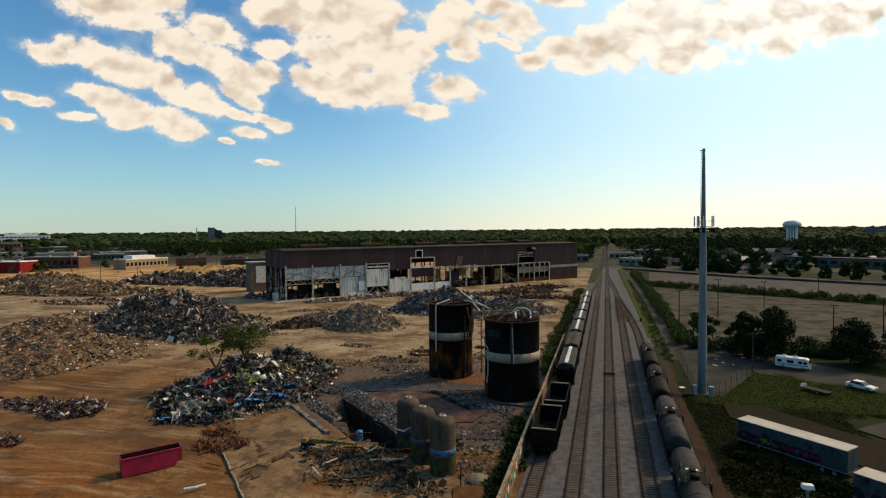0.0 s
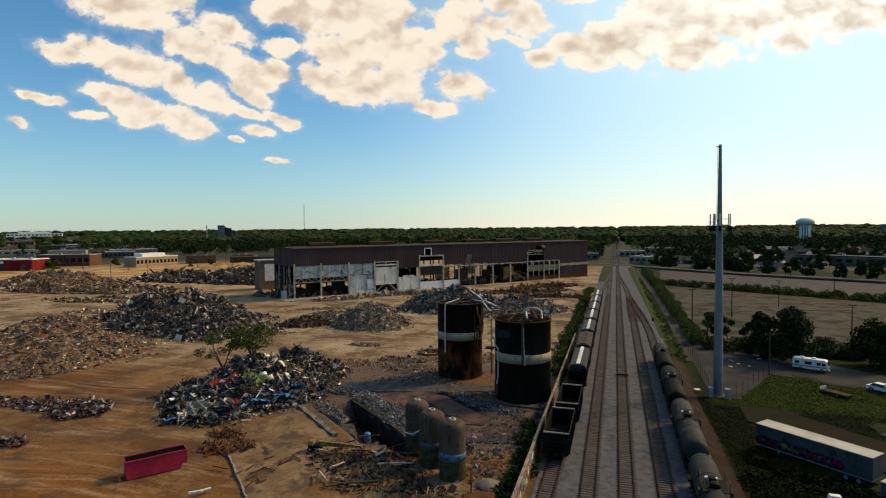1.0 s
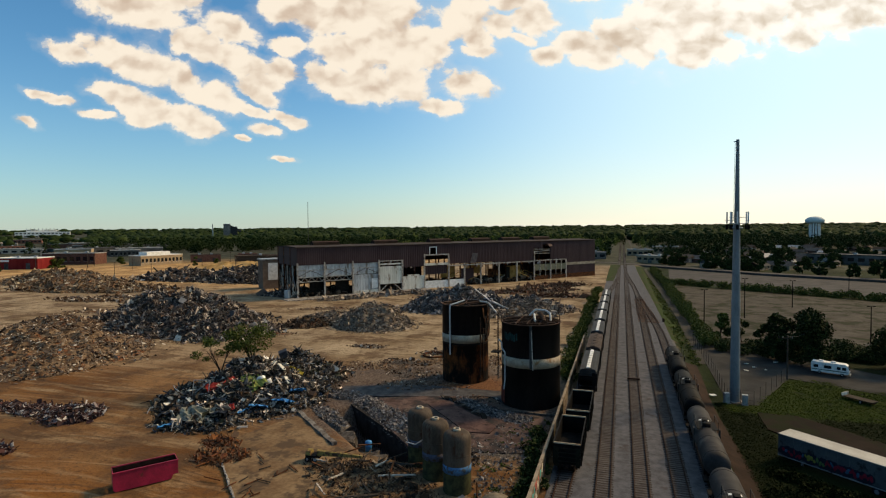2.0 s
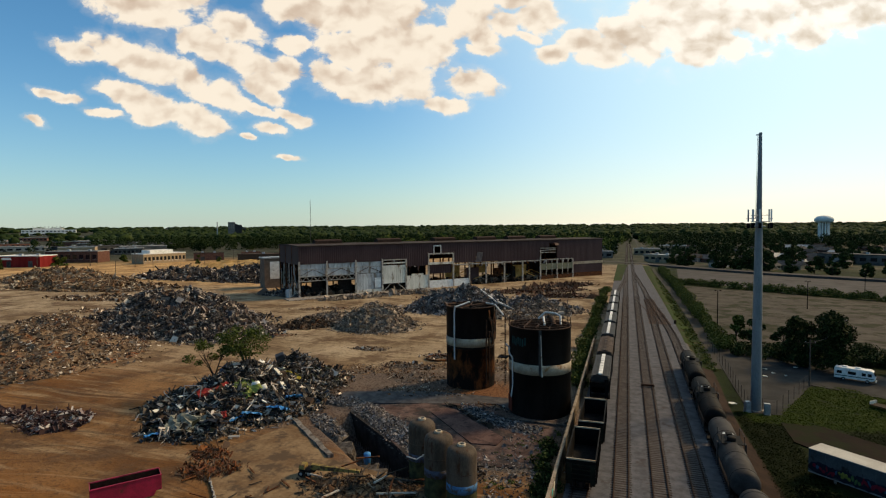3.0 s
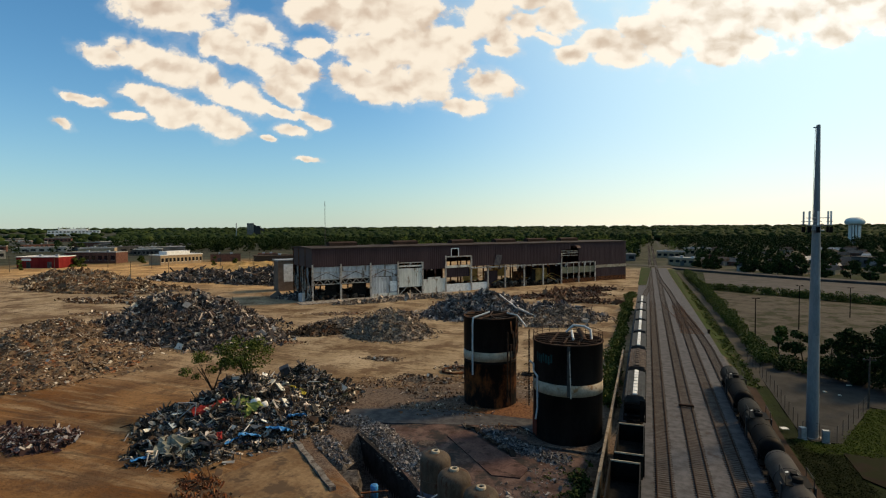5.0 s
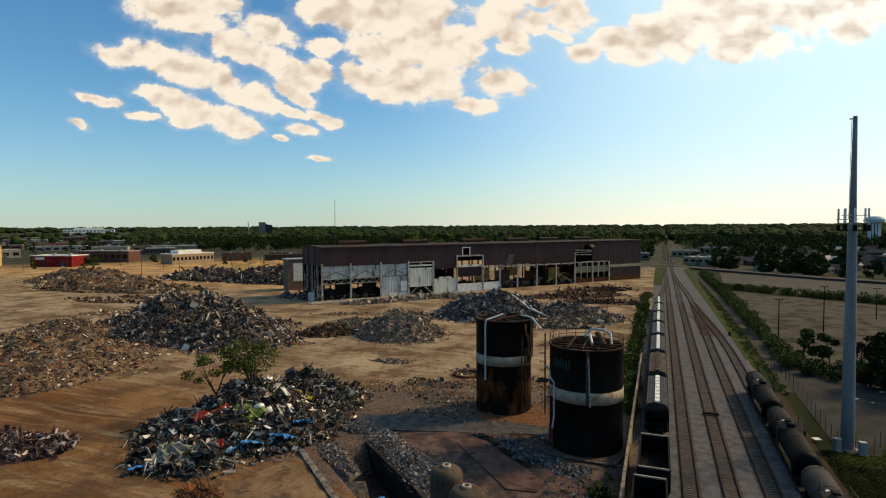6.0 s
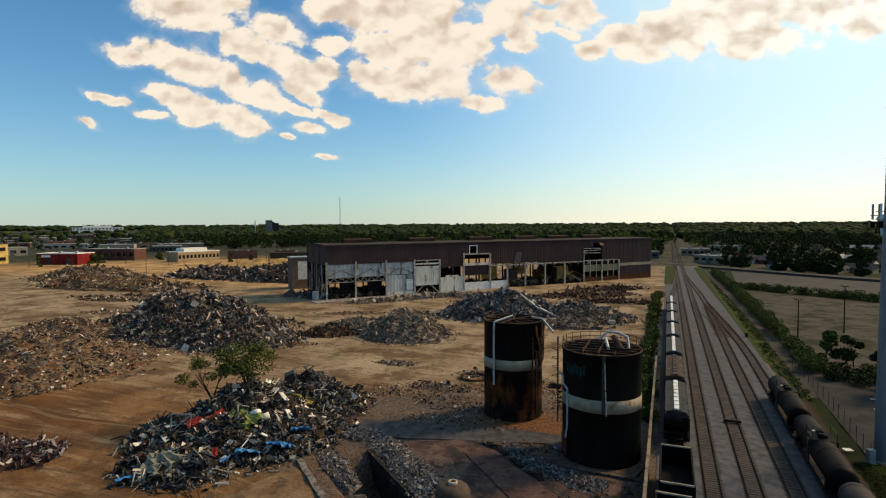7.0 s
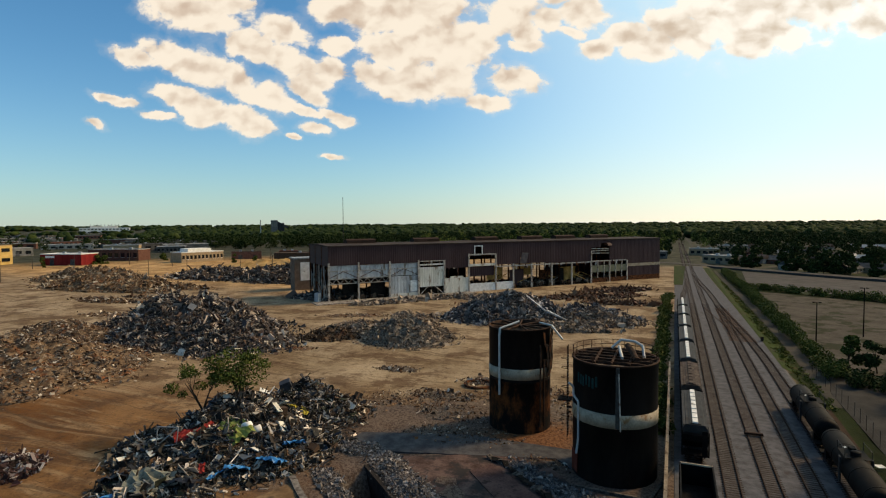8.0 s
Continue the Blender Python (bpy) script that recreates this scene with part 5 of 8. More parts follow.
def covered_hopper(at, shell, lid, label):
    c = thing("covered_hopper_car", label, "railway car", at, group="train of hopper cars")
    half = 8.1
    def ring(y, squeeze=1.0, low=1.2):
        return [Vector((x * squeeze, y, z)) for x, z in ((-1.1, low), (-1.38, low + 0.5 if low < 2 else low + 0.1), (-1.4, 3.9), (-1.0, 4.4), (1.0, 4.4), (1.4, 3.9), (1.38, low + 0.5 if low < 2 else low + 0.1), (1.1, low))]
    part("body", Geo().loft([ring(-half + 0.9, 1, 3.0), ring(-half + 2.6, 1, 1.3), ring(half - 2.6, 1, 1.3), ring(half - 0.9, 1, 3.0)]), shell, c)
    part("walkway", Geo().block(-0.62, 0.62, -half + 1.1, half - 1.1, 4.44, 4.5), shell, c)
    for k in range(8):
        y = -half + 1.9 + k * (2 * half - 3.8) / 7
        part("hatch", Geo().box((0, y, 4.58), (0.62, 1.5, 0.16), None, 0, 0.92), lid, c, "roof hatch")
        for s in (-1, 1):
            part("side_post", Geo().block(s * 1.43 - 0.05, s * 1.43 + 0.05, y - 0.06, y + 0.06, 1.7, 3.9), shell, c)
    for s in (-1, 1):
        part("running_board", Geo().block(s * 1.2 - 0.16, s * 1.2 + 0.16, -half + 0.9, half - 0.9, 4.28, 4.34), shell, c)
        part("end_slope", Geo().loft([[Vector((x, s * (half - 2.2), z)) for x, z in ((-1.4, 1.3), (1.4, 1.3), (1.4, 3.4), (-1.4, 3.4))], [Vector((x, s * (half - 0.2), z)) for x, z in ((-1.4, 2.7), (1.4, 2.7), (1.4, 3.4), (-1.4, 3.4))]][::s]), CAR_BLACK, c, "dark end slope sheet")
        part("end_post", Geo().block(-1.5, -1.35, s * half - 0.1, s * half + 0.1, 1.0, 3.9), CAR_BLACK, c), part("end_post", Geo().block(1.35, 1.5, s * half - 0.1, s * half + 0.1, 1.0, 3.9), CAR_BLACK, c)
        part("end_ladder", Geo().block(0.7, 1.3, s * half - 0.05, s * half + 0.05, 1.0, 4.0), CAR_BLACK, c)
        part("platform", Geo().block(-1.5, 1.5, min(s * (half - 1.8), s * half), max(s * (half - 1.8), s * half), 1.0, 1.15), CAR_BLACK, c)
    for k in (-4.2, 0, 4.2):
        part("chute", Geo().box((0, k, 0.95), (1.1, 2.6, -0.7), None, 0, 1.9), shell, c)
    bogie(c, -half + 1.7), bogie(c, half - 1.7), coupler(c, half)
    return c


CAR_BROWN = surface("brown_car_paint", rgb(0.034, 0.024, 0.019), rgb(0.068, 0.05, 0.041), 1.6, 0.75, bump=0.15, spot=rgb(0.09, 0.07, 0.056), spot_size=1.1, spot_share=0.3)
first = covered_hopper((track_x(0, 107), 107.0, 0), CAR_GREY, WHITE, "grey covered railway hopper car with white roof hatches")
covered_hopper((track_x(0, 124.4), 124.4, 0), CAR_BROWN, CAR_BROWN, "rusty brown covered railway hopper car with dull hatches")
for k in range(2, 7):
    copy_thing(first, pose(track_x(0, 107 + 17.4 * k), 107.0 + 17.4 * k, 0))


def tank_car(at, shell):
    c = thing("tank_car", "black cylindrical railway tank car with dome fittings on top", "railway car", at, group="string of tank cars")
    half, r, zc = 8.8, 1.38, 2.62
    profile = [(0.02, -half), (0.7, -half + 0.08), (1.15, -half + 0.28), (1.3, -half + 0.6), (r, -half + 1.0), (r, half - 1.0), (1.3, half - 0.6), (1.15, half - 0.28), (0.7, half - 0.08), (0.02, half)]
    part("barrel", Geo().lathe(profile, 36, Matrix.Translation((0, 0, zc)) @ Matrix.Rotation(-math.pi / 2, 4, "X")), shell, c)
    for y in (-half + 1.3, -half * 0.36, half * 0.36, half - 1.3):
        part("weld_ring", Geo().lathe([(r, y - 0.05), (r + 0.025, y - 0.05), (r + 0.025, y + 0.05), (r, y + 0.05)], 36, Matrix.Translation((0, 0, zc)) @ Matrix.Rotation(-math.pi / 2, 4, "X")), shell, c)
    part("dome", Geo().lathe([(0.48, zc + r - 0.1), (0.48, zc + r + 0.32), (0.4, zc + r + 0.4), (0.02, zc + r + 0.42)], 18), CAR_BLACK, c)
    part("valve_box", Geo().box((0, 1.3, zc + r + 0.16), (0.6, 0.8, 0.4), None, 0, 0.9), CAR_BLACK, c)
    part("platform", Geo().block(-1.15, 1.15, -0.9, 1.9, zc + r - 0.14, zc + r - 0.08), CAR_BLACK, c)
    for s in (-1, 1):
        part("handrail", Geo().line([Vector((s * 1.15, -0.9, zc + r - 0.1)), Vector((s * 1.15, -0.9, zc + r + 0.8)), Vector((s * 1.15, 1.9, zc + r + 0.8)), Vector((s * 1.15, 1.9, zc + r - 0.1))], 0.035, 5), CAR_GREY, c)
        part("ladder", Geo().block(s * 1.4 - 0.04, s * 1.4 + 0.1, -0.3, 0.3, 1.1, zc + 1.1), CAR_GREY, c)
        part("saddle", Geo().block(-1.2, 1.2, s * (half - 2.1) - 0.4, s * (half - 2.1) + 0.4, 0.9, 1.75), CAR_BLACK, c)
        part("end_platform", Geo().block(-1.4, 1.4, min(s * (half - 1.2), s * (half + 0.2)), max(s * (half - 1.2), s * (half + 0.2)), 1.0, 1.12), CAR_BLACK, c)
        part("hazard_plate", Geo().box((0, 0, 0), (0.28, 0.36, 0.03), pose(0.42 * s, 2.3, zc + r - 0.08, 0, 17 * s, 0)), WHITE, c, "small white plate")
    bogie(c, -half + 1.8), bogie(c, half - 1.8), coupler(c, half)
    return c


for y, shell in ((117.0, CAR_BLACK), (97.6, CAR_BLACK), (78.0, TANKER_GREY), (58.0, TANKER_GREY)):
    tank_car((12.35, y, 0), shell)

# ---- wall beside the tracks ----
WALL_PAINT = [surface("spray_" + n, rgb(*c), rgb(*[v * 1.7 for v in c]), 0.5, 0.7) for n, c in (("teal", (0.05, 0.22, 0.20)), ("rose", (0.28, 0.09, 0.07)), ("cream", (0.36, 0.33, 0.26)), ("grey", (0.16, 0.17, 0.16)))]
WALL_FACE = surface("wall_face", rgb(0.0992, 0.0744, 0.0527), rgb(0.186, 0.149, 0.105), 1.5, 0.9, bump=0.3, spot=rgb(0.062, 0.0434, 0.031), spot_size=1.2)
COPING = surface("coping_stone", rgb(0.15, 0.118, 0.085), rgb(0.27, 0.22, 0.165), 1.4, 0.9, bump=0.3, spot=rgb(0.08, 0.056, 0.04), spot_size=1.0, spot_share=0.3)
barrier = thing("barrier_wall", "long low concrete barrier wall with pale coping beside tracks", "wall", (-5.75, 0, 0))
for k in range(25):
    y = 36 + 4.1 * k
    p = part("wall_panel", Geo().block(-0.1, 0.1, y + 0.02, y + 4.08, -0.3, 2.45), WALL_FACE, barrier)
    part("coping", Geo().block(-0.17, 0.17, y + 0.02, y + 4.08, 2.45, 2.62), COPING, barrier)
rnd = random.Random(8)
for k in range(34):
    y, z = rnd.uniform(50, 68), rnd.uniform(0.6, 1.9)
    part("paint_mark", Geo().box((0, 0, 0), (0.012, rnd.uniform(0.25, 0.9), rnd.uniform(0.3, 1.0)), pose(0.108, y, z, rnd.uniform(-40, 40), 0, 0)), rnd.choice(WALL_PAINT), barrier, "sprayed paint mark")


# ---- mast ----
def cell_mast(at):
    m = thing("cell_mast", "tall tapered grey steel monopole mast with antennas", "antenna mast", at)
    pole = surface("mast_steel", rgb(0.116, 0.128, 0.136), rgb(0.19, 0.202, 0.21), 2.5, 0.55, 0.3, bump=0.1, streak=0.3)
    for z0, z1, r0, r1 in ((-0.3, 14.5, 0.80, 0.66), (14.3, 29.5, 0.69, 0.50), (29.3, 43.0, 0.42, 0.24)):
        part("pole_section", Geo().tube((0, 0, z0), (0, 0, z1), r0, r1, 18), pole, m)
    part("flange", Geo().lathe([(0.55, 28.6), (0.9, 28.6), (0.9, 28.8), (0.55, 28.8)], 18), GREY_METAL, m)
    for k in range(3):
        a_ = radians(5 + 120 * k)
        c, s = math.cos(a_), math.sin(a_)
        arm = part("antenna_arm", Geo().tube((0, 0, 29.4), (c * 1.55, s * 1.55, 29.4), 0.07, 0.07, 6).tube((0, 0, 30.4), (c * 1.55, s * 1.55, 30.4), 0.05, 0.05, 6), GREY_METAL, m)
        for off in (-0.5, 0.5):
            px, py = c * 1.55 - s * off, s * 1.55 + c * off
            part("antenna", Geo().block(px - 0.1, px + 0.1, py - 0.08, py + 0.08, 29.4, 31.3), WHITE if k != 1 else GREY_METAL, m)
            part("radio_unit", Geo().block(px - 0.2, px + 0.2, py - 0.15, py + 0.15, 28.4, 29.2), CAR_BLACK, m)
        part("arm_bar", Geo().tube((c * 1.55 - s * 0.9, s * 1.55 + c * 0.9, 29.9), (c * 1.55 + s * 0.9, s * 1.55 - c * 0.9, 29.9), 0.05, 0.05, 6), GREY_METAL, m)
    part("side_cable", Geo().line([Vector((-0.55, -0.35, 30)), Vector((-0.42, -0.25, 42.6))], 0.03, 5), CAR_BLACK, m)
    part("top_bracket", Geo().block(-0.6, 0.25, -0.06, 0.06, 42.6, 42.75), GREY_METAL, m)
    part("base_plate", Geo().lathe([(1.2, -0.2), (1.2, 0.15), (0.8, 0.15)], 18), CONCRETE, m)
    return m


cell_mast((20.4, 106.4, -1))

# ---- paved and planted ground east of the tracks ----
# Gravel and soil colours here are lowered for the dim east side
PATH_STONE = surface("gravel_path", rgb(0.0346, 0.0307, 0.0256), rgb(0.0577, 0.0518, 0.0421), 3, 0.95, bump=0.3, space="World")
PAD = surface("gravel_pad", rgb(0.0212, 0.0205, 0.0196), rgb(0.043, 0.0415, 0.0392), 4, 0.95, bump=0.4, grain=18, space="World")
VERGE = surface("verge_grass", rgb(0.0109, 0.0206, 0.00229), rgb(0.028, 0.0445, 0.00573), 2.5, 0.95, bump=0.7, grain=12, spot=rgb(0.036, 0.028, 0.013), spot_size=3.2, spot_share=0.36, space="World")
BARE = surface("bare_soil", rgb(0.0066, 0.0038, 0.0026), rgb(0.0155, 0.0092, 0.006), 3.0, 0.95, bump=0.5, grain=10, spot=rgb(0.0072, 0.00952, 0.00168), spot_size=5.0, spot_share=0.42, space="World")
sheet("dry_lot", [(24.5, 158), (60, 147), (135, 150), (150, 205), (98, 246), (22.5, 297)], -0.92, 0.4, LOT, "large dry gravel lot with sparse weeds", "lot")
sheet("paved_lot", [(26, 312), (98, 262), (160, 220), (190, 270), (142, 318), (82, 357), (32, 400)], -0.92, 0.4, ASPHALT, "pale paved lot beyond the hedge", "lot")
sheet("cross_road", [(-60, 470), (-5, 440), (14, 424), (76, 364), (140, 322), (260, 240), (266, 247), (144, 330), (81, 373), (17, 435), (-3, 450), (-57, 479)], 0.14, 1.4, ASPHALT, "road crossing the railway", "road")
sheet("far_road", [(7, 470), (14, 470), (17, 1500), (11, 1500)], -0.02, 0.5, ASPHALT, "straight road running on to the horizon", "road")


def draped(name, west, east, y0, y1, mat, label, category, step=4.0):
    """A strip between two edges, lying on the ground."""
    rows = int((y1 - y0) / step)
    verts, nx = [], 6
    for j in range(rows + 1):
        y = y0 + (y1 - y0) * j / rows
        for i in range(nx + 1):
            x = west(y) + (east(y) - west(y)) * i / nx
            z = max(ground_z(x, y), -0.6 * ramp_of(x, 14.2, 15.6) if x < 15.6 else -9.0)
            verts.append((x, y, z + 0.06))
    faces = [(j * (nx + 1) + i, j * (nx + 1) + i + 1, (j + 1) * (nx + 1) + i + 1, (j + 1) * (nx + 1) + i) for j in range(rows) for i in range(nx)]
    n = len(verts)
    verts += [(x, y, z - 0.3) for x, y, z in verts]
    faces += [tuple(k + n for k in f[::-1]) for f in faces]
    return solid(name, Geo().add(verts, faces, 0, True), mat, label, category, kind="structure")


draped("verge_strip", lambda y: 14.4 - 3.0 * ramp_of(y, 150, 400), lambda y: 17.6 + 0.6 * ramp_of(y, 150, 200) - 2.6 * ramp_of(y, 200, 410), 152, 410, VERGE, "bright green grass verge beside the ballast", "grass")
sheet("verge_strip", [(-5.3, 300), (-1.5, 300), (1.5, 420), (-5.2, 420)], 0.1, 0.5, VERGE, "green grass between the track and the yard", "grass")
draped("gravel_path", lambda y: 18.2 + 0.8 * ramp_of(y, 130, 200) - 2.4 * ramp_of(y, 200, 400), lambda y: 21.0 + 0.6 * ramp_of(y, 130, 200) - 3.2 * ramp_of(y, 200, 400), 132, 400, PATH_STONE, "narrow gravel path beside the hedge", "path")
sheet("mast_pad", [(19.2, 106), (20, 104.6), (23.5, 104.8), (32.6, 124), (58, 109), (90, 88), (96, 97), (60, 121), (36, 146), (22, 152), (19.6, 140)], -0.9, 0.3, PAD, "grey gravel pad and lane by the mast", "road")
draped("dirt_track", lambda y: 15.0, lambda y: 17.4 - 0.8 * ramp_of(y, 75, 100) + 0.8 * ramp_of(y, 100, 128), 40, 130, surface("brown_track", rgb(0.0155, 0.0092, 0.0064), rgb(0.033, 0.0195, 0.013), 2.5, 0.95, bump=0.5, space="World"), "brown dirt track beside the rails", "path")
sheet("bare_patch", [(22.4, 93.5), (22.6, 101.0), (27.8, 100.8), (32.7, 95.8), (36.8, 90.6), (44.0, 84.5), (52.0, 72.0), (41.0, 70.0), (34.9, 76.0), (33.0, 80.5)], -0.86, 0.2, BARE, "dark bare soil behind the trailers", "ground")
sheet("paved_patch", [(38.5, 92.5), (46, 99), (75, 78), (70, 62), (52, 74)], -0.84, 0.2, PAD, "grey paved patch among the grass", "pavement")


# ---- plants ----
def leaf_cloud(centres, count, leaf, rnd, flat=0.7, lay=1.0):
    """Small leaf quads round clump centres of (x, y, z, radius); a small lay turns them towards the sky."""
    centres = np.array(centres)
    pick = rnd.choice(len(centres), count, p=centres[:, 3] ** 2 / (centres[:, 3] ** 2).sum())
    way = rnd.normal(0, 1, (count, 3))
    way /= np.linalg.norm(way, axis=1)[:, None]
    at = centres[pick, :3] + way * (centres[pick, 3] * rnd.random(count) ** 0.4)[:, None] * (1, 1, flat)
    u = rnd.normal(0, 1, (count, 3)) * (1, 1, lay)
    u /= np.linalg.norm(u, axis=1)[:, None]
    v = np.cross(u, rnd.normal(0, 1, (count, 3))) if lay == 1.0 else np.cross(u, rnd.normal(0, 1, (count, 3)) * (lay, lay, 1))
    v /= np.linalg.norm(v, axis=1)[:, None]
    s = leaf * rnd.uniform(0.6, 1.4, count)[:, None]
    verts = np.stack([at - u * s, at - v * s * 0.6, at + u * s, at + v * s * 0.6], 1)
    return verts, np.arange(count * 4).reshape(-1, 4)


woods_edge()


def tree(at, height, spread, leaves, leaf, seed, label, bare=0.35, clumps=14, mat=None, stems=1, group=""):
    """Tapered trunk, forking limbs, and a crown of small leaves in uneven clumps."""
    rnd = np.random.default_rng(seed)
    t = thing("tree", label, "tree", at, group=group)
    centres, limbs, trunk = [], [], Geo()
    for k in range(stems):
        lean = rnd.normal(0, 0.08 if stems == 1 else 0.22, 2)
        top_ = np.array([lean[0] * height, lean[1] * height, height * 0.62])
        trunk.tube((0, 0, -0.4), top_ * 0.5, height * 0.022, height * 0.016, 8).tube(top_ * 0.5, top_, height * 0.016, height * 0.008, 8)
        for j in range(clumps // stems):
            a_, up_ = rnd.uniform(0, 2 * math.pi), rnd.uniform(bare, 1.0)
            out = spread * (1 - 0.75 * abs(up_ - bare - 0.2) / (1 - bare)) * rnd.uniform(0.45, 1.0)
            c = np.array([math.cos(a_) * out + top_[0], math.sin(a_) * out + top_[1], up_ * height * 0.93])
            centres.append((*c, spread * rnd.uniform(0.28, 0.5)))
            start = top_ * min(1.0, up_ * 0.75)
            limbs.append((start, c))
    part("trunk", trunk, BARK, t)
    for start, c in limbs[:10]:
        part("limb", Geo().tube(start, c, height * 0.009, height * 0.003, 5), BARK, t)
    verts, faces = leaf_cloud(centres, leaves, leaf, rnd)
    part("crown", cloth_of("crown", verts, faces, mat or LEAF), None, t)
    return t


# Rough grass in two tones: as sunlit, and darkened for dim light
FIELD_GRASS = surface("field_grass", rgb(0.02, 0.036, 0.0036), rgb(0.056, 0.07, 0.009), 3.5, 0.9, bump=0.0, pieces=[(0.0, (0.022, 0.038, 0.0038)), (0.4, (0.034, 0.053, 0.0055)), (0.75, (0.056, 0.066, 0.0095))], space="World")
DIMMED_WEEDS = surface("verge_weeds", rgb(0.0045, 0.0085, 0.0012), rgb(0.0115, 0.0175, 0.0026), 2.5, 0.9, bump=0.0, pieces=[(0.0, (0.005, 0.0092, 0.0012)), (0.4, (0.0076, 0.0126, 0.0018)), (0.75, (0.0118, 0.017, 0.0028))], space="World")
LEAF_DARK = surface("dark_leaves", rgb(0.01, 0.0159, 0.00468), rgb(0.0292, 0.0396, 0.0105), 1.5, 0.7, bump=0.0, pieces=[(0.0, (0.0162, 0.0256, 0.00658)), (0.4, (0.027, 0.0411, 0.0103)), (0.75, (0.0459, 0.064, 0.0151)), (0.93, (0.0744, 0.0898, 0.0207))])
# Leaf colour deepened for crowns that have the light behind them
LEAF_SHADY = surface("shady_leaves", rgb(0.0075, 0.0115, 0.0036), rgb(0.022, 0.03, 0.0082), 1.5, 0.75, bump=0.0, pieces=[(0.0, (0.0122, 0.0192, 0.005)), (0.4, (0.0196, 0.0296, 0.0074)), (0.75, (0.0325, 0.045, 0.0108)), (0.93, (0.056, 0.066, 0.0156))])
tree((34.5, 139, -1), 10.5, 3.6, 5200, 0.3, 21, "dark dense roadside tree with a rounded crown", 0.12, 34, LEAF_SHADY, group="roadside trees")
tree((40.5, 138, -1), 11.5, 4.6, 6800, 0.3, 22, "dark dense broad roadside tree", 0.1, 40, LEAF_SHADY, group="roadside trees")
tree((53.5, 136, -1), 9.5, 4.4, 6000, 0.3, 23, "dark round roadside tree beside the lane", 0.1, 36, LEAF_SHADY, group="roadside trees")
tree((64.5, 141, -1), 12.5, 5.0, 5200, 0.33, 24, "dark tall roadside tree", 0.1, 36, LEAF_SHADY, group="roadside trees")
tree((26.0, 157, -1), 7.5, 2.6, 900, 0.34, 25, "thin young tree with open layered branches", 0.25, 10, LEAF, group="young trees at the lot")
tree((31.0, 158, -1), 6.5, 2.6, 1000, 0.34, 26, "thin young tree with drooping branches", 0.25, 10, LEAF_DARK, group="young trees at the lot")
tree((35.5, 156, -1), 7.0, 2.4, 1000, 0.34, 27, "thin young tree at the lot edge", 0.2, 10, LEAF_DARK, group="young trees at the lot")
tree((-58.6, 86.2, 4.7), 7.2, 3.3, 3800, 0.17, 31, "green sapling tree growing out of the scrap heap", 0.36, 30, LEAF, 5, group="trees growing on the heap")
tree((-63.9, 84.6, 3.6), 5.6, 2.3, 1500, 0.16, 32, "small green sapling growing out of the scrap heap", 0.4, 13, LEAF, 3, group="trees growing on the heap")


def bushes(name, points, count, leaf, label, mat, seed, flat=0.8, lay=1.0):
    rnd = np.random.default_rng(seed)
    verts, faces = leaf_cloud(points, count, leaf, rnd, flat, lay)
    return tagged(new(name, cloth_of(name, verts, faces, mat)), label, "bushes", kind="stuff")


rnd = np.random.default_rng(40)
bushes("hedge_row", [(22.6 + rnd.normal(0, 0.8) - 0.012 * max(0, y - 300), y, rnd.uniform(-0.8, 0.8) + 0.6, rnd.uniform(1.0, 2.2)) for y in np.linspace(150, 385, 130)], 44000, 0.2, "uneven green hedge row along the lot", LEAF, 41)
bushes("hedge_row", [(23 + k * 0.9 + rnd.normal(0, 0.8), 304 - k * 0.62 + rnd.normal(0, 1.2), rnd.uniform(-0.7, 1.2), rnd.uniform(1.2, 2.5)) for k in range(160)], 32000, 0.28, "green hedge between the two lots", LEAF, 42)
bushes("shrubs", [(-7.6 + rnd.normal(0, 0.5), y, rnd.uniform(0, 1.6), rnd.uniform(1.0, 1.9)) for y in np.linspace(108, 250, 70)], 20000, 0.22, "dark green shrubs along the yard boundary", LEAF, 43)
bushes("shrubs", [(-7.5 + rnd.normal(0, 0.7), y, rnd.uniform(-0.1, 0.5), rnd.uniform(0.6, 1.3)) for y in np.linspace(44, 80, 36)], 7000, 0.2, "weedy shrubs at the foot of the wall", LEAF_DARK, 44)
bushes("undergrowth", [(rnd.uniform(24, 62), rnd.uniform(142, 155), rnd.uniform(-0.8, 0.4), rnd.uniform(1.0, 2.2)) for k in range(60)], 18000, 0.22, "dark undergrowth below the roadside trees", LEAF_DARK, 45)
bushes("undergrowth", [(rnd.uniform(17.5, 29), rnd.uniform(50, 74), -1.0, rnd.uniform(0.5, 1.4)) for k in range(420)], 60000, 0.14, "weeds between rails and trailers, darkened for dim light", DIMMED_WEEDS, 46, 0.5, 0.6)
bushes("undergrowth", [(21.0 + 10.0 * k / 60 - 1.0 + rnd.normal(0, 0.5), 81.0 - 8.7 * k / 60 - 2.6 + rnd.normal(0, 0.6), -0.8, rnd.uniform(0.5, 1.3)) for k in range(60)], 9000, 0.15, "tall weeds along the trailer side", DIMMED_WEEDS, 49, 0.8, 0.7)
bushes("weeds", [(rnd.uniform(-14, -7), rnd.uniform(58, 86), 0.0, rnd.uniform(0.15, 0.5)) for k in range(60)], 3000, 0.11, "scattered low weeds on the slab", LEAF, 47)
bushes("verge_weeds", [(rnd.uniform(14.8, 18.4) - 2.6 * ramp_of(y, 200, 410), y, rnd.uniform(-0.9, -0.5), rnd.uniform(0.3, 0.8)) for y in rnd.uniform(128, 330, 420)], 26000, 0.14, "ragged weeds and grass along the ballast edge", LEAF, 50, 0.6, 0.6)


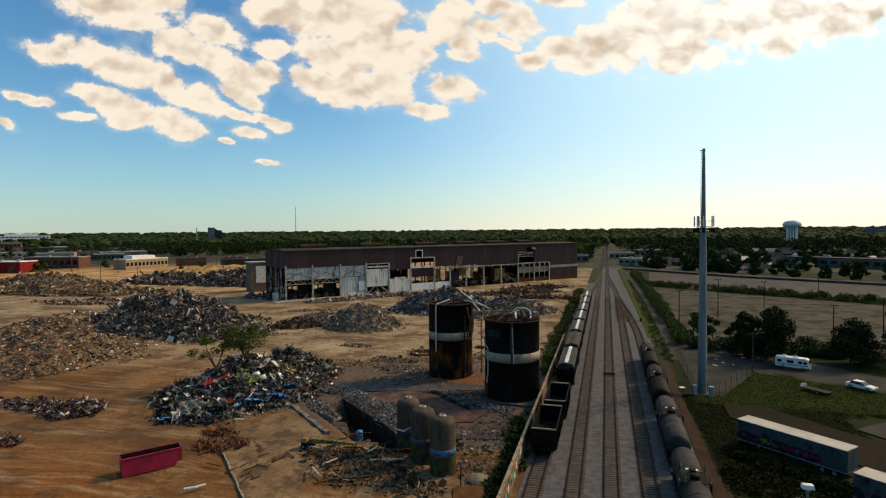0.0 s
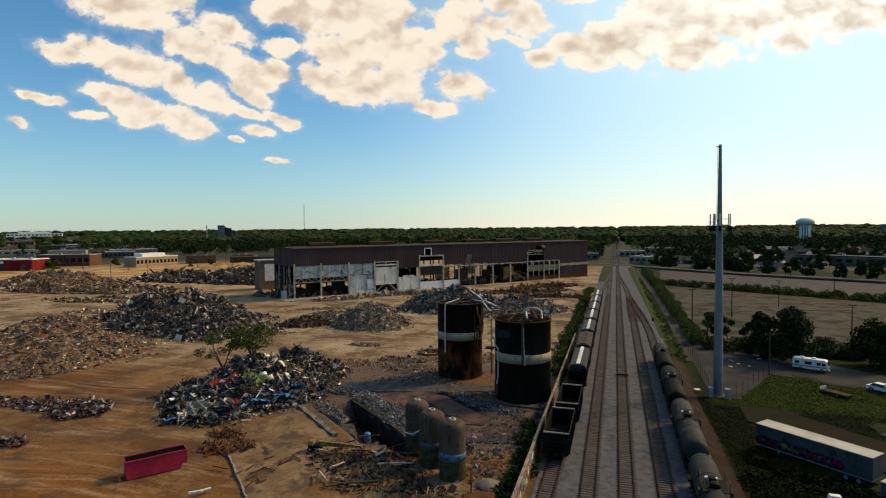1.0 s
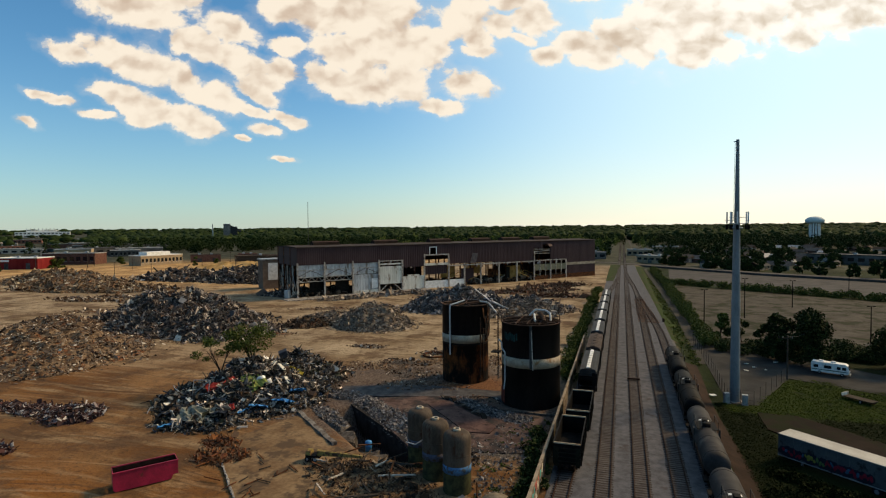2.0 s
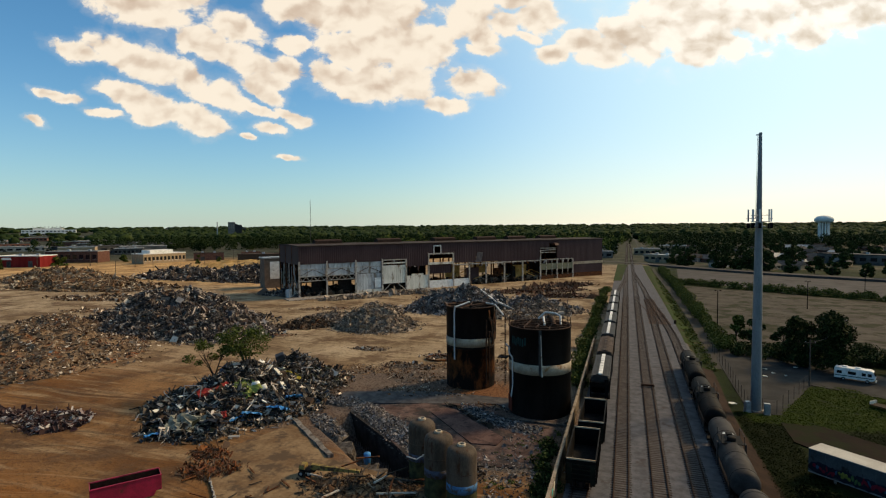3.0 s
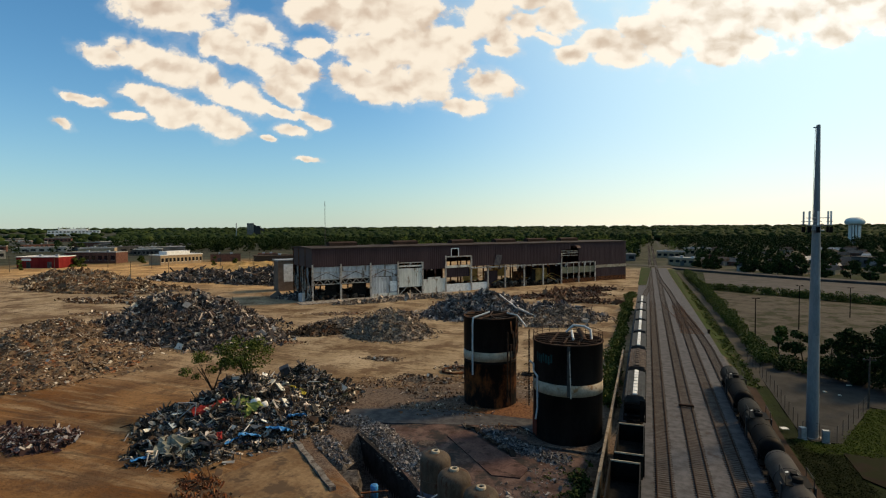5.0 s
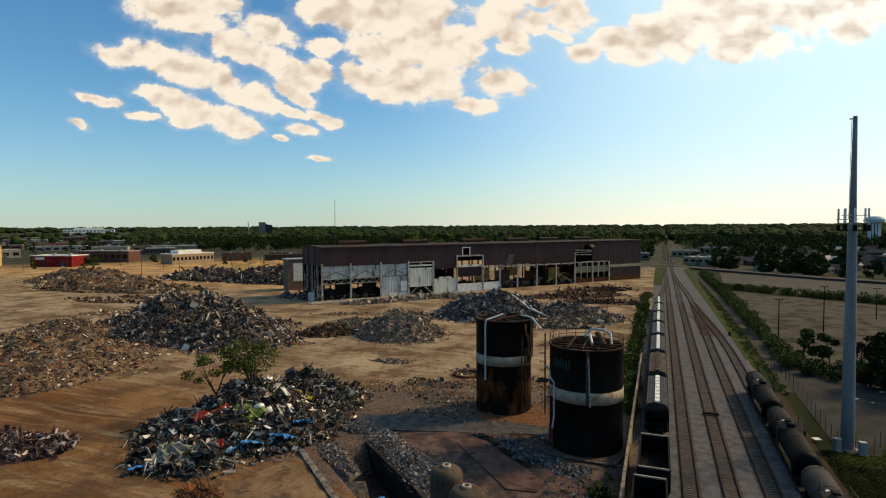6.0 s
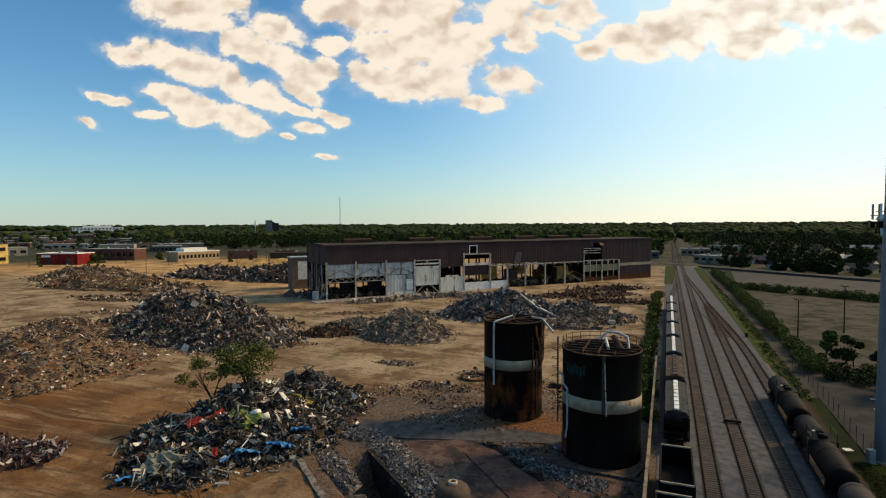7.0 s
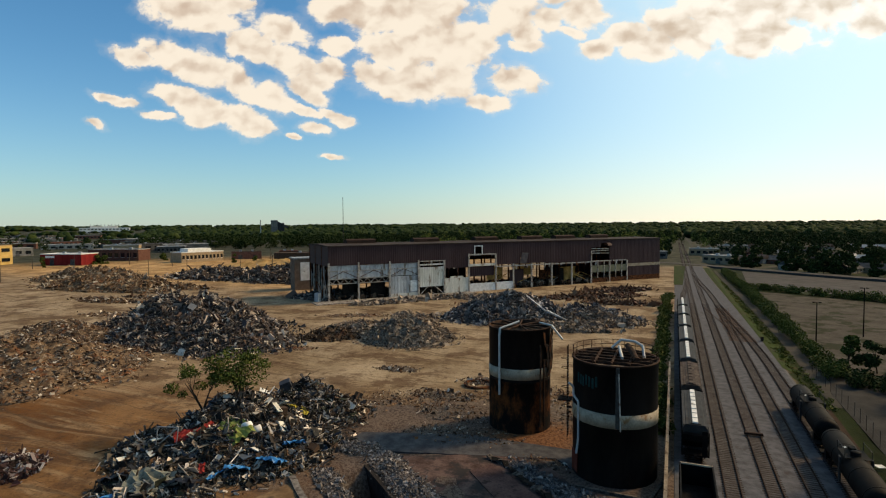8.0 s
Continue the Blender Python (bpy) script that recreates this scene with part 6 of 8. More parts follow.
def in_field(x, y):
    """The rough grass between mast pad, lane and bare strip, and the verge down to the trailers."""
    y += 1.6 * noise.noise((x * 0.5, y * 0.5, 7.0))
    if y > 104.5 and x < 23.2 + (y - 104.5) * 0.47 or x > 33 and y > 125.5 - (x - 33) * 0.62:
        return False
    if x > 22.4 and y < (101.6 if x < 28 else 101.6 - (x - 28) * 1.22) or x > 38.5 and y < 99 - abs(x - 44) * 0.2:
        return False
    return True


spots = [(x_, y_) for x_, y_ in zip(rnd.uniform(17, 58, 6400), rnd.uniform(70, 128, 6400)) if in_field(x_, y_)]
for pick, mat, count, label, seed in ((lambda x, y: y > 100.5 and x > 18.5, FIELD_GRASS, 110000, "rough green grass tufts in the field", 48), (lambda x, y: y <= 100.5 or x <= 18.5, DIMMED_WEEDS, 60000, "rough grass between the rails and the trailers, darkened for dim light", 51)):
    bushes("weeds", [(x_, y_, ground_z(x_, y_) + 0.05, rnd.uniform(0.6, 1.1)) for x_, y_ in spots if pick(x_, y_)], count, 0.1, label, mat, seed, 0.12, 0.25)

# ---- poles and lamps ----
WOOD_POLE = surface("pole_timber", rgb(0.0372, 0.0298, 0.0236), rgb(0.0806, 0.0651, 0.0527), 0.6, 0.9)


def lot_pole(at, h, arm):
    p = thing("light_pole", "slim dark lamp pole standing in the lot", "lamp pole", at, group="lot lamp poles")
    part("pole", Geo().tube((0, 0, -0.3), (0, 0, h), 0.16, 0.1, 8), CAR_BLACK, p)
    part("arm", Geo().tube((-arm, 0, h - 0.05), (arm, 0, h - 0.05), 0.06, 0.06, 6), CAR_BLACK, p)
    for s in (-1, 1):
        part("lamp_head", Geo().box((s * (arm + 0.25), 0, h), (0.6, 0.35, 0.2), None, 0, 0.8), CAR_BLACK, p)
    return p


for x, y, h in ((25.0, 178, 10.8), (39.0, 197.5, 12.5), (59.3, 226, 9.6), (60.0, 164, 9.2), (72.0, 167, 11.0), (88, 262, 10), (118, 232, 10)):
    lot_pole((x, y, -1), h, 0.35)


def utility_pole(at, h):
    p = thing("utility_pole", "weathered wooden utility pole with a cross-arm", "utility pole", at, group="wooden utility poles")
    part("pole", Geo().tube((0, 0, -0.4), (0, 0, h), 0.17, 0.11, 8), WOOD_POLE, p)
    part("cross_arm", Geo().block(-0.9, 0.9, -0.06, 0.06, h - 0.6, h - 0.45), WOOD_POLE, p)
    for x in (-0.75, 0.0, 0.75):
        part("insulator", Geo().tube((x, 0, h - 0.45), (x, 0, h - 0.25), 0.05, 0.04, 6), GREY_METAL, p)
    return p


utility_pole((32.2, 123.4, -1), 8.4), utility_pole((43.6, 144.3, -1), 9.4)
sag = [Vector((32.2 + 11.4 * k / 12, 123.4 + 20.9 * k / 12, 7.2 + 0.9 * k / 12 - 1.5 * math.sin(math.pi * k / 12))) for k in range(13)]
solid("overhead_cable", Geo().line(sag, 0.035, 5), CAR_GREY, "sagging overhead cable between two poles", "cable")

flood = thing("flood_lamp", "white box-shaped lamp head on a slim post", "lamp", (20.7, 54.4, -1))
part("post", Geo().tube((0, 0, -0.3), (0, 0, 6.6), 0.12, 0.1, 10), GREY_METAL, flood)
part("lamp_head", Geo().box((0, 0, 6.9), (0.95, 0.6, 0.34), None, 0, 0.85), WHITE, flood, "white lamp head")
part("bracket", Geo().box((0, 0, 6.62), (0.4, 0.3, 0.2)), GREY_METAL, flood)

# ---- mast compound ----
comp = thing("chain_fence", "grey chain-link fence round the mast compound", "fence", (0, 0, -1))
corners = [(19.6, 154.0), (19.9, 128.0), (19.2, 106.0), (23.0, 105.2), (32.0, 123.2)]
for (x0, y0), (x1, y1) in zip(corners, corners[1:]):
    n = max(2, int(math.hypot(x1 - x0, y1 - y0) / 3))
    for k in range(n):
        x, y = x0 + (x1 - x0) * k / n, y0 + (y1 - y0) * k / n
        part("fence_post", Geo().tube((x, y, -0.2), (x, y, 2.3), 0.04, 0.04, 6), CAR_GREY, comp)
    for z in (0.15, 0.7, 1.25, 1.8, 2.25):
        part("fence_wire", Geo().tube((x0, y0, z), (x1, y1, z), 0.014, 0.014, 4), CAR_GREY, comp)
cab = thing("equipment_cabinet", "pale equipment cabinet at the foot of the mast", "cabinet", (21.6, 104.8, -1))
part("body", Geo().block(-0.4, 0.4, -0.3, 0.3, 0.1, 1.7), GREY_METAL, cab), part("door", Geo().block(-0.34, 0.34, -0.35, -0.3, 0.25, 1.6), GREY_METAL, cab), part("plinth", Geo().block(-0.5, 0.5, -0.4, 0.4, -0.2, 0.1), CONCRETE, cab)
copy_thing(cab, pose(19.0, 105.2, -1, 0, 0, 20))

# ---- vehicles ----
GLASS = surface("dark_glass", rgb(0.00744, 0.00868, 0.00992), rgb(0.0124, 0.0143, 0.0161), 1.0, 0.12, bump=0.0)
RUBBER = surface("tyre_rubber", rgb(0.00744, 0.00744, 0.00744), rgb(0.0155, 0.0155, 0.0155), 0.3, 0.85)
# White trailer: shade put into the side colour, sun into the roof's
TRAILER_SHADED_SIDE = surface("trailer_shaded_side", rgb(0.05, 0.055, 0.0575), rgb(0.084, 0.091, 0.0935), 2.5, 0.6, 0.1, bump=0.1, spot=rgb(0.0225, 0.0209, 0.019), spot_size=1.8, spot_share=0.3)
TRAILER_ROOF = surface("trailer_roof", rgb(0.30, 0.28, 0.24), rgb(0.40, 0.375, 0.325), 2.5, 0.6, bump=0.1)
SPRAYS = [surface("graffiti_" + n, rgb(*c), rgb(*[v * 1.6 for v in c]), 0.4, 0.7) for n, c in (("red", (0.12, 0.009, 0.018)), ("yellow", (0.13, 0.13, 0.025)), ("black", (0.012, 0.012, 0.018)), ("blue", (0.03, 0.065, 0.11)), ("green", (0.055, 0.09, 0.03)))]


def wheel(parent, x, y, r=0.5, w=0.25):
    p = part("wheel", Geo().tube((x, y - w / 2, r), (x, y + w / 2, r), r, r, 16), RUBBER, parent)
    part("rim", Geo().tube((x, y - w / 2 - 0.01, r), (x, y + w / 2 + 0.01, r), r * 0.5, r * 0.5, 12), GREY_METAL, p)


def box_trailer(at, rz, length, marks, seed):
    t = thing("box_trailer", "parked white box trailer with spray-painted side", "trailer", at, rz, group="parked box trailers")
    w, z0, z1, half = 1.32, 1.0, 3.55, length / 2
    part("body", Geo().block(-half, half, -w, w, z0, z1), TRAILER_SHADED_SIDE, t)
    part("roof", Geo().block(-half - 0.03, half + 0.03, -w - 0.03, w + 0.03, z1, z1 + 0.07), TRAILER_ROOF, t, "pale roof with its sunlit tone in the colour")
    for k in range(int(length / 1.2)):
        x = -half + 0.6 + k * 1.2
        part("side_post", Geo().block(x - 0.03, x + 0.03, -w - 0.03, -w, z0, z1), TRAILER_SHADED_SIDE, t)
    part("bottom_rail", Geo().block(-half, half, -w - 0.05, w + 0.05, z0 - 0.12, z0), GREY_METAL, t)
    for s in (-0.65, 0.65):
        part("rear_door", Geo().block(half, half + 0.05, s - 0.62, s + 0.62, z0 + 0.05, z1 - 0.05), TRAILER_SHADED_SIDE, t)
        part("landing_leg", Geo().block(-half + 2.4, -half + 2.6, s - 0.1, s + 0.1, 0, z0), GREY_METAL, t)
        for x in (half - 1.3, half - 2.6):
            wheel(t, x, s * 1.6, 0.5, 0.5)
    rr = random.Random(seed)
    for k in range(marks * 2):
        # swollen letter-like blots, dark ones behind bright ones
        u = k / (marks * 2)
        back = k % 2 == 0
        mat = SPRAYS[2] if back else rr.choice([SPRAYS[1], SPRAYS[4], SPRAYS[4]] if 0.25 < u < 0.5 else [SPRAYS[0], SPRAYS[0], SPRAYS[3]])
        w_, h_ = (0.55, rr.uniform(0.5, 0.75)) if back else (rr.uniform(0.1, 0.24), rr.uniform(0.22, 0.5))
        x, z, y = -half + 0.5 + (length - 3.4) * u, 1.65 + (0 if back else rr.uniform(-0.2, 0.25)), -w - 0.04 - (0.0004 * k if back else 0.03 + 0.0004 * k)
        tilt = rr.uniform(-0.7, 0.7)
        ring = [(w_ * math.cos(q) * rr.uniform(0.75, 1.1), h_ * math.sin(q) * rr.uniform(0.75, 1.1)) for q in [2 * math.pi * j / 9 for j in range(9)]]
        ring = [(x + c * math.cos(tilt) - d * math.sin(tilt), z + c * math.sin(tilt) + d * math.cos(tilt)) for c, d in ring]
        part("paint_mark", Geo().loft([[Vector((c, y, d)) for c, d in ring], [Vector((c, y + 0.012, d)) for c, d in ring]]), mat, t, "spray-painted mark")
    return t


box_trailer((26.8, 79.4, -1.25), -42.5, 13.0, 30, 1)
box_trailer((34.7, 64.3, -1.25), -42.5, 13.0, 6, 2)


def motorhome(at, rz):
    v = thing("motorhome", "white motorhome with dark windows and a green stripe", "motorhome", at, rz)
    profile = [(-4.0, 0.55), (3.3, 0.55), (3.9, 0.9), (4.0, 1.6), (3.55, 2.75), (3.1, 3.0), (-3.9, 3.0), (-4.05, 2.6)]
    part("body", Geo().loft([[Vector((x, y, z)) for x, z in profile] for y in (1.2, -1.2)]), WHITE, v)
    for y in (-1.22, 1.22):
        part("stripe", Geo().block(-3.9, 3.7, min(y, y * 0.985), max(y, y * 0.985), 1.05, 1.25), surface("stripe", rgb(0.031, 0.0744, 0.062), rgb(0.0434, 0.0992, 0.0868), 1, 0.6), v, "dark green stripe")
        for x0, x1 in ((-3.5, -2.5), (-1.3, 0.3), (1.4, 2.2), (2.5, 3.3)):
            part("window", Geo().block(x0, x1, min(y, y * 0.98), max(y, y * 0.98), 1.6, 2.3), GLASS, v)
        for x in (-2.2, 2.5):
            wheel(v, x, y * 0.9, 0.42, 0.25)
    part("windscreen", Geo().loft([[Vector((x, y, z)) for x, z in ((3.98, 1.7), (4.04, 1.72), (3.66, 2.62), (3.6, 2.6))] for y in (1.05, -1.05)]), GLASS, v)
    for x in (-2.0, 0.6):
        part("roof_unit", Geo().box((x, 0, 3.17), (1.1, 0.8, 0.34), None, 0, 0.85), WHITE, v)
    part("bumper", Geo().block(3.9, 4.15, -1.1, 1.1, 0.4, 0.65), GREY_METAL, v)
    return v


motorhome((41.1, 129.6, -0.9), -24).scale = (0.76, 0.76, 0.78)


def car(at, rz, paint, label):
    c = thing("car", label, "car", at, rz, group="parked cars")
    part("body", Geo().loft([[Vector((x, y, z)) for x, z in ((-2.2, 0.35), (2.15, 0.35), (2.25, 0.6), (2.1, 0.8), (1.0, 0.92), (-1.6, 0.95), (-2.2, 0.9))] for y in (0.88, -0.88)]), paint, c)
    part("cabin", Geo().loft([[Vector((x, s * (0.82 - (z - 0.9) * 0.25), z)) for x, z in ((-1.7, 0.93), (1.0, 0.9), (0.3, 1.4), (-1.2, 1.42))] for s in (1, -1)]), GLASS, c)
    part("roof", Geo().block(-1.15, 0.28, -0.68, 0.68, 1.4, 1.45), paint, c)
    for x in (-1.4, 1.4):
        for y in (-0.82, 0.82):
            wheel(c, x, y, 0.33, 0.2)
    for y in (-0.6, 0.6):
        part("headlight", Geo().block(2.15, 2.24, y - 0.18, y + 0.18, 0.6, 0.74), WHITE, c)
    return c


car((47.9, 115.8, -0.9), -48, WHITE, "white car parked on the lane")
car((53.4, 113.5, -0.9), -30, CAR_BLACK, "dark car parked on the lane")
car((58.0, 117.5, -0.9), 50, surface("brown_car", rgb(0.0744, 0.0434, 0.031), rgb(0.124, 0.0744, 0.0558), 1, 0.4), "brown car parked by the trees")

flat = thing("flatbed_trailer", "derelict low flatbed trailer lying in the grass", "trailer", (39.6, 111.6, -1), -48)
flat.scale = (0.78, 0.8, 0.9)
part("deck", Geo().block(-2.9, 2.9, -1.1, 1.1, 0.6, 0.75), BARK, flat), part("frame", Geo().block(-3.4, 2.9, -0.4, 0.4, 0.4, 0.6), RUST, flat), part("headboard", Geo().block(-2.9, -2.75, -1.1, 1.1, 0.75, 1.3), CREAM_PANEL, flat)
wheel(flat, 0.8, -1.05, 0.35), wheel(flat, 0.8, 1.05, 0.35)
solid("white_sheet", Geo().box((0, 0, 0), (1.1, 0.7, 0.06), pose(0, 0, 0.25, 6, 4, 30)), WHITE, "white sheet lying beside the dirt track", "sheet", at=(17.3, 107.6, -0.75))
for k, (x, y) in enumerate(((26.2, 128), (28.3, 131), (30.0, 129.5), (27.4, 134), (33.5, 137), (24, 67.4))):
    solid("litter", Geo().box((0, 0, 0), (0.8, 0.4, 0.14), pose(0, 0, 0, 5, 8, 40 * k)), CREAM_PANEL, "pale litter lying on the gravel", "litter", at=(x, y, -0.8))

# ---- yard things ----
RED = surface("red_skip_paint", rgb(0.17, 0.006, 0.022), rgb(0.33, 0.012, 0.045), 1.5, 0.5, bump=0.1, spot=rgb(0.0992, 0.0186, 0.0155), spot_size=1.0, spot_share=0.2)


# Rust taken near black; the added lining carries the shade inside
SKIP_INNER_SHADE = surface("skip_inner_shade", rgb(0.009, 0.005, 0.005), rgb(0.026, 0.014, 0.011), 0.8, 0.9, bump=0.3)


def skip(at, rz):
    s = thing("roll_off_skip", "bright red open-top steel skip container, rusty inside and darkened for shade", "skip", at, rz)
    half, w, h = 3.2, 0.98, 2.05
    outline = [(-half + 0.22, 0.05), (half - 0.75, 0.05), (half - 0.55, 0.5), (half - 0.06, 0.62), (half, h), (-half, h), (-half + 0.02, 0.3)]
    for k in (-1, 1):
        y = k * w
        part("side", Geo().loft([[Vector((x, y, z)) for x, z in outline], [Vector((x, y - k * 0.06, z)) for x, z in outline]][::-k]), RED, s)
        part("rim", Geo().block(-half - 0.03, half + 0.03, y - 0.07, y + 0.07, h, h + 0.1), RED, s)
        part("lining", Geo().block(-half + 0.1, half - 0.1, min(y - k * 0.07, y - k * 0.1), max(y - k * 0.07, y - k * 0.1), 0.5, h - 0.01), SKIP_INNER_SHADE, s, "rusty inner face darkened for the shade inside")
        x = k * half
        part("end", Geo().block(min(x, x - k * 0.06), max(x, x - k * 0.06), -w + 0.062, w - 0.062, 0.5, h + 0.05), RED, s)
        part("lining", Geo().block(min(x - k * 0.07, x - k * 0.1), max(x - k * 0.07, x - k * 0.1), -w + 0.11, w - 0.11, 0.5, h - 0.01), SKIP_INNER_SHADE, s, "rusty inner face darkened for the shade inside")
        part("skid", Geo().block(-half + 0.3, half - 0.9, k * 0.5 - 0.08, k * 0.5 + 0.08, -0.05, 0.05), CAR_BLACK, s)
    part("floor", Geo().block(-half + 0.23, half - 0.75, -w + 0.11, w - 0.11, 0.06, 0.5), SKIP_INNER_SHADE, s)
    return s


skip((-47.9, 53.2, 0.05), 52.5)

# low wall and slab edges at the pit
WALL_OLD = surface("old_concrete", rgb(0.0992, 0.0868, 0.0775), rgb(0.198, 0.18, 0.161), 1.0, 0.95, bump=0.5, spot=rgb(0.062, 0.0496, 0.0434), spot_size=0.9)
g = Geo()
for k in range(10):
    p, q = PIT_A + PIT_WAY * (k * 1.5), PIT_A + PIT_WAY * (k * 1.5 + 1.52)
    w = PIT_SIDE * 0.35
    h0, h1 = 0.35 + 0.12 * math.sin(k * 2.1), 0.35 + 0.12 * math.sin(k * 2.1 + 2.1)
    g.loft([[Vector((*(p - w), -1.5)), Vector((*(p + w), -1.5)), Vector((*(p + w), h0)), Vector((*(p - w), h0))], [Vector((*(q - w), -1.5)), Vector((*(q + w), -1.5)), Vector((*(q + w), h1)), Vector((*(q - w), h1))]])
solid("pit_wall", g, WALL_OLD, "broken concrete wall along the edge of the pit", "wall")
far_edge = [PIT_A + PIT_SIDE * 8.45 + PIT_WAY * d for d in (0.5, 21.5)]
g = Geo().loft([[Vector((*(v - PIT_SIDE * 0.2), -4.6)), Vector((*(v + PIT_SIDE * 0.35), -4.6)), Vector((*(v + PIT_SIDE * 0.35), 0.02)), Vector((*(v - PIT_SIDE * 0.2), 0.02))] for v in far_edge])
# wall colour set near black to give the shade down in the pit
solid("pit_wall", g, surface("shaded_concrete", rgb(0.014, 0.012, 0.011), rgb(0.036, 0.031, 0.028), 1.2, 0.9, bump=0.4), "tall concrete retaining wall of the pit, coloured dark for shade", "wall")
SLAB_RED = surface("red_stained_slab", rgb(0.04, 0.024, 0.02), rgb(0.115, 0.077, 0.066), 2.0, 0.95, bump=0.3, grain=9, spot=rgb(0.03, 0.026, 0.025), spot_size=2.6, spot_share=0.42, space="World")
sheet("stained_slab", [(-38.5, 86.5), (-22.5, 70), (-8.5, 73), (-7.5, 86), (-15, 88.0), (-21, 95)], 0.12, 0.4, SLAB_RED, "red-stained broken concrete floor slab", "slab")
sheet("yard_slab", [(-47.8, 64.2), (-32.2, 49.4), (-31.2, 50.0), (-30, 40), (-7, 40), (-7, 57), (-22, 66), (-33, 68.2), (-43.6, 77.2)], 0.12, 0.6, surface("sandy_slab", rgb(0.105, 0.062, 0.032), rgb(0.20, 0.135, 0.075), 4.0, 0.95, bump=0.3, grain=9, spot=rgb(0.0744, 0.0496, 0.031), spot_size=3, space="World"), "sand-covered concrete slab with a broken edge", "slab")
g = Geo()
rr = random.Random(9)
for k in range(26):
    x, y = -44.6 + 12.3 * k / 26, 61.2 - 11.7 * k / 26
    g.box((0, 0, 0), (rr.uniform(0.5, 0.9), rr.uniform(0.12, 0.3), 0.22), pose(x + rr.uniform(-0.08, 0.08), y, 0.06 + rr.uniform(0, 0.05), rr.uniform(-4, 4), rr.uniform(-4, 4), -43.5 + rr.uniform(-9, 9)))
solid("slab_edge", g, CONCRETE, "pale broken concrete edge of the slab", "slab", kind="structure")
sheet("gravel_strip", [(-44, 88.5), (-40, 88.0), (-18, 94.2), (-15.8, 92.2), (-16, 97.5), (-30, 97.5), (-44, 93.0)], 0.14, 0.3, surface("blue_gravel", rgb(0.0341, 0.0341, 0.0372), rgb(0.0775, 0.0744, 0.0756), 1.4, 0.95, bump=0.6, grain=12, space="World"), "dark grey gravel strip beside the tanks", "gravel")

# loose debris
CHUNK = surface("chunk_concrete", rgb(0.05, 0.042, 0.036), rgb(0.11, 0.095, 0.082), 0.7, 0.95, bump=0.7, spot=rgb(0.03, 0.024, 0.02), spot_size=0.6, space="World")
SCRAP_RUBBLE = scrap("crushed_rubble", (0.075, 0.064, 0.058), (0.13, 0.113, 0.103), (0.04, 0.033, 0.03), (0.20, 0.178, 0.165), (0.09, 0.07, 0.06), (0.28, 0.255, 0.24), metal=0.0, rough=0.95)
heap("debris", [(-27, 62, 6, 4, 0, 0.35), (-21, 59.5, 6, 3.5, 0, 0.3), (-24, 56.5, 5, 2.6, 0, 0.2), (-16.5, 69, 3, 2.4, 0, 0.3), (-17, 57, 5, 3, 0, 0.25), (-22, 63, 3, 3, 0, 0.5)], SCRAP_RUIN, 3000, 0.24, "tangle of broken concrete, timber and bent metal", 0.6, mound=SOIL_BED, seed=21, step=0.6)
heap("debris", [(-35.7, 85.4, 4.5, 2.2, -40, 0.7), (-31.1, 81.5, 4.5, 2.4, -40, 0.6), (-26.5, 77.7, 4.5, 2.6, -40, 0.6), (-22.2, 74.0, 4, 2.6, -40, 0.6), (-41.5, 88.5, 3.5, 2, 0, 0.5)], SCRAP_RUBBLE, 9000, 0.13, "crushed grey rubble along the pit edge", 0.05, seed=22, step=0.6, tilt=0.3)
heap("debris", [(-44.4, 61.3, 3.6, 2.4, 20, 0.5), (-47.5, 65, 2.6, 1.8, 0, 0.4)], scrap("rusty_wire", (0.12, 0.036, 0.0135), (0.0525, 0.024, 0.0135), (0.18, 0.06, 0.0135), (0.0375, 0.027, 0.018), (0.15, 0.096, 0.0585), metal=0.0), 2600, 0.25, "heap of rusty wire and splintered timber", 0.85, seed=23, step=0.5)
heap("debris", [(-40.5, 79.6, 3.5, 1.5, -40, 0.3), (-37.2, 77.0, 3.0, 1.2, -40, 0.2)], SCRAP_RUBBLE, 1500, 0.14, "rubble spread between pit and wall", 0.1, seed=24, step=0.5)
heap("debris", [(-31, 97, 9, 4, 10, 0.2), (-34.5, 105, 8, 4, 0, 0.25), (-17, 108, 6, 6, 0, 0.2), (-20, 92.5, 4, 2, 0, 0.3)], SCRAP_EARTH, 2600, 0.14, "scattered brown rubble beside the tanks", 0.15, seed=25, step=0.7)
heap("debris", [(-21.1, 90.2, 2.6, 1.7, -38, 0.4), (-18.1, 87.9, 3.0, 1.7, -38, 0.4), (-15.5, 86.2, 3.0, 1.7, -38, 0.4), (-12.9, 85.0, 3.0, 1.7, -38, 0.4), (-11.3, 85.0, 2.2, 1.7, -38, 0.4)], scrap("blue_grey_rubble", (0.05, 0.05, 0.054), (0.09, 0.09, 0.095), (0.03, 0.029, 0.03), (0.2, 0.2, 0.205), (0.13, 0.125, 0.125), metal=0.0), 4200, 0.14, "blue-grey rubble at the foot of the tank", 0.1, seed=26, step=0.5)
sheet("slab_panel", [(-17.6, 77.6), (-14.4, 78.0), (-14.0, 80.7), (-24.6, 89.9), (-26.4, 87.1)], 0.24, 0.3, surface("mauve_slab", rgb(0.05, 0.029, 0.026), rgb(0.10, 0.062, 0.054), 2.2, 0.95, bump=0.3, grain=8, spot=rgb(0.03, 0.02, 0.018), spot_size=1.6, spot_share=0.3, space="World"), "smooth red-brown concrete slab panel with broken edges", "slab")
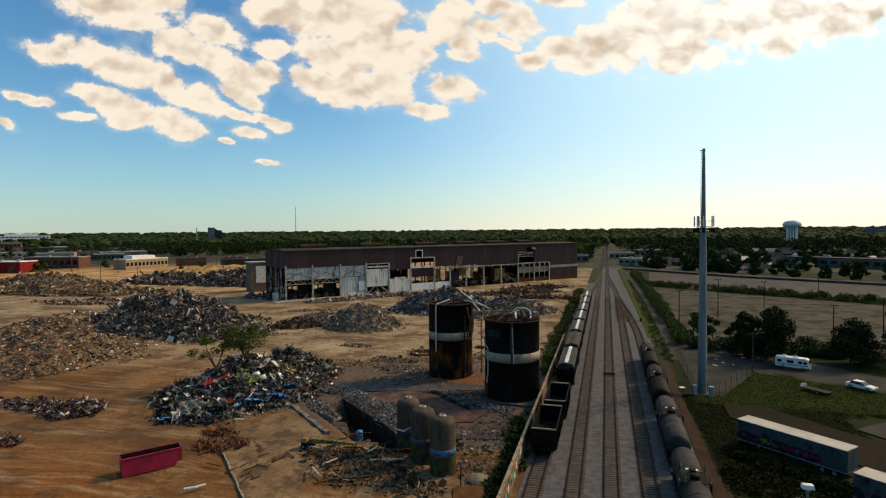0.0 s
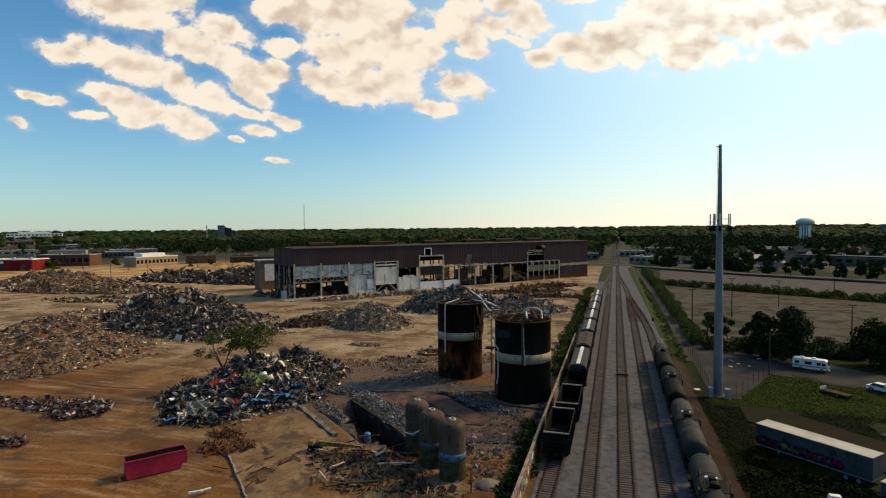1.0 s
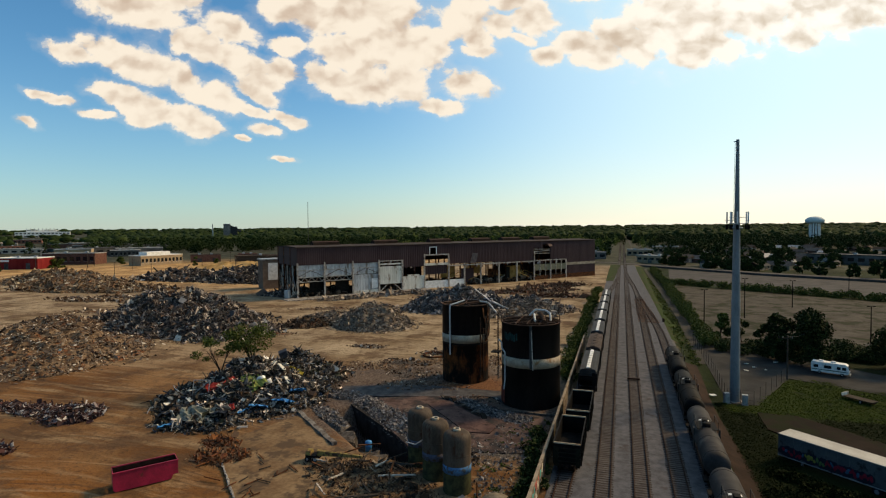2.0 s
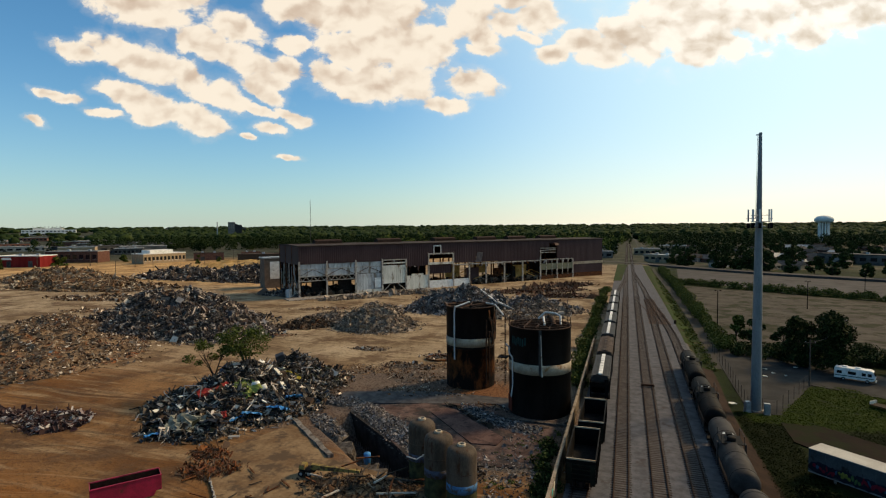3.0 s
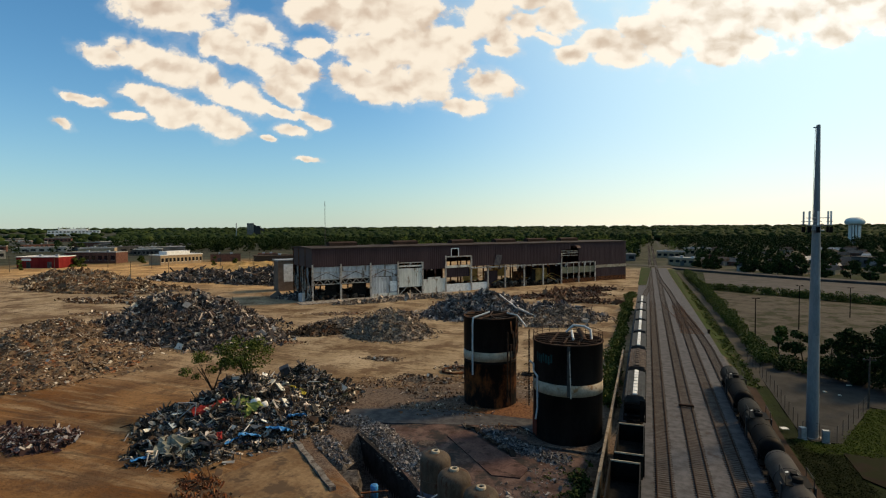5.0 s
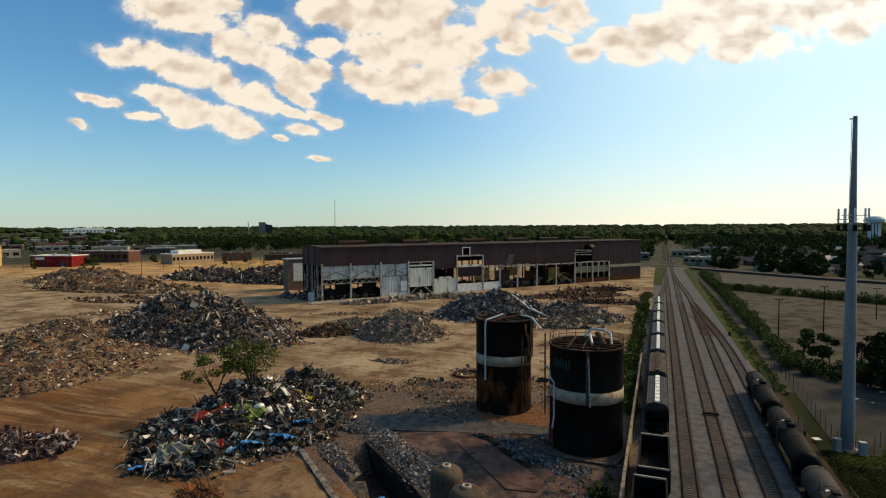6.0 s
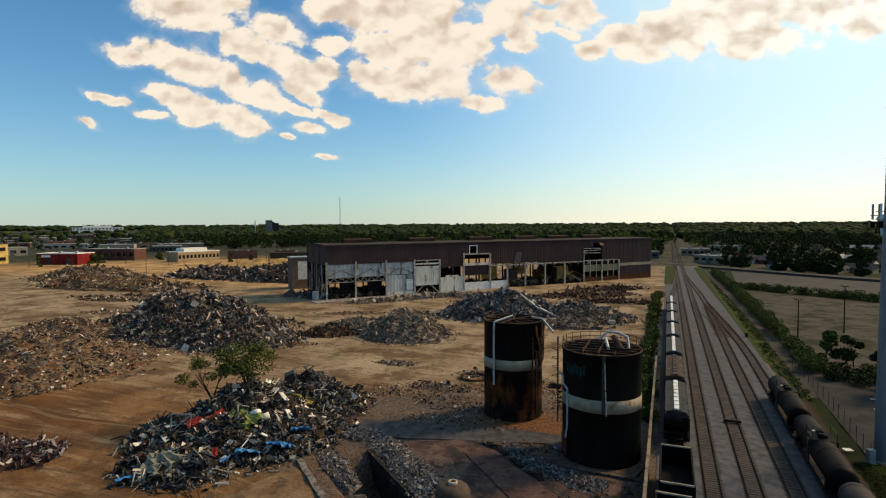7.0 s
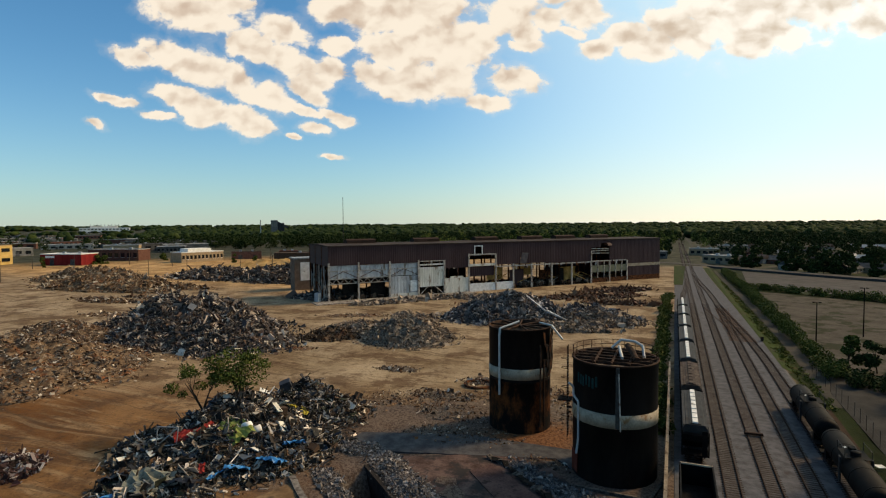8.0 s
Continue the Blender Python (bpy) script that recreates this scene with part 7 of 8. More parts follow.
# Plates, mostly near black, added to stand in for the dark gap
for k in range(12):
    p, q = [(-25.2, 91.2), (-23.2, 90.3), (-19.6, 86.7), (-16.1, 83.6)][k // 4], [(-25.2, 91.2), (-23.2, 90.3), (-19.6, 86.7), (-16.1, 83.6)][k // 4 + 1]
    u = (k % 4 + 0.3) / 4
    ob = solid("broken_plate", Geo().box((0, 0, 0), (1.5, 0.8, 0.12), None, 0, 0.8), DARK if k % 3 else CHUNK, "plate laid along the slab to stand in for its dark gap", "rubble", at=(p[0] + (q[0] - p[0]) * u, p[1] + (q[1] - p[1]) * u, 0.32), group="broken plates in the gap")
    ob.rotation_euler = (0.4 * math.sin(k * 2.3), 0.3 * math.cos(k * 1.7), -0.6 + 0.5 * math.sin(k))

heap("debris", [(-12.5, 72, 6, 6, 0, 0.16), (-10.5, 62, 3.5, 6, 0, 0.2), (-11, 80, 4, 4, 0, 0.16)], SCRAP_RUBBLE, 1600, 0.15, "broken rubble on the slab by the wall", 0.2, seed=27, step=0.6)
heap("debris", [(-54.5, 124, 5, 2.5, 10, 0.4), (-40, 112, 7, 3, 0, 0.4), (-33, 122, 8, 4, 0, 0.35)], SCRAP_EARTH, 1200, 0.22, "small scatter of rubble on the bare yard", 0.3, seed=28, step=0.8)
heap("debris", [(-100, 206, 16, 5, 51, 0.7), (-86, 224, 14, 5, 51, 0.7), (-70, 232, 14, 6, 51, 0.8)], SCRAP_GREY, 2600, 0.6, "pale rubble bank along the mill wall", 0.3, seed=29, step=1.0)
heap("debris", [(-35, 245, 22, 8, 30, 0.7), (-28, 270, 18, 8, 40, 0.6), (-22, 232, 16, 6, 0, 0.6), (-60, 215, 16, 6, 20, 0.6)], scrap("red_brown_rubble", (0.0675, 0.03, 0.018), (0.12, 0.054, 0.0315), (0.045, 0.03, 0.0203), (0.15, 0.09, 0.054), metal=0.0), 3200, 0.65, "low reddish rubble in front of the mill", 0.45, seed=30, step=1.2)
heap("debris", [(-27, 190, 15, 10, 15, 3.2), (-36, 178, 16, 6, 0, 1.6)], SCRAP_GREY, 5000, 0.45, "flattened grey scrap spread beside the heap", 0.4, seed=31, step=0.8)
heap("debris", [(-135, 208, 10, 5, 30, 1.4), (-129, 203, 7, 4, 0, 1.2)], SCRAP_DARK, 500, 0.9, "dark tangled scrap at the end of the mill", 0.5, seed=32, step=1.0)

heap("debris", [(-168, 176, 22, 5, 8, 0.9), (-190, 184, 20, 4, 0, 0.7), (-205, 172, 16, 5, 0, 0.8)], SCRAP_EARTH, 2600, 0.5, "low dark strip of debris across the yard", 0.4, mound=SOIL_BED, seed=33, step=1.2)
heap("debris", [(-150, 160, 14, 4, 0, 0.4), (-168, 150, 16, 5, 10, 0.5), (-95, 176, 12, 4, 20, 0.4), (-88, 132, 9, 3, 0, 0.25)], SCRAP_EARTH, 1500, 0.3, "thin scatter of broken pieces on the bare yard", 0.4, mound=SOIL_BED, seed=34, step=0.9)
heap("debris", [(-46, 108, 8, 4, 10, 0.25), (-52, 100, 6, 3, 20, 0.3), (-30, 113, 9, 4, 0, 0.3), (-22, 118, 8, 5, 0, 0.25)], SCRAP_EARTH, 2400, 0.15, "churned brown rubble on the bare yard", 0.3, mound=SOIL_BED, seed=35, step=0.7)
heap("debris", [(-84.5, 147, 8, 4.5, 10, 2.2), (-86, 142, 6, 3, 0, 1.0)], SCRAP_RUIN, 2600, 0.34, "small dark brown heap beside the grey cone", 0.45, mound=SOIL_BED, seed=36, step=0.7)

TARP_BLUE = surface("blue_tarp", rgb(0.0149, 0.093, 0.238), rgb(0.0468, 0.234, 0.525), 0.6, 0.5, bump=0.4)
TARP_GREEN = surface("green_canvas", rgb(0.124, 0.146, 0.0341), rgb(0.209, 0.234, 0.0682), 0.8, 0.7, bump=0.3)
YELLOW = surface("yellow_scrap", rgb(0.211, 0.167, 0.0186), rgb(0.406, 0.335, 0.0546), 0.5, 0.6)
SCARLET = surface("red_scrap", rgb(0.149, 0.0124, 0.0112), rgb(0.236, 0.031, 0.0248), 0.5, 0.6)
BLACK_SHEET = surface("black_sheet", rgb(0.006, 0.0055, 0.006), rgb(0.02, 0.018, 0.019), 0.7, 0.5, bump=0.3)
TAN = surface("tan_sheet", rgb(0.124, 0.124, 0.0992), rgb(0.205, 0.205, 0.167), 0.9, 0.6, bump=0.2)


def crumpled(name, at, size, mat, label, category, seed, n=7, rise=0.25, rz=0.0):
    """A creased sheet with some thickness."""
    rr = random.Random(seed)
    top_ = [(size[0] * (i / n - 0.5), size[1] * (j / n - 0.5), rise * rr.uniform(-1, 1) * min(size) * 0.5 - 0.15 * max(size) * ((i / n - 0.5) ** 2 + (j / n - 0.5) ** 2)) for j in range(n + 1) for i in range(n + 1)]
    g = Geo()
    quads = [(j * (n + 1) + i, j * (n + 1) + i + 1, (j + 1) * (n + 1) + i + 1, (j + 1) * (n + 1) + i) for j in range(n) for i in range(n)]
    g.add(top_, quads, 0).add([(x, y, z - 0.05) for x, y, z in top_], [q[::-1] for q in quads], 0)
    return solid(name, g, mat, label, category, at=at, rz=rz)


HEAP_A = heap_height(HEAP_LOBES)


def on_heap(x, y, up=0.35):
    return (x, y, HEAP_A(x, y) + up)


for k, (x, y, sx, sy, mat, what) in enumerate((
        (-47.4, 78.8, 3.0, 1.9, TARP_BLUE, "crumpled blue tarpaulin at the heap foot"), (-50.0, 76.2, 2.8, 1.6, TARP_BLUE, "torn blue tarpaulin at the heap foot"),
        (-47.4, 82.6, 2.6, 1.7, TARP_BLUE, "bunched blue plastic sheet on the heap"), (-51.6, 74.2, 2.6, 1.3, TARP_BLUE, "flat blue plastic sheet on the heap"),
        (-53.2, 73.8, 2.0, 1.1, SCARLET, "crumpled dark red sheet on the heap"), (-54.2, 80.0, 4.4, 3.2, TARP_GREEN, "olive green canvas sheet draped over scrap"),
        (-55.6, 69.2, 4.8, 3.2, TAN, "large bent tan metal sheet on the heap"), (-59.0, 77.4, 2.8, 1.7, SCARLET, "red crumpled sheet on the heap"), (-57.2, 78.8, 2.2, 1.1, SCARLET, "red plastic strip on the heap"),
        (-52.6, 92.0, 1.9, 1.4, YELLOW, "yellow plastic sheet on the heap"), (-53.2, 90.0, 1.7, 1.1, YELLOW, "torn yellow plastic on the heap"), (-52.8, 70.8, 3.8, 2.4, BLACK_SHEET, "heavy black plastic sheet slumped over the heap foot"), (-60.5, 69.4, 3.4, 1.8, BLACK_SHEET, "dark folded sheet on the heap"),
        (-58.4, 66.8, 2.4, 1.2, TARP_BLUE, "pale blue sheet at the heap edge"))):
    x0, y0, z0 = on_heap(x, y, 0.55)
    ob = crumpled("tarpaulin", (x0, y0, z0), (sx, sy), mat, what, "sheet", 50 + k, rz=33 * k)
    ob.rotation_euler = (radians(-22), radians(12 * math.sin(k)), radians(33 * k))
for k, (x, y) in enumerate(((-53.0, 81.0), (-52.2, 81.8), (-50.2, 84.2), (-51.2, 89.4), (-53.0, 88.0), (-54.2, 89.0), (-55.0, 87.0), (-52.5, 86.0))):
    if k < 2:
        solid("drum", Geo().lathe([(0.0, -0.55), (0.42, -0.55), (0.42, 0.55), (0.0, 0.55)], 16, Matrix.Rotation(radians(70), 4, "Y")), WHITE, "white plastic drum lying on the heap", "drum", at=on_heap(x, y, 0.5), rz=40 * k)
    else:
        ob = solid("broken_board", Geo().box((0, 0, 0), (1.7, 0.75, 0.12)), CREAM_PANEL, "pale broken board on the scrap heap", "board", at=on_heap(x, y, 0.45))
        ob.rotation_euler = (0.4 * math.sin(k), -0.5, k * 1.3)
ob = solid("steel_box", Geo().box((0, 0, 0), (1.7, 1.3, 2.2), None, 0, 0.9), surface("slate_steel", rgb(0.0372, 0.0403, 0.0465), rgb(0.0682, 0.0713, 0.0806), 0.6, 0.6, 0.3), "dark steel box on top of the heap", "box", at=on_heap(-57.8, 94.6, 0.6))
ob.rotation_euler = (0.25, -0.35, 0.6)
g = Geo()
for a_, b_ in (((0, 0, 0), (2.4, 0, 0.2)), ((2.4, 0, 0.2), (2.6, 0.2, 2.2)), ((0, 0, 0), (0.2, 0.2, 2.3)), ((0.2, 0.2, 2.3), (2.6, 0.2, 2.2)), ((0, 0, 0), (2.6, 0.2, 2.2))):
    g.tube(a_, b_, 0.07, 0.07, 6)
solid("bent_rack", g, GREY_METAL, "bent grey tubular rack on the heap", "rack", at=on_heap(-61.5, 75.2, 0.4), rz=25)

# single pipes, boards and strips that lie loose on the heap
rr = random.Random(71)
for k in range(44):
    u, v = rr.uniform(-1, 1), rr.uniform(-1, 1)
    x, y = -57 + 9 * u + 2 * v, 82 + 13 * v
    if HEAP_A(x, y) < 0.5:
        continue
    if k % 3 == 0:
        bent = [Vector((0, 0, 0)), Vector((rr.uniform(0.6, 1.4), rr.uniform(-0.2, 0.2), rr.uniform(-0.1, 0.4))), Vector((rr.uniform(1.6, 2.8), rr.uniform(-0.6, 0.6), rr.uniform(-0.3, 0.5)))]
        ob = solid("bent_pipe", Geo().line(bent, rr.uniform(0.05, 0.1), 7), rr.choice([PIPE, GREY_METAL, CAR_GREY, RUST]), "bent metal pipe lying loose on the scrap heap", "pipe", at=on_heap(x, y, 0.4), group="loose pieces on the heap")
    elif k % 3 == 1:
        ob = solid("metal_strip", Geo().box((0, 0, 0), (rr.uniform(1.2, 2.6), rr.uniform(0.15, 0.4), 0.06)), rr.choice([GREY_METAL, FRAME, CAR_GREY, GREY_PANEL]), "loose metal strip lying on the scrap heap", "strip", at=on_heap(x, y, 0.4), group="loose pieces on the heap")
    else:
        ob = solid("broken_board", Geo().box((0, 0, 0), (rr.uniform(0.8, 1.6), rr.uniform(0.4, 0.8), 0.09)), rr.choice([CREAM_PANEL, WHITE, FRAME, WOOD_POLE]), "pale broken board on the scrap heap", "board", at=on_heap(x, y, 0.4), group="loose pieces on the heap")
    ob.rotation_euler = (rr.uniform(-0.5, 0.5), rr.uniform(-0.6, 0.6), rr.uniform(0, 6.2))

# fallen boom with its carriage, beside the pit
boom = thing("machine_boom", "yellow machine boom lying on the slab with wheeled carriage", "machine", (-32.3, 63.6, 0.2), 8)
boom.scale = (0.85, 0.85, 0.85)
BOOM = surface("worn_yellow", rgb(0.149, 0.105, 0.031), rgb(0.248, 0.186, 0.062), 0.8, 0.7, spot=rgb(0.062, 0.0372, 0.0248), spot_size=0.6)
part("arm", Geo().loft([[Vector((x, y, z)) for y, z in ((-w, 0.75), (w, 0.75), (w, 0.75 + h), (-w, 0.75 + h))] for x, w, h in ((0.0, 0.28, 0.7), (3.0, 0.24, 0.55), (6.6, 0.14, 0.28))]), BOOM, boom)
part("carriage", Geo().box((-0.7, 0, 0.62), (1.6, 1.5, 0.5)), CAR_BLACK, boom), part("counterweight", Geo().box((-1.2, 0, 1.1), (0.8, 1.3, 0.6), None, 0, 0.85), BOOM, boom)
for y in (-0.75, 0.75):
    wheel(boom, -1.2, y, 0.38, 0.25), wheel(boom, -0.1, y, 0.38, 0.25)
solid("blue_drum", Geo().lathe([(0.0, 0.0), (0.45, 0.0), (0.45, 1.4), (0.38, 1.5), (0.0, 1.5)], 18), TARP_BLUE, "blue plastic drum standing in the pit", "drum", at=(-29.6, 72.0, -1.8))


def chunk(at, size, rz, seed, label):
    """A broken block: a cut cube with worn, dented faces."""
    bm = bmesh.new()
    bmesh.ops.create_cube(bm, size=1.0)
    bmesh.ops.subdivide_edges(bm, edges=bm.edges[:], cuts=4, use_grid_fill=True)
    g = Geo()
    for v in bm.verts:
        p = Vector((v.co.x * size[0], v.co.y * size[1], v.co.z * size[2]))
        k = 1 - 0.16 * (v.co.length / 0.866) ** 4
        v.co = p * k + noise.noise_vector(p * 0.9 + Vector((seed * 7.0, 0, 0))) * 0.22 * min(size)
    g.add([v.co.copy() for v in bm.verts], [[v.index for v in f.verts] for f in bm.faces])
    bm.free()
    ob = solid("concrete_chunk", g, CHUNK, label, "rubble", at=at)
    ob.rotation_euler = (0.14 * math.sin(seed), 0.2 * math.cos(seed * 2), radians(rz))
    return ob


chunk((-28.8, 70.6, -2.3), (2.6, 2.2, 1.7), 20, 1, "large broken concrete chunk in the pit")
chunk((-34.2, 72.6, -1.7), (4.6, 3.8, 2.2), 35, 2, "tilted concrete block beside the pit")
chunk((-31.8, 69.0, -1.0), (2.4, 1.6, 1.2), 70, 3, "broken concrete block at the pit end")
chunk((-26.0, 67.6, -0.8), (2.0, 1.5, 1.3), 10, 4, "broken concrete block at the pit end")
rr = random.Random(12)
for k in range(26):
    x, y = rr.uniform(-32, -15), rr.uniform(55, 69)
    ob = solid("timber", Geo().box((0, 0, 0), (rr.uniform(1.5, 4.5), 0.16, 0.14)), rr.choice([BARK, FRAME, RUST, WOOD_POLE]), "loose splintered timber lying in the debris", "timber", at=(x, y, rr.uniform(0.5, 1.0)), group="loose timbers")
    ob.rotation_euler = (0, rr.uniform(-0.15, 0.15), rr.uniform(0, 3.1))
for k in range(16):
    x, y = rr.uniform(-42, -33), rr.uniform(53, 63)
    ob = solid("timber", Geo().box((0, 0, 0), (rr.uniform(0.8, 2.6), 0.1, 0.09)), rr.choice([BARK, RUST]), "loose stick lying on the sandy slab", "timber", at=(x, y, 0.27), group="loose timbers")
    ob.rotation_euler = (0, 0, rr.uniform(0, 3.1))
for k, (x, y, l, rz) in enumerate(((-38.7, 50.2, 1.7, 46), (-39.2, 49.7, 1.3, 30))):
    solid("white_pipe", Geo().tube((-l / 2, 0, 0), (l / 2, 0, 0.1), 0.14, 0.14, 8), WHITE, "short white pipe lying on the dirt", "pipe", at=(x, y, 0.3), rz=rz)
# Thin plate added in place of the rust stain on the ground
solid("rust_sheet", Geo().box((0, 0, 0), (3.4, 2.6, 0.2), pose(0, 0, 0, 5, -6, 12), 0, 0.9), surface("orange_rust", rgb(0.0745, 0.0279, 0.0109), rgb(0.118, 0.056, 0.0248), 1.0, 0.9), "flat rust-orange plate standing in for the rust stain by the wall", "scrap", at=(-9.9, 56.6, 0.34))
solid("pale_boulder", Geo().lathe([(0.02, 0.9), (0.8, 0.8), (1.5, 0.45), (1.8, -0.1)], 14), surface("pale_sand", rgb(0.102, 0.082, 0.0578), rgb(0.193, 0.163, 0.124), 0.8, 0.95), "pale rounded mound of sand by the wall", "sand", at=(-9.6, 60.4, -0.25))
solid("thin_post", Geo().tube((0, 0, 0), (0, 0, 3.0), 0.07, 0.07, 6), RUST, "thin rusty post standing on the slab", "post", at=(-10.9, 57.6, 0.1))
solid("long_stick", Geo().tube((0, 0, 0.1), (5.5, 3.0, 0.8), 0.09, 0.06, 6), BARK, "long dark pole lying on the bare dirt", "pole", at=(-113, 112, 0.1), rz=-60)
for k in range(4):
    ob = solid("girder", Geo().box((0, 0, 0), (9.5 - k, 0.35, 0.4)), PIPE if k < 2 else GREY_METAL, "long pale girder lying on the dark heap", "girder", at=(-42 + 2.1 * k, 186 - 1.0 * k, 5.2 - 0.9 * k))
    ob.rotation_euler = (0, 0.35, -0.7 + 0.2 * k)
g = Geo().lathe([(2.3, 0.0), (2.3, 0.35), (2.6, 0.35), (2.6, 0.0)], 24)
solid("scrap_ring", g, RUST, "rusty steel ring lying on the bare yard", "ring", at=(-36.5, 119.5, 0.1))

# ---- surroundings ----
ROOF_GREY = surface("shingle_roof", rgb(0.031, 0.031, 0.0322), rgb(0.0744, 0.0713, 0.0682), 2.0, 0.9, each=0.4)
ROOF_BROWN = surface("brown_roof", rgb(0.0496, 0.0341, 0.0248), rgb(0.093, 0.0682, 0.0527), 2.0, 0.9, each=0.4)
SIDING = surface("pale_siding", rgb(0.17, 0.155, 0.13), rgb(0.30, 0.275, 0.235), 2.0, 0.8, each=0.35)
BRICK = surface("brick_wall", rgb(0.0806, 0.0372, 0.0279), rgb(0.136, 0.0682, 0.0496), 1.2, 0.9, each=0.25)
BARN_RED = surface("red_sheeting", rgb(0.112, 0.00868, 0.00868), rgb(0.174, 0.0186, 0.0174), 3.0, 0.7, streak=0.3)
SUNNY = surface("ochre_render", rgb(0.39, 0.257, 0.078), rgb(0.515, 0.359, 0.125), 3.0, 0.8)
TAN_WALL = surface("tan_wall", rgb(0.238, 0.17, 0.102), rgb(0.322, 0.245, 0.156), 2.5, 0.85)
ROOF_PALE = surface("pale_flat_roof", rgb(0.241, 0.225, 0.209), rgb(0.372, 0.351, 0.321), 4.0, 0.85, each=0.35)
WALL_GREY = surface("grey_wall", rgb(0.072, 0.068, 0.063), rgb(0.142, 0.134, 0.122), 4.0, 0.8, each=0.4)


def flat_building(name, at, rz, sx, sy, h, wall, roof, label, windows=0, storeys=1, doors=0, tier=0.0, group=""):
    """A flat-roofed block with parapet, windows in rows and doors on its long sides."""
    b = thing(name, label, "building", at, rz, group=group)
    body = part("wall", Geo().block(-sx / 2, sx / 2, -sy / 2, sy / 2, -1, h), wall, b)
    part("roof", Geo().block(-sx / 2 + 0.3, sx / 2 - 0.3, -sy / 2 + 0.3, sy / 2 - 0.3, h, h + 0.25), roof, b)
    for s in (-1, 1):
        part("parapet", Geo().block(-sx / 2 - 0.1, sx / 2 + 0.1, s * sy / 2 - 0.2, s * sy / 2 + 0.2, h, h + 0.6), roof, b)
        part("parapet", Geo().block(s * sx / 2 - 0.2, s * sx / 2 + 0.2, -sy / 2 + 0.2, sy / 2 - 0.2, h, h + 0.6), roof, b)
    if tier:
        part("upper_storey", Geo().block(-sx * 0.3, sx * 0.25, -sy * 0.3, sy * 0.4, h, h + tier), roof, b)
    for j in range(storeys):
        for k in range(windows):
            x, z = -sx / 2 + sx * (k + 0.5) / windows, h * (j + 0.55) / storeys
            w = part("window", Geo().block(x - sx / windows * 0.3, x + sx / windows * 0.3, -sy / 2 - 0.06, -sy / 2 + 0.1, z - h / storeys * 0.18, z + h / storeys * 0.18), GLASS, b)
            part("sill", Geo().block(x - sx / windows * 0.32, x + sx / windows * 0.32, -sy / 2 - 0.2, -sy / 2, z - h / storeys * 0.2 - 0.15, z - h / storeys * 0.2), roof, w)
    for k in range(doors):
        x = -sx / 2 + sx * (k + 0.5) / doors + 1.0
        part("door", Geo().block(x - 1.6, x + 1.6, -sy / 2 - 0.08, -sy / 2 + 0.1, -0.2, h * 0.6), ROOF_GREY, b)
    for k in range(2):
        x = (k - 0.5) * sx * 0.4
        part("roof_unit", Geo().box((x, sy * 0.15, h + 0.9), (2.2, 1.8, 1.3), None, 0, 0.9), GREY_METAL, b)
    return b


flat_building("warehouse", (-424, 302, -0.5), 18, 32, 18, 8.5, BARN_RED, WHITE, "long low red warehouse with a white roof edge", 0, 1, 2)
part("sign_panel", Geo().block(-12, -5, -9.2, -9.05, 6.0, 7.6), WHITE, bpy.data.objects["warehouse"], "plain white sign panel")
flat_building("brick_building", (-437, 352, -0.5), 18, 44, 16, 9.5, BRICK, ROOF_PALE, "low red brick building with tall chimneys", 8)
flat_building("office_block", (-360, 362, -0.5), 78, 36, 16, 8.0, TAN_WALL, WHITE, "tan two-tier block with a row of small windows", 11, 1, 0, 3.0)
flat_building("yellow_building", (-482, 272, -0.5), 105, 34, 24, 15, SUNNY, TAN_WALL, "tall sunlit yellow rendered building", 3, 2)
flat_building("yellow_annexe", (-462, 262, -0.5), 105, 22, 12, 7, SUNNY, TAN_WALL, "low sunlit yellow annexe", 2)
flat_building("brown_shed", (-344, 400, -0.5), 42, 24, 12, 6.5, BRICK, ROOF_BROWN, "low rusty brown shed", 0, 1, 2)
flat_building("brown_shed", (-322, 428, -0.5), 40, 16, 12, 6.0, ROOF_BROWN, BRICK, "low brown shed with open doors", 0, 1, 1)
flat_building("dark_shed", (-262, 385, -0.5), 30, 60, 16, 7.5, BARK, ROOF_BROWN, "long dark timber shed with a shallow roof", 0, 1, 3)
# Sand with the orange of the sunlight put into its colour
SAND = surface("sunlit_sand", rgb(0.236, 0.136, 0.0465), rgb(0.429, 0.273, 0.109), 6.0, 0.95, bump=0.4, grain=6)
heap("sand_bank", [(-262, 345, 48, 18, 15, 5.0), (-228, 330, 28, 14, 0, 5.0)], SAND, 40, 1.0, "bank of sand coloured bright orange as if sunlit, behind the heaps", mound=SAND, seed=61, step=2.0)

# industrial flats towards the western horizon
rr = random.Random(77)
for k in range(64):
    a_ = radians(rr.uniform(-75, -46))
    d = rr.uniform(560, 1900)
    sx, sy, h = rr.uniform(25, 70), rr.uniform(15, 35), rr.uniform(5, 10)
    flat_building("industrial_shed", (d * math.sin(a_), d * math.cos(a_) + 20, -1), math.degrees(-a_) + rr.uniform(-20, 20), sx, sy, h, rr.choice([WALL_GREY, WALL_GREY, BRICK, SIDING, TAN_WALL]), rr.choice([ROOF_PALE, ROOF_PALE, ROOF_GREY]), "low flat-roofed industrial shed far off", rr.choice([0, 5, 7]), 1, rr.choice([0, 2]), group="far industrial sheds")
factory = flat_building("factory", (-2090, 1530, 0), 50, 170, 40, 24, WHITE, WHITE, "large white factory with roof stacks on the horizon", 14, 2, 0, 6.0)
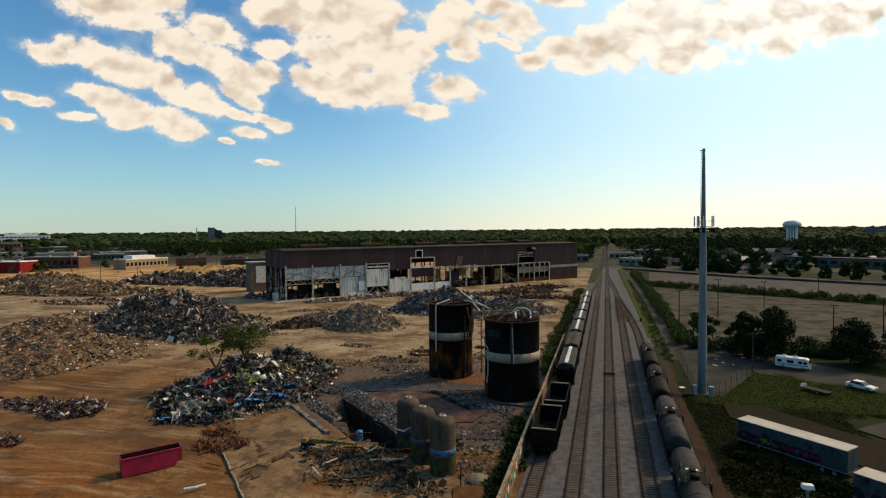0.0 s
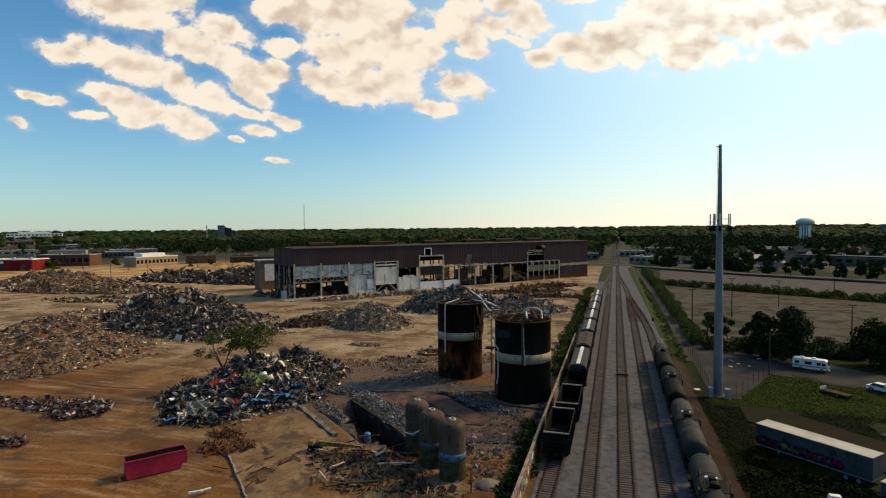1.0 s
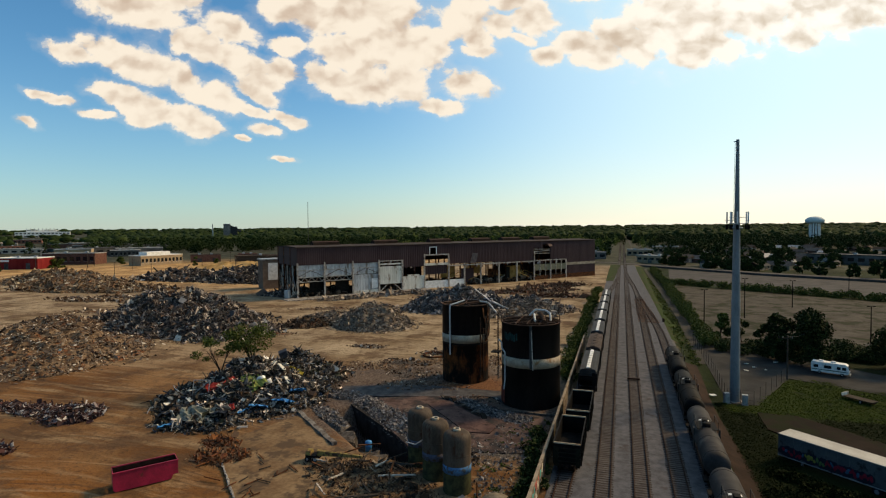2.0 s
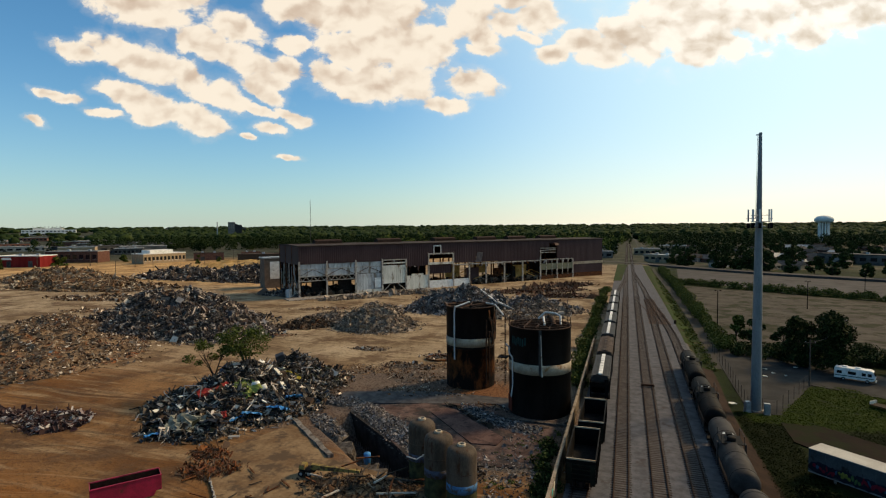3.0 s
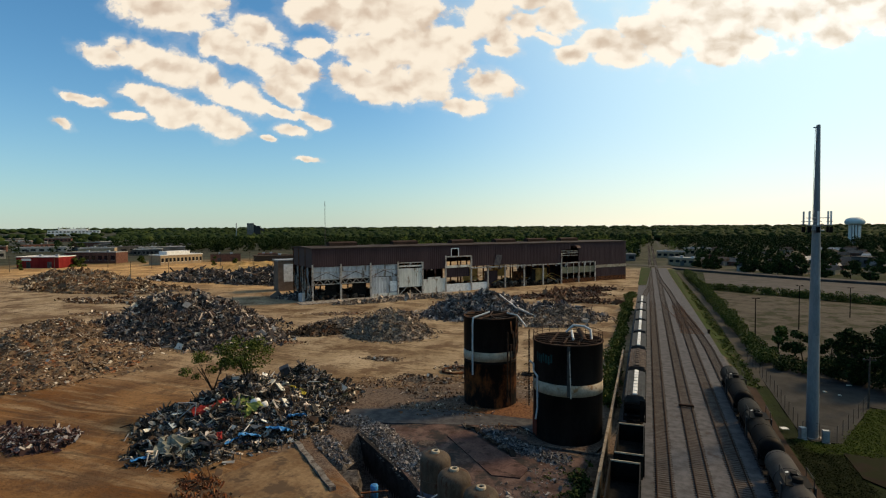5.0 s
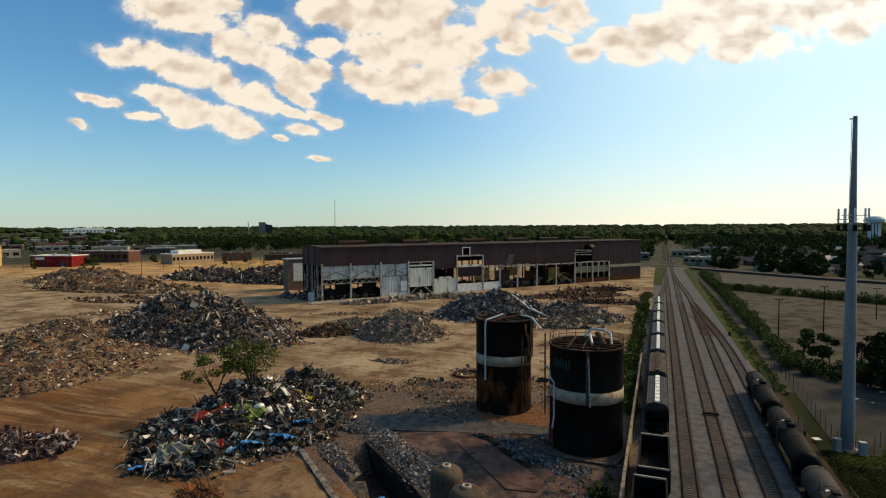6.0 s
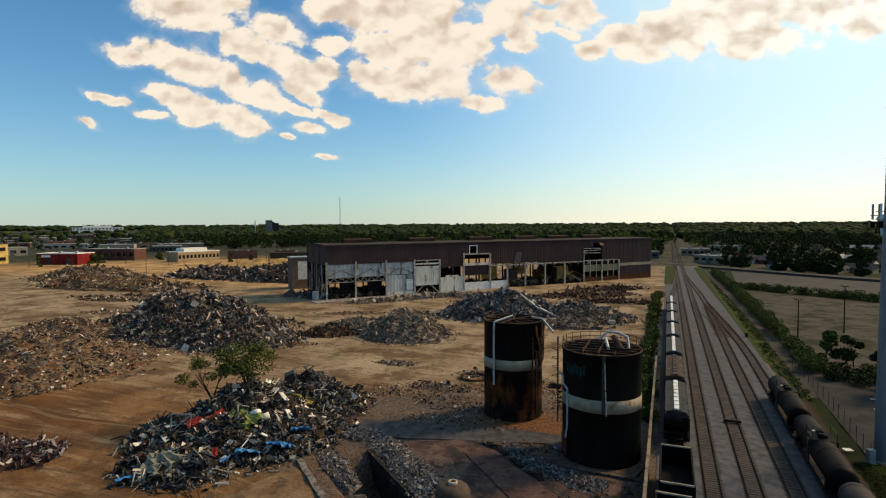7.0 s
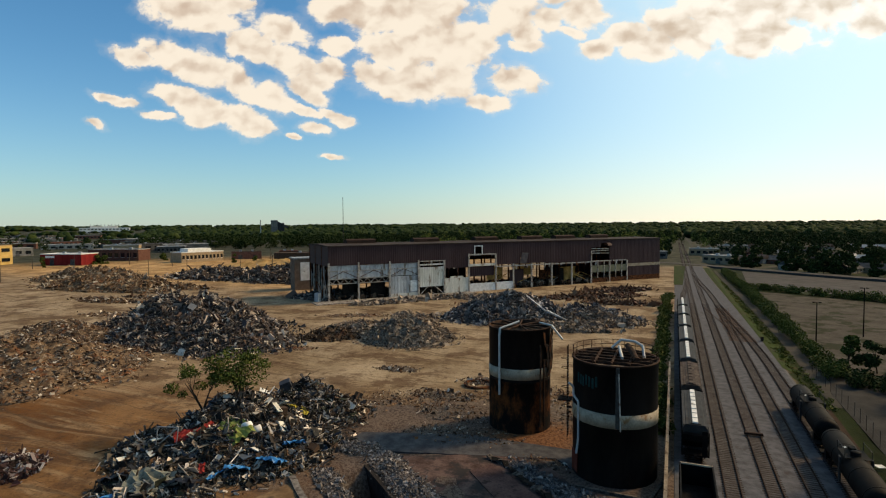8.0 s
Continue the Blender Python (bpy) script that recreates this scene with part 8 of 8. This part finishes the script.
for k in range(9):
    part("stack", Geo().tube((-50 + 12 * k, 0, 24), (-50 + 12 * k, 0, 38), 1.2, 1.0, 10), GREY_METAL, factory)

works = thing("process_plant", "dark grey process plant tower on the horizon", "plant", (-815, 1010, 0), 38)
part("wall", Geo().block(-12, 2, -8, 8, 0, 40), WALL_GREY, works), part("wall", Geo().block(2, 16, -8, 8, 0, 34), ROOF_GREY, works), part("conveyor", Geo().box((0, 0, 0), (26, 4, 4), pose(12, 0, 30, 0, 28, 0)), ROOF_GREY, works)
part("stack", Geo().tube((-34, 0, 0), (-34, 0, 40), 1.3, 1.0, 12), GREY_METAL, works)
for k in range(3):
    part("opening", Geo().block(-10 + 4 * k, -7.5 + 4 * k, -8.2, -7.9, 26, 36), SIDING, works)
radio = thing("radio_mast", "thin dark lattice radio mast standing behind the mill", "mast", (-140.0, 236.7, 0))
for x, y in ((-0.8, -0.5), (0.8, -0.5), (0, 0.9)):
    part("leg", Geo().tube((x * 0.3, y * 0.3, 0), (x * 0.12, y * 0.12, 40.7), 0.07, 0.045, 6), ROOF_GREY, radio)
for k in range(20):
    w = 0.24 - 0.007 * k
    part("lattice", Geo().tube((-w, -0.6 * w, 2.0 * k), (w, -0.6 * w, 2.0 * k + 2.0), 0.035, 0.035, 4), ROOF_GREY, radio)

wt = thing("water_tower", "pale blue water tower on a ring of white columns", "water tower", (277, 963, -4))
wt.scale = (0.77, 0.77, 0.93)
part("tank", Geo().lathe([(0.1, 47.2), (7, 46.8), (12.5, 45.0), (15.6, 42.2), (16.4, 40.2), (15.6, 38.0), (13.4, 36.0), (0.1, 36.0)], 40), surface("tower_blue", rgb(0.36, 0.42, 0.43), rgb(0.48, 0.54, 0.54), 8, 0.6), wt)
part("core", Geo().tube((0, 0, 0), (0, 0, 36.4), 5.0, 5.0, 20), WALL_GREY, wt)
for k in range(12):
    a_ = radians(30 * k)
    part("column", Geo().tube((8.5 * math.cos(a_), 8.5 * math.sin(a_), 0), (8.5 * math.cos(a_), 8.5 * math.sin(a_), 36.6), 1.5, 1.5, 10), WHITE, wt)
flat_building("hospital_block", (690, 1690, -1), 20, 70, 30, 30, WALL_GREY, ROOF_GREY, "large grey block on the horizon", 10, 4)


def house(at, rz, sx, sy, h, wall, roof, label):
    b = thing("house", label, "house", at, rz, group="suburban houses")
    part("wall", Geo().block(-sx / 2, sx / 2, -sy / 2, sy / 2, -0.5, h), wall, b)
    r = part("roof", Geo().loft([[Vector((x, y, z)) for y, z in ((-sy / 2 - 0.5, h - 0.1), (sy / 2 + 0.5, h - 0.1), (0, h + sy * 0.32))] for x in (-sx / 2 - 0.4, sx / 2 + 0.4)]), roof, b)
    part("chimney", Geo().block(sx * 0.2 - 0.35, sx * 0.2 + 0.35, 0.4, 1.1, h, h + sy * 0.32 + 0.9), BRICK, r)
    for x in (-sx * 0.3, sx * 0.28):
        w = part("window", Geo().block(x - 0.8, x + 0.8, -sy / 2 - 0.06, -sy / 2 + 0.1, h * 0.35, h * 0.8), GLASS, b)
        part("sill", Geo().block(x - 0.9, x + 0.9, -sy / 2 - 0.15, -sy / 2, h * 0.35 - 0.12, h * 0.35), WHITE, w)
    part("door", Geo().block(-0.5, 0.5, -sy / 2 - 0.06, -sy / 2 + 0.1, 0, 2.05), ROOF_BROWN, b)
    return b


rr = random.Random(31)
for k in range(74):
    y = rr.uniform(400, 780)
    x = rr.uniform(30 + (y - 400) * 0.05, 130 + (y - 400) * 0.9)
    if 364 + (76 - x) * 0.68 > y - 18:
        continue
    house((x, y, -1), rr.choice([-38, -38, 52]) + rr.uniform(-6, 6), rr.uniform(10, 16), rr.uniform(7, 9.5), rr.uniform(2.7, 3.6), rr.choice([SIDING, SIDING, BRICK, TAN_WALL, TAN_WALL]), rr.choice([ROOF_GREY, ROOF_PALE, ROOF_BROWN, ROOF_GREY]), "single-storey suburban house with a pitched roof")
flat_building("shop", (26, 466, -0.5), -38, 22, 12, 5.2, TAN_WALL, ROOF_PALE, "tan flat-roofed shop beside the crossing", 4, 1, 1)
flat_building("shop", (19, 560, -0.5), 0, 24, 14, 6.0, TAN_WALL, ROOF_PALE, "tan low shop along the far road", 5, 1, 1)
flat_building("shop", (44, 600, -0.5), 0, 24, 14, 7.5, TAN_WALL, ROOF_PALE, "tan low shop building", 5, 1, 1)
flat_building("shop", (-18, 600, -0.5), 10, 18, 12, 6.0, SIDING, ROOF_PALE, "pale low building beside the railway", 3, 1, 1)
flat_building("shop", (-24, 500, -0.5), 10, 26, 12, 6.0, WALL_GREY, ROOF_PALE, "grey low building behind the mill", 4, 1, 1)
flat_building("shop", (-40, 470, -0.5), 10, 22, 12, 5.0, SIDING, ROOF_PALE, "pale low building behind the mill", 4, 1, 1)
flat_building("long_hall", (178, 470, -1), -38, 90, 22, 6.5, WALL_GREY, ROOF_GREY, "long low grey hall among the houses", 14, 1, 2)

# street trees near the houses, built in four kinds and repeated
kinds = []
for k in range(4):
    kinds.append(tree((60 + 6 * k, 404 - 4 * k, -1), (11, 9, 13, 8)[k], (4.6, 3.6, 5.2, 3.4)[k], 1500, 0.62, 80 + k, "dark green street tree with a full crown", 0.12, 16, LEAF_DARK, group="street trees"))
rr = random.Random(14)
for k in range(64):
    if k < 20:
        x = 60 + k * 8.6 + rr.uniform(-3, 3)
        y = 372 + (76 - x) * 0.66 + rr.uniform(12, 30)
    else:
        y = rr.uniform(420, 640)
        x = rr.uniform(24, 120 + (y - 400) * 0.8)
    m = pose(x, y, -1, 0, 0, rr.uniform(0, 360))
    copy_thing(rr.choice(kinds), m)
for k, (x, y) in enumerate(((-411, 312), (-407, 316), (-398, 362), (-412, 276), (-444, 330), (-300, 340), (-290, 352))):
    tree((x, y, -0.5), (7.5, 7, 6, 8, 7, 9, 9)[k], (4.4, 4.0, 3.6, 2.6, 3, 1.6, 1.6)[k], 900, 0.6, 95 + k, "round yellow-green tree beside the red warehouse" if k < 2 else "small tree at the yard boundary", 0.1, 12, LEAF, group="boundary trees")
for k in range(16):
    a_ = radians(rr.uniform(-60, -32))
    d = rr.uniform(360, 520)
    utility_pole((d * math.sin(a_), d * math.cos(a_), -0.5), rr.uniform(10, 13))
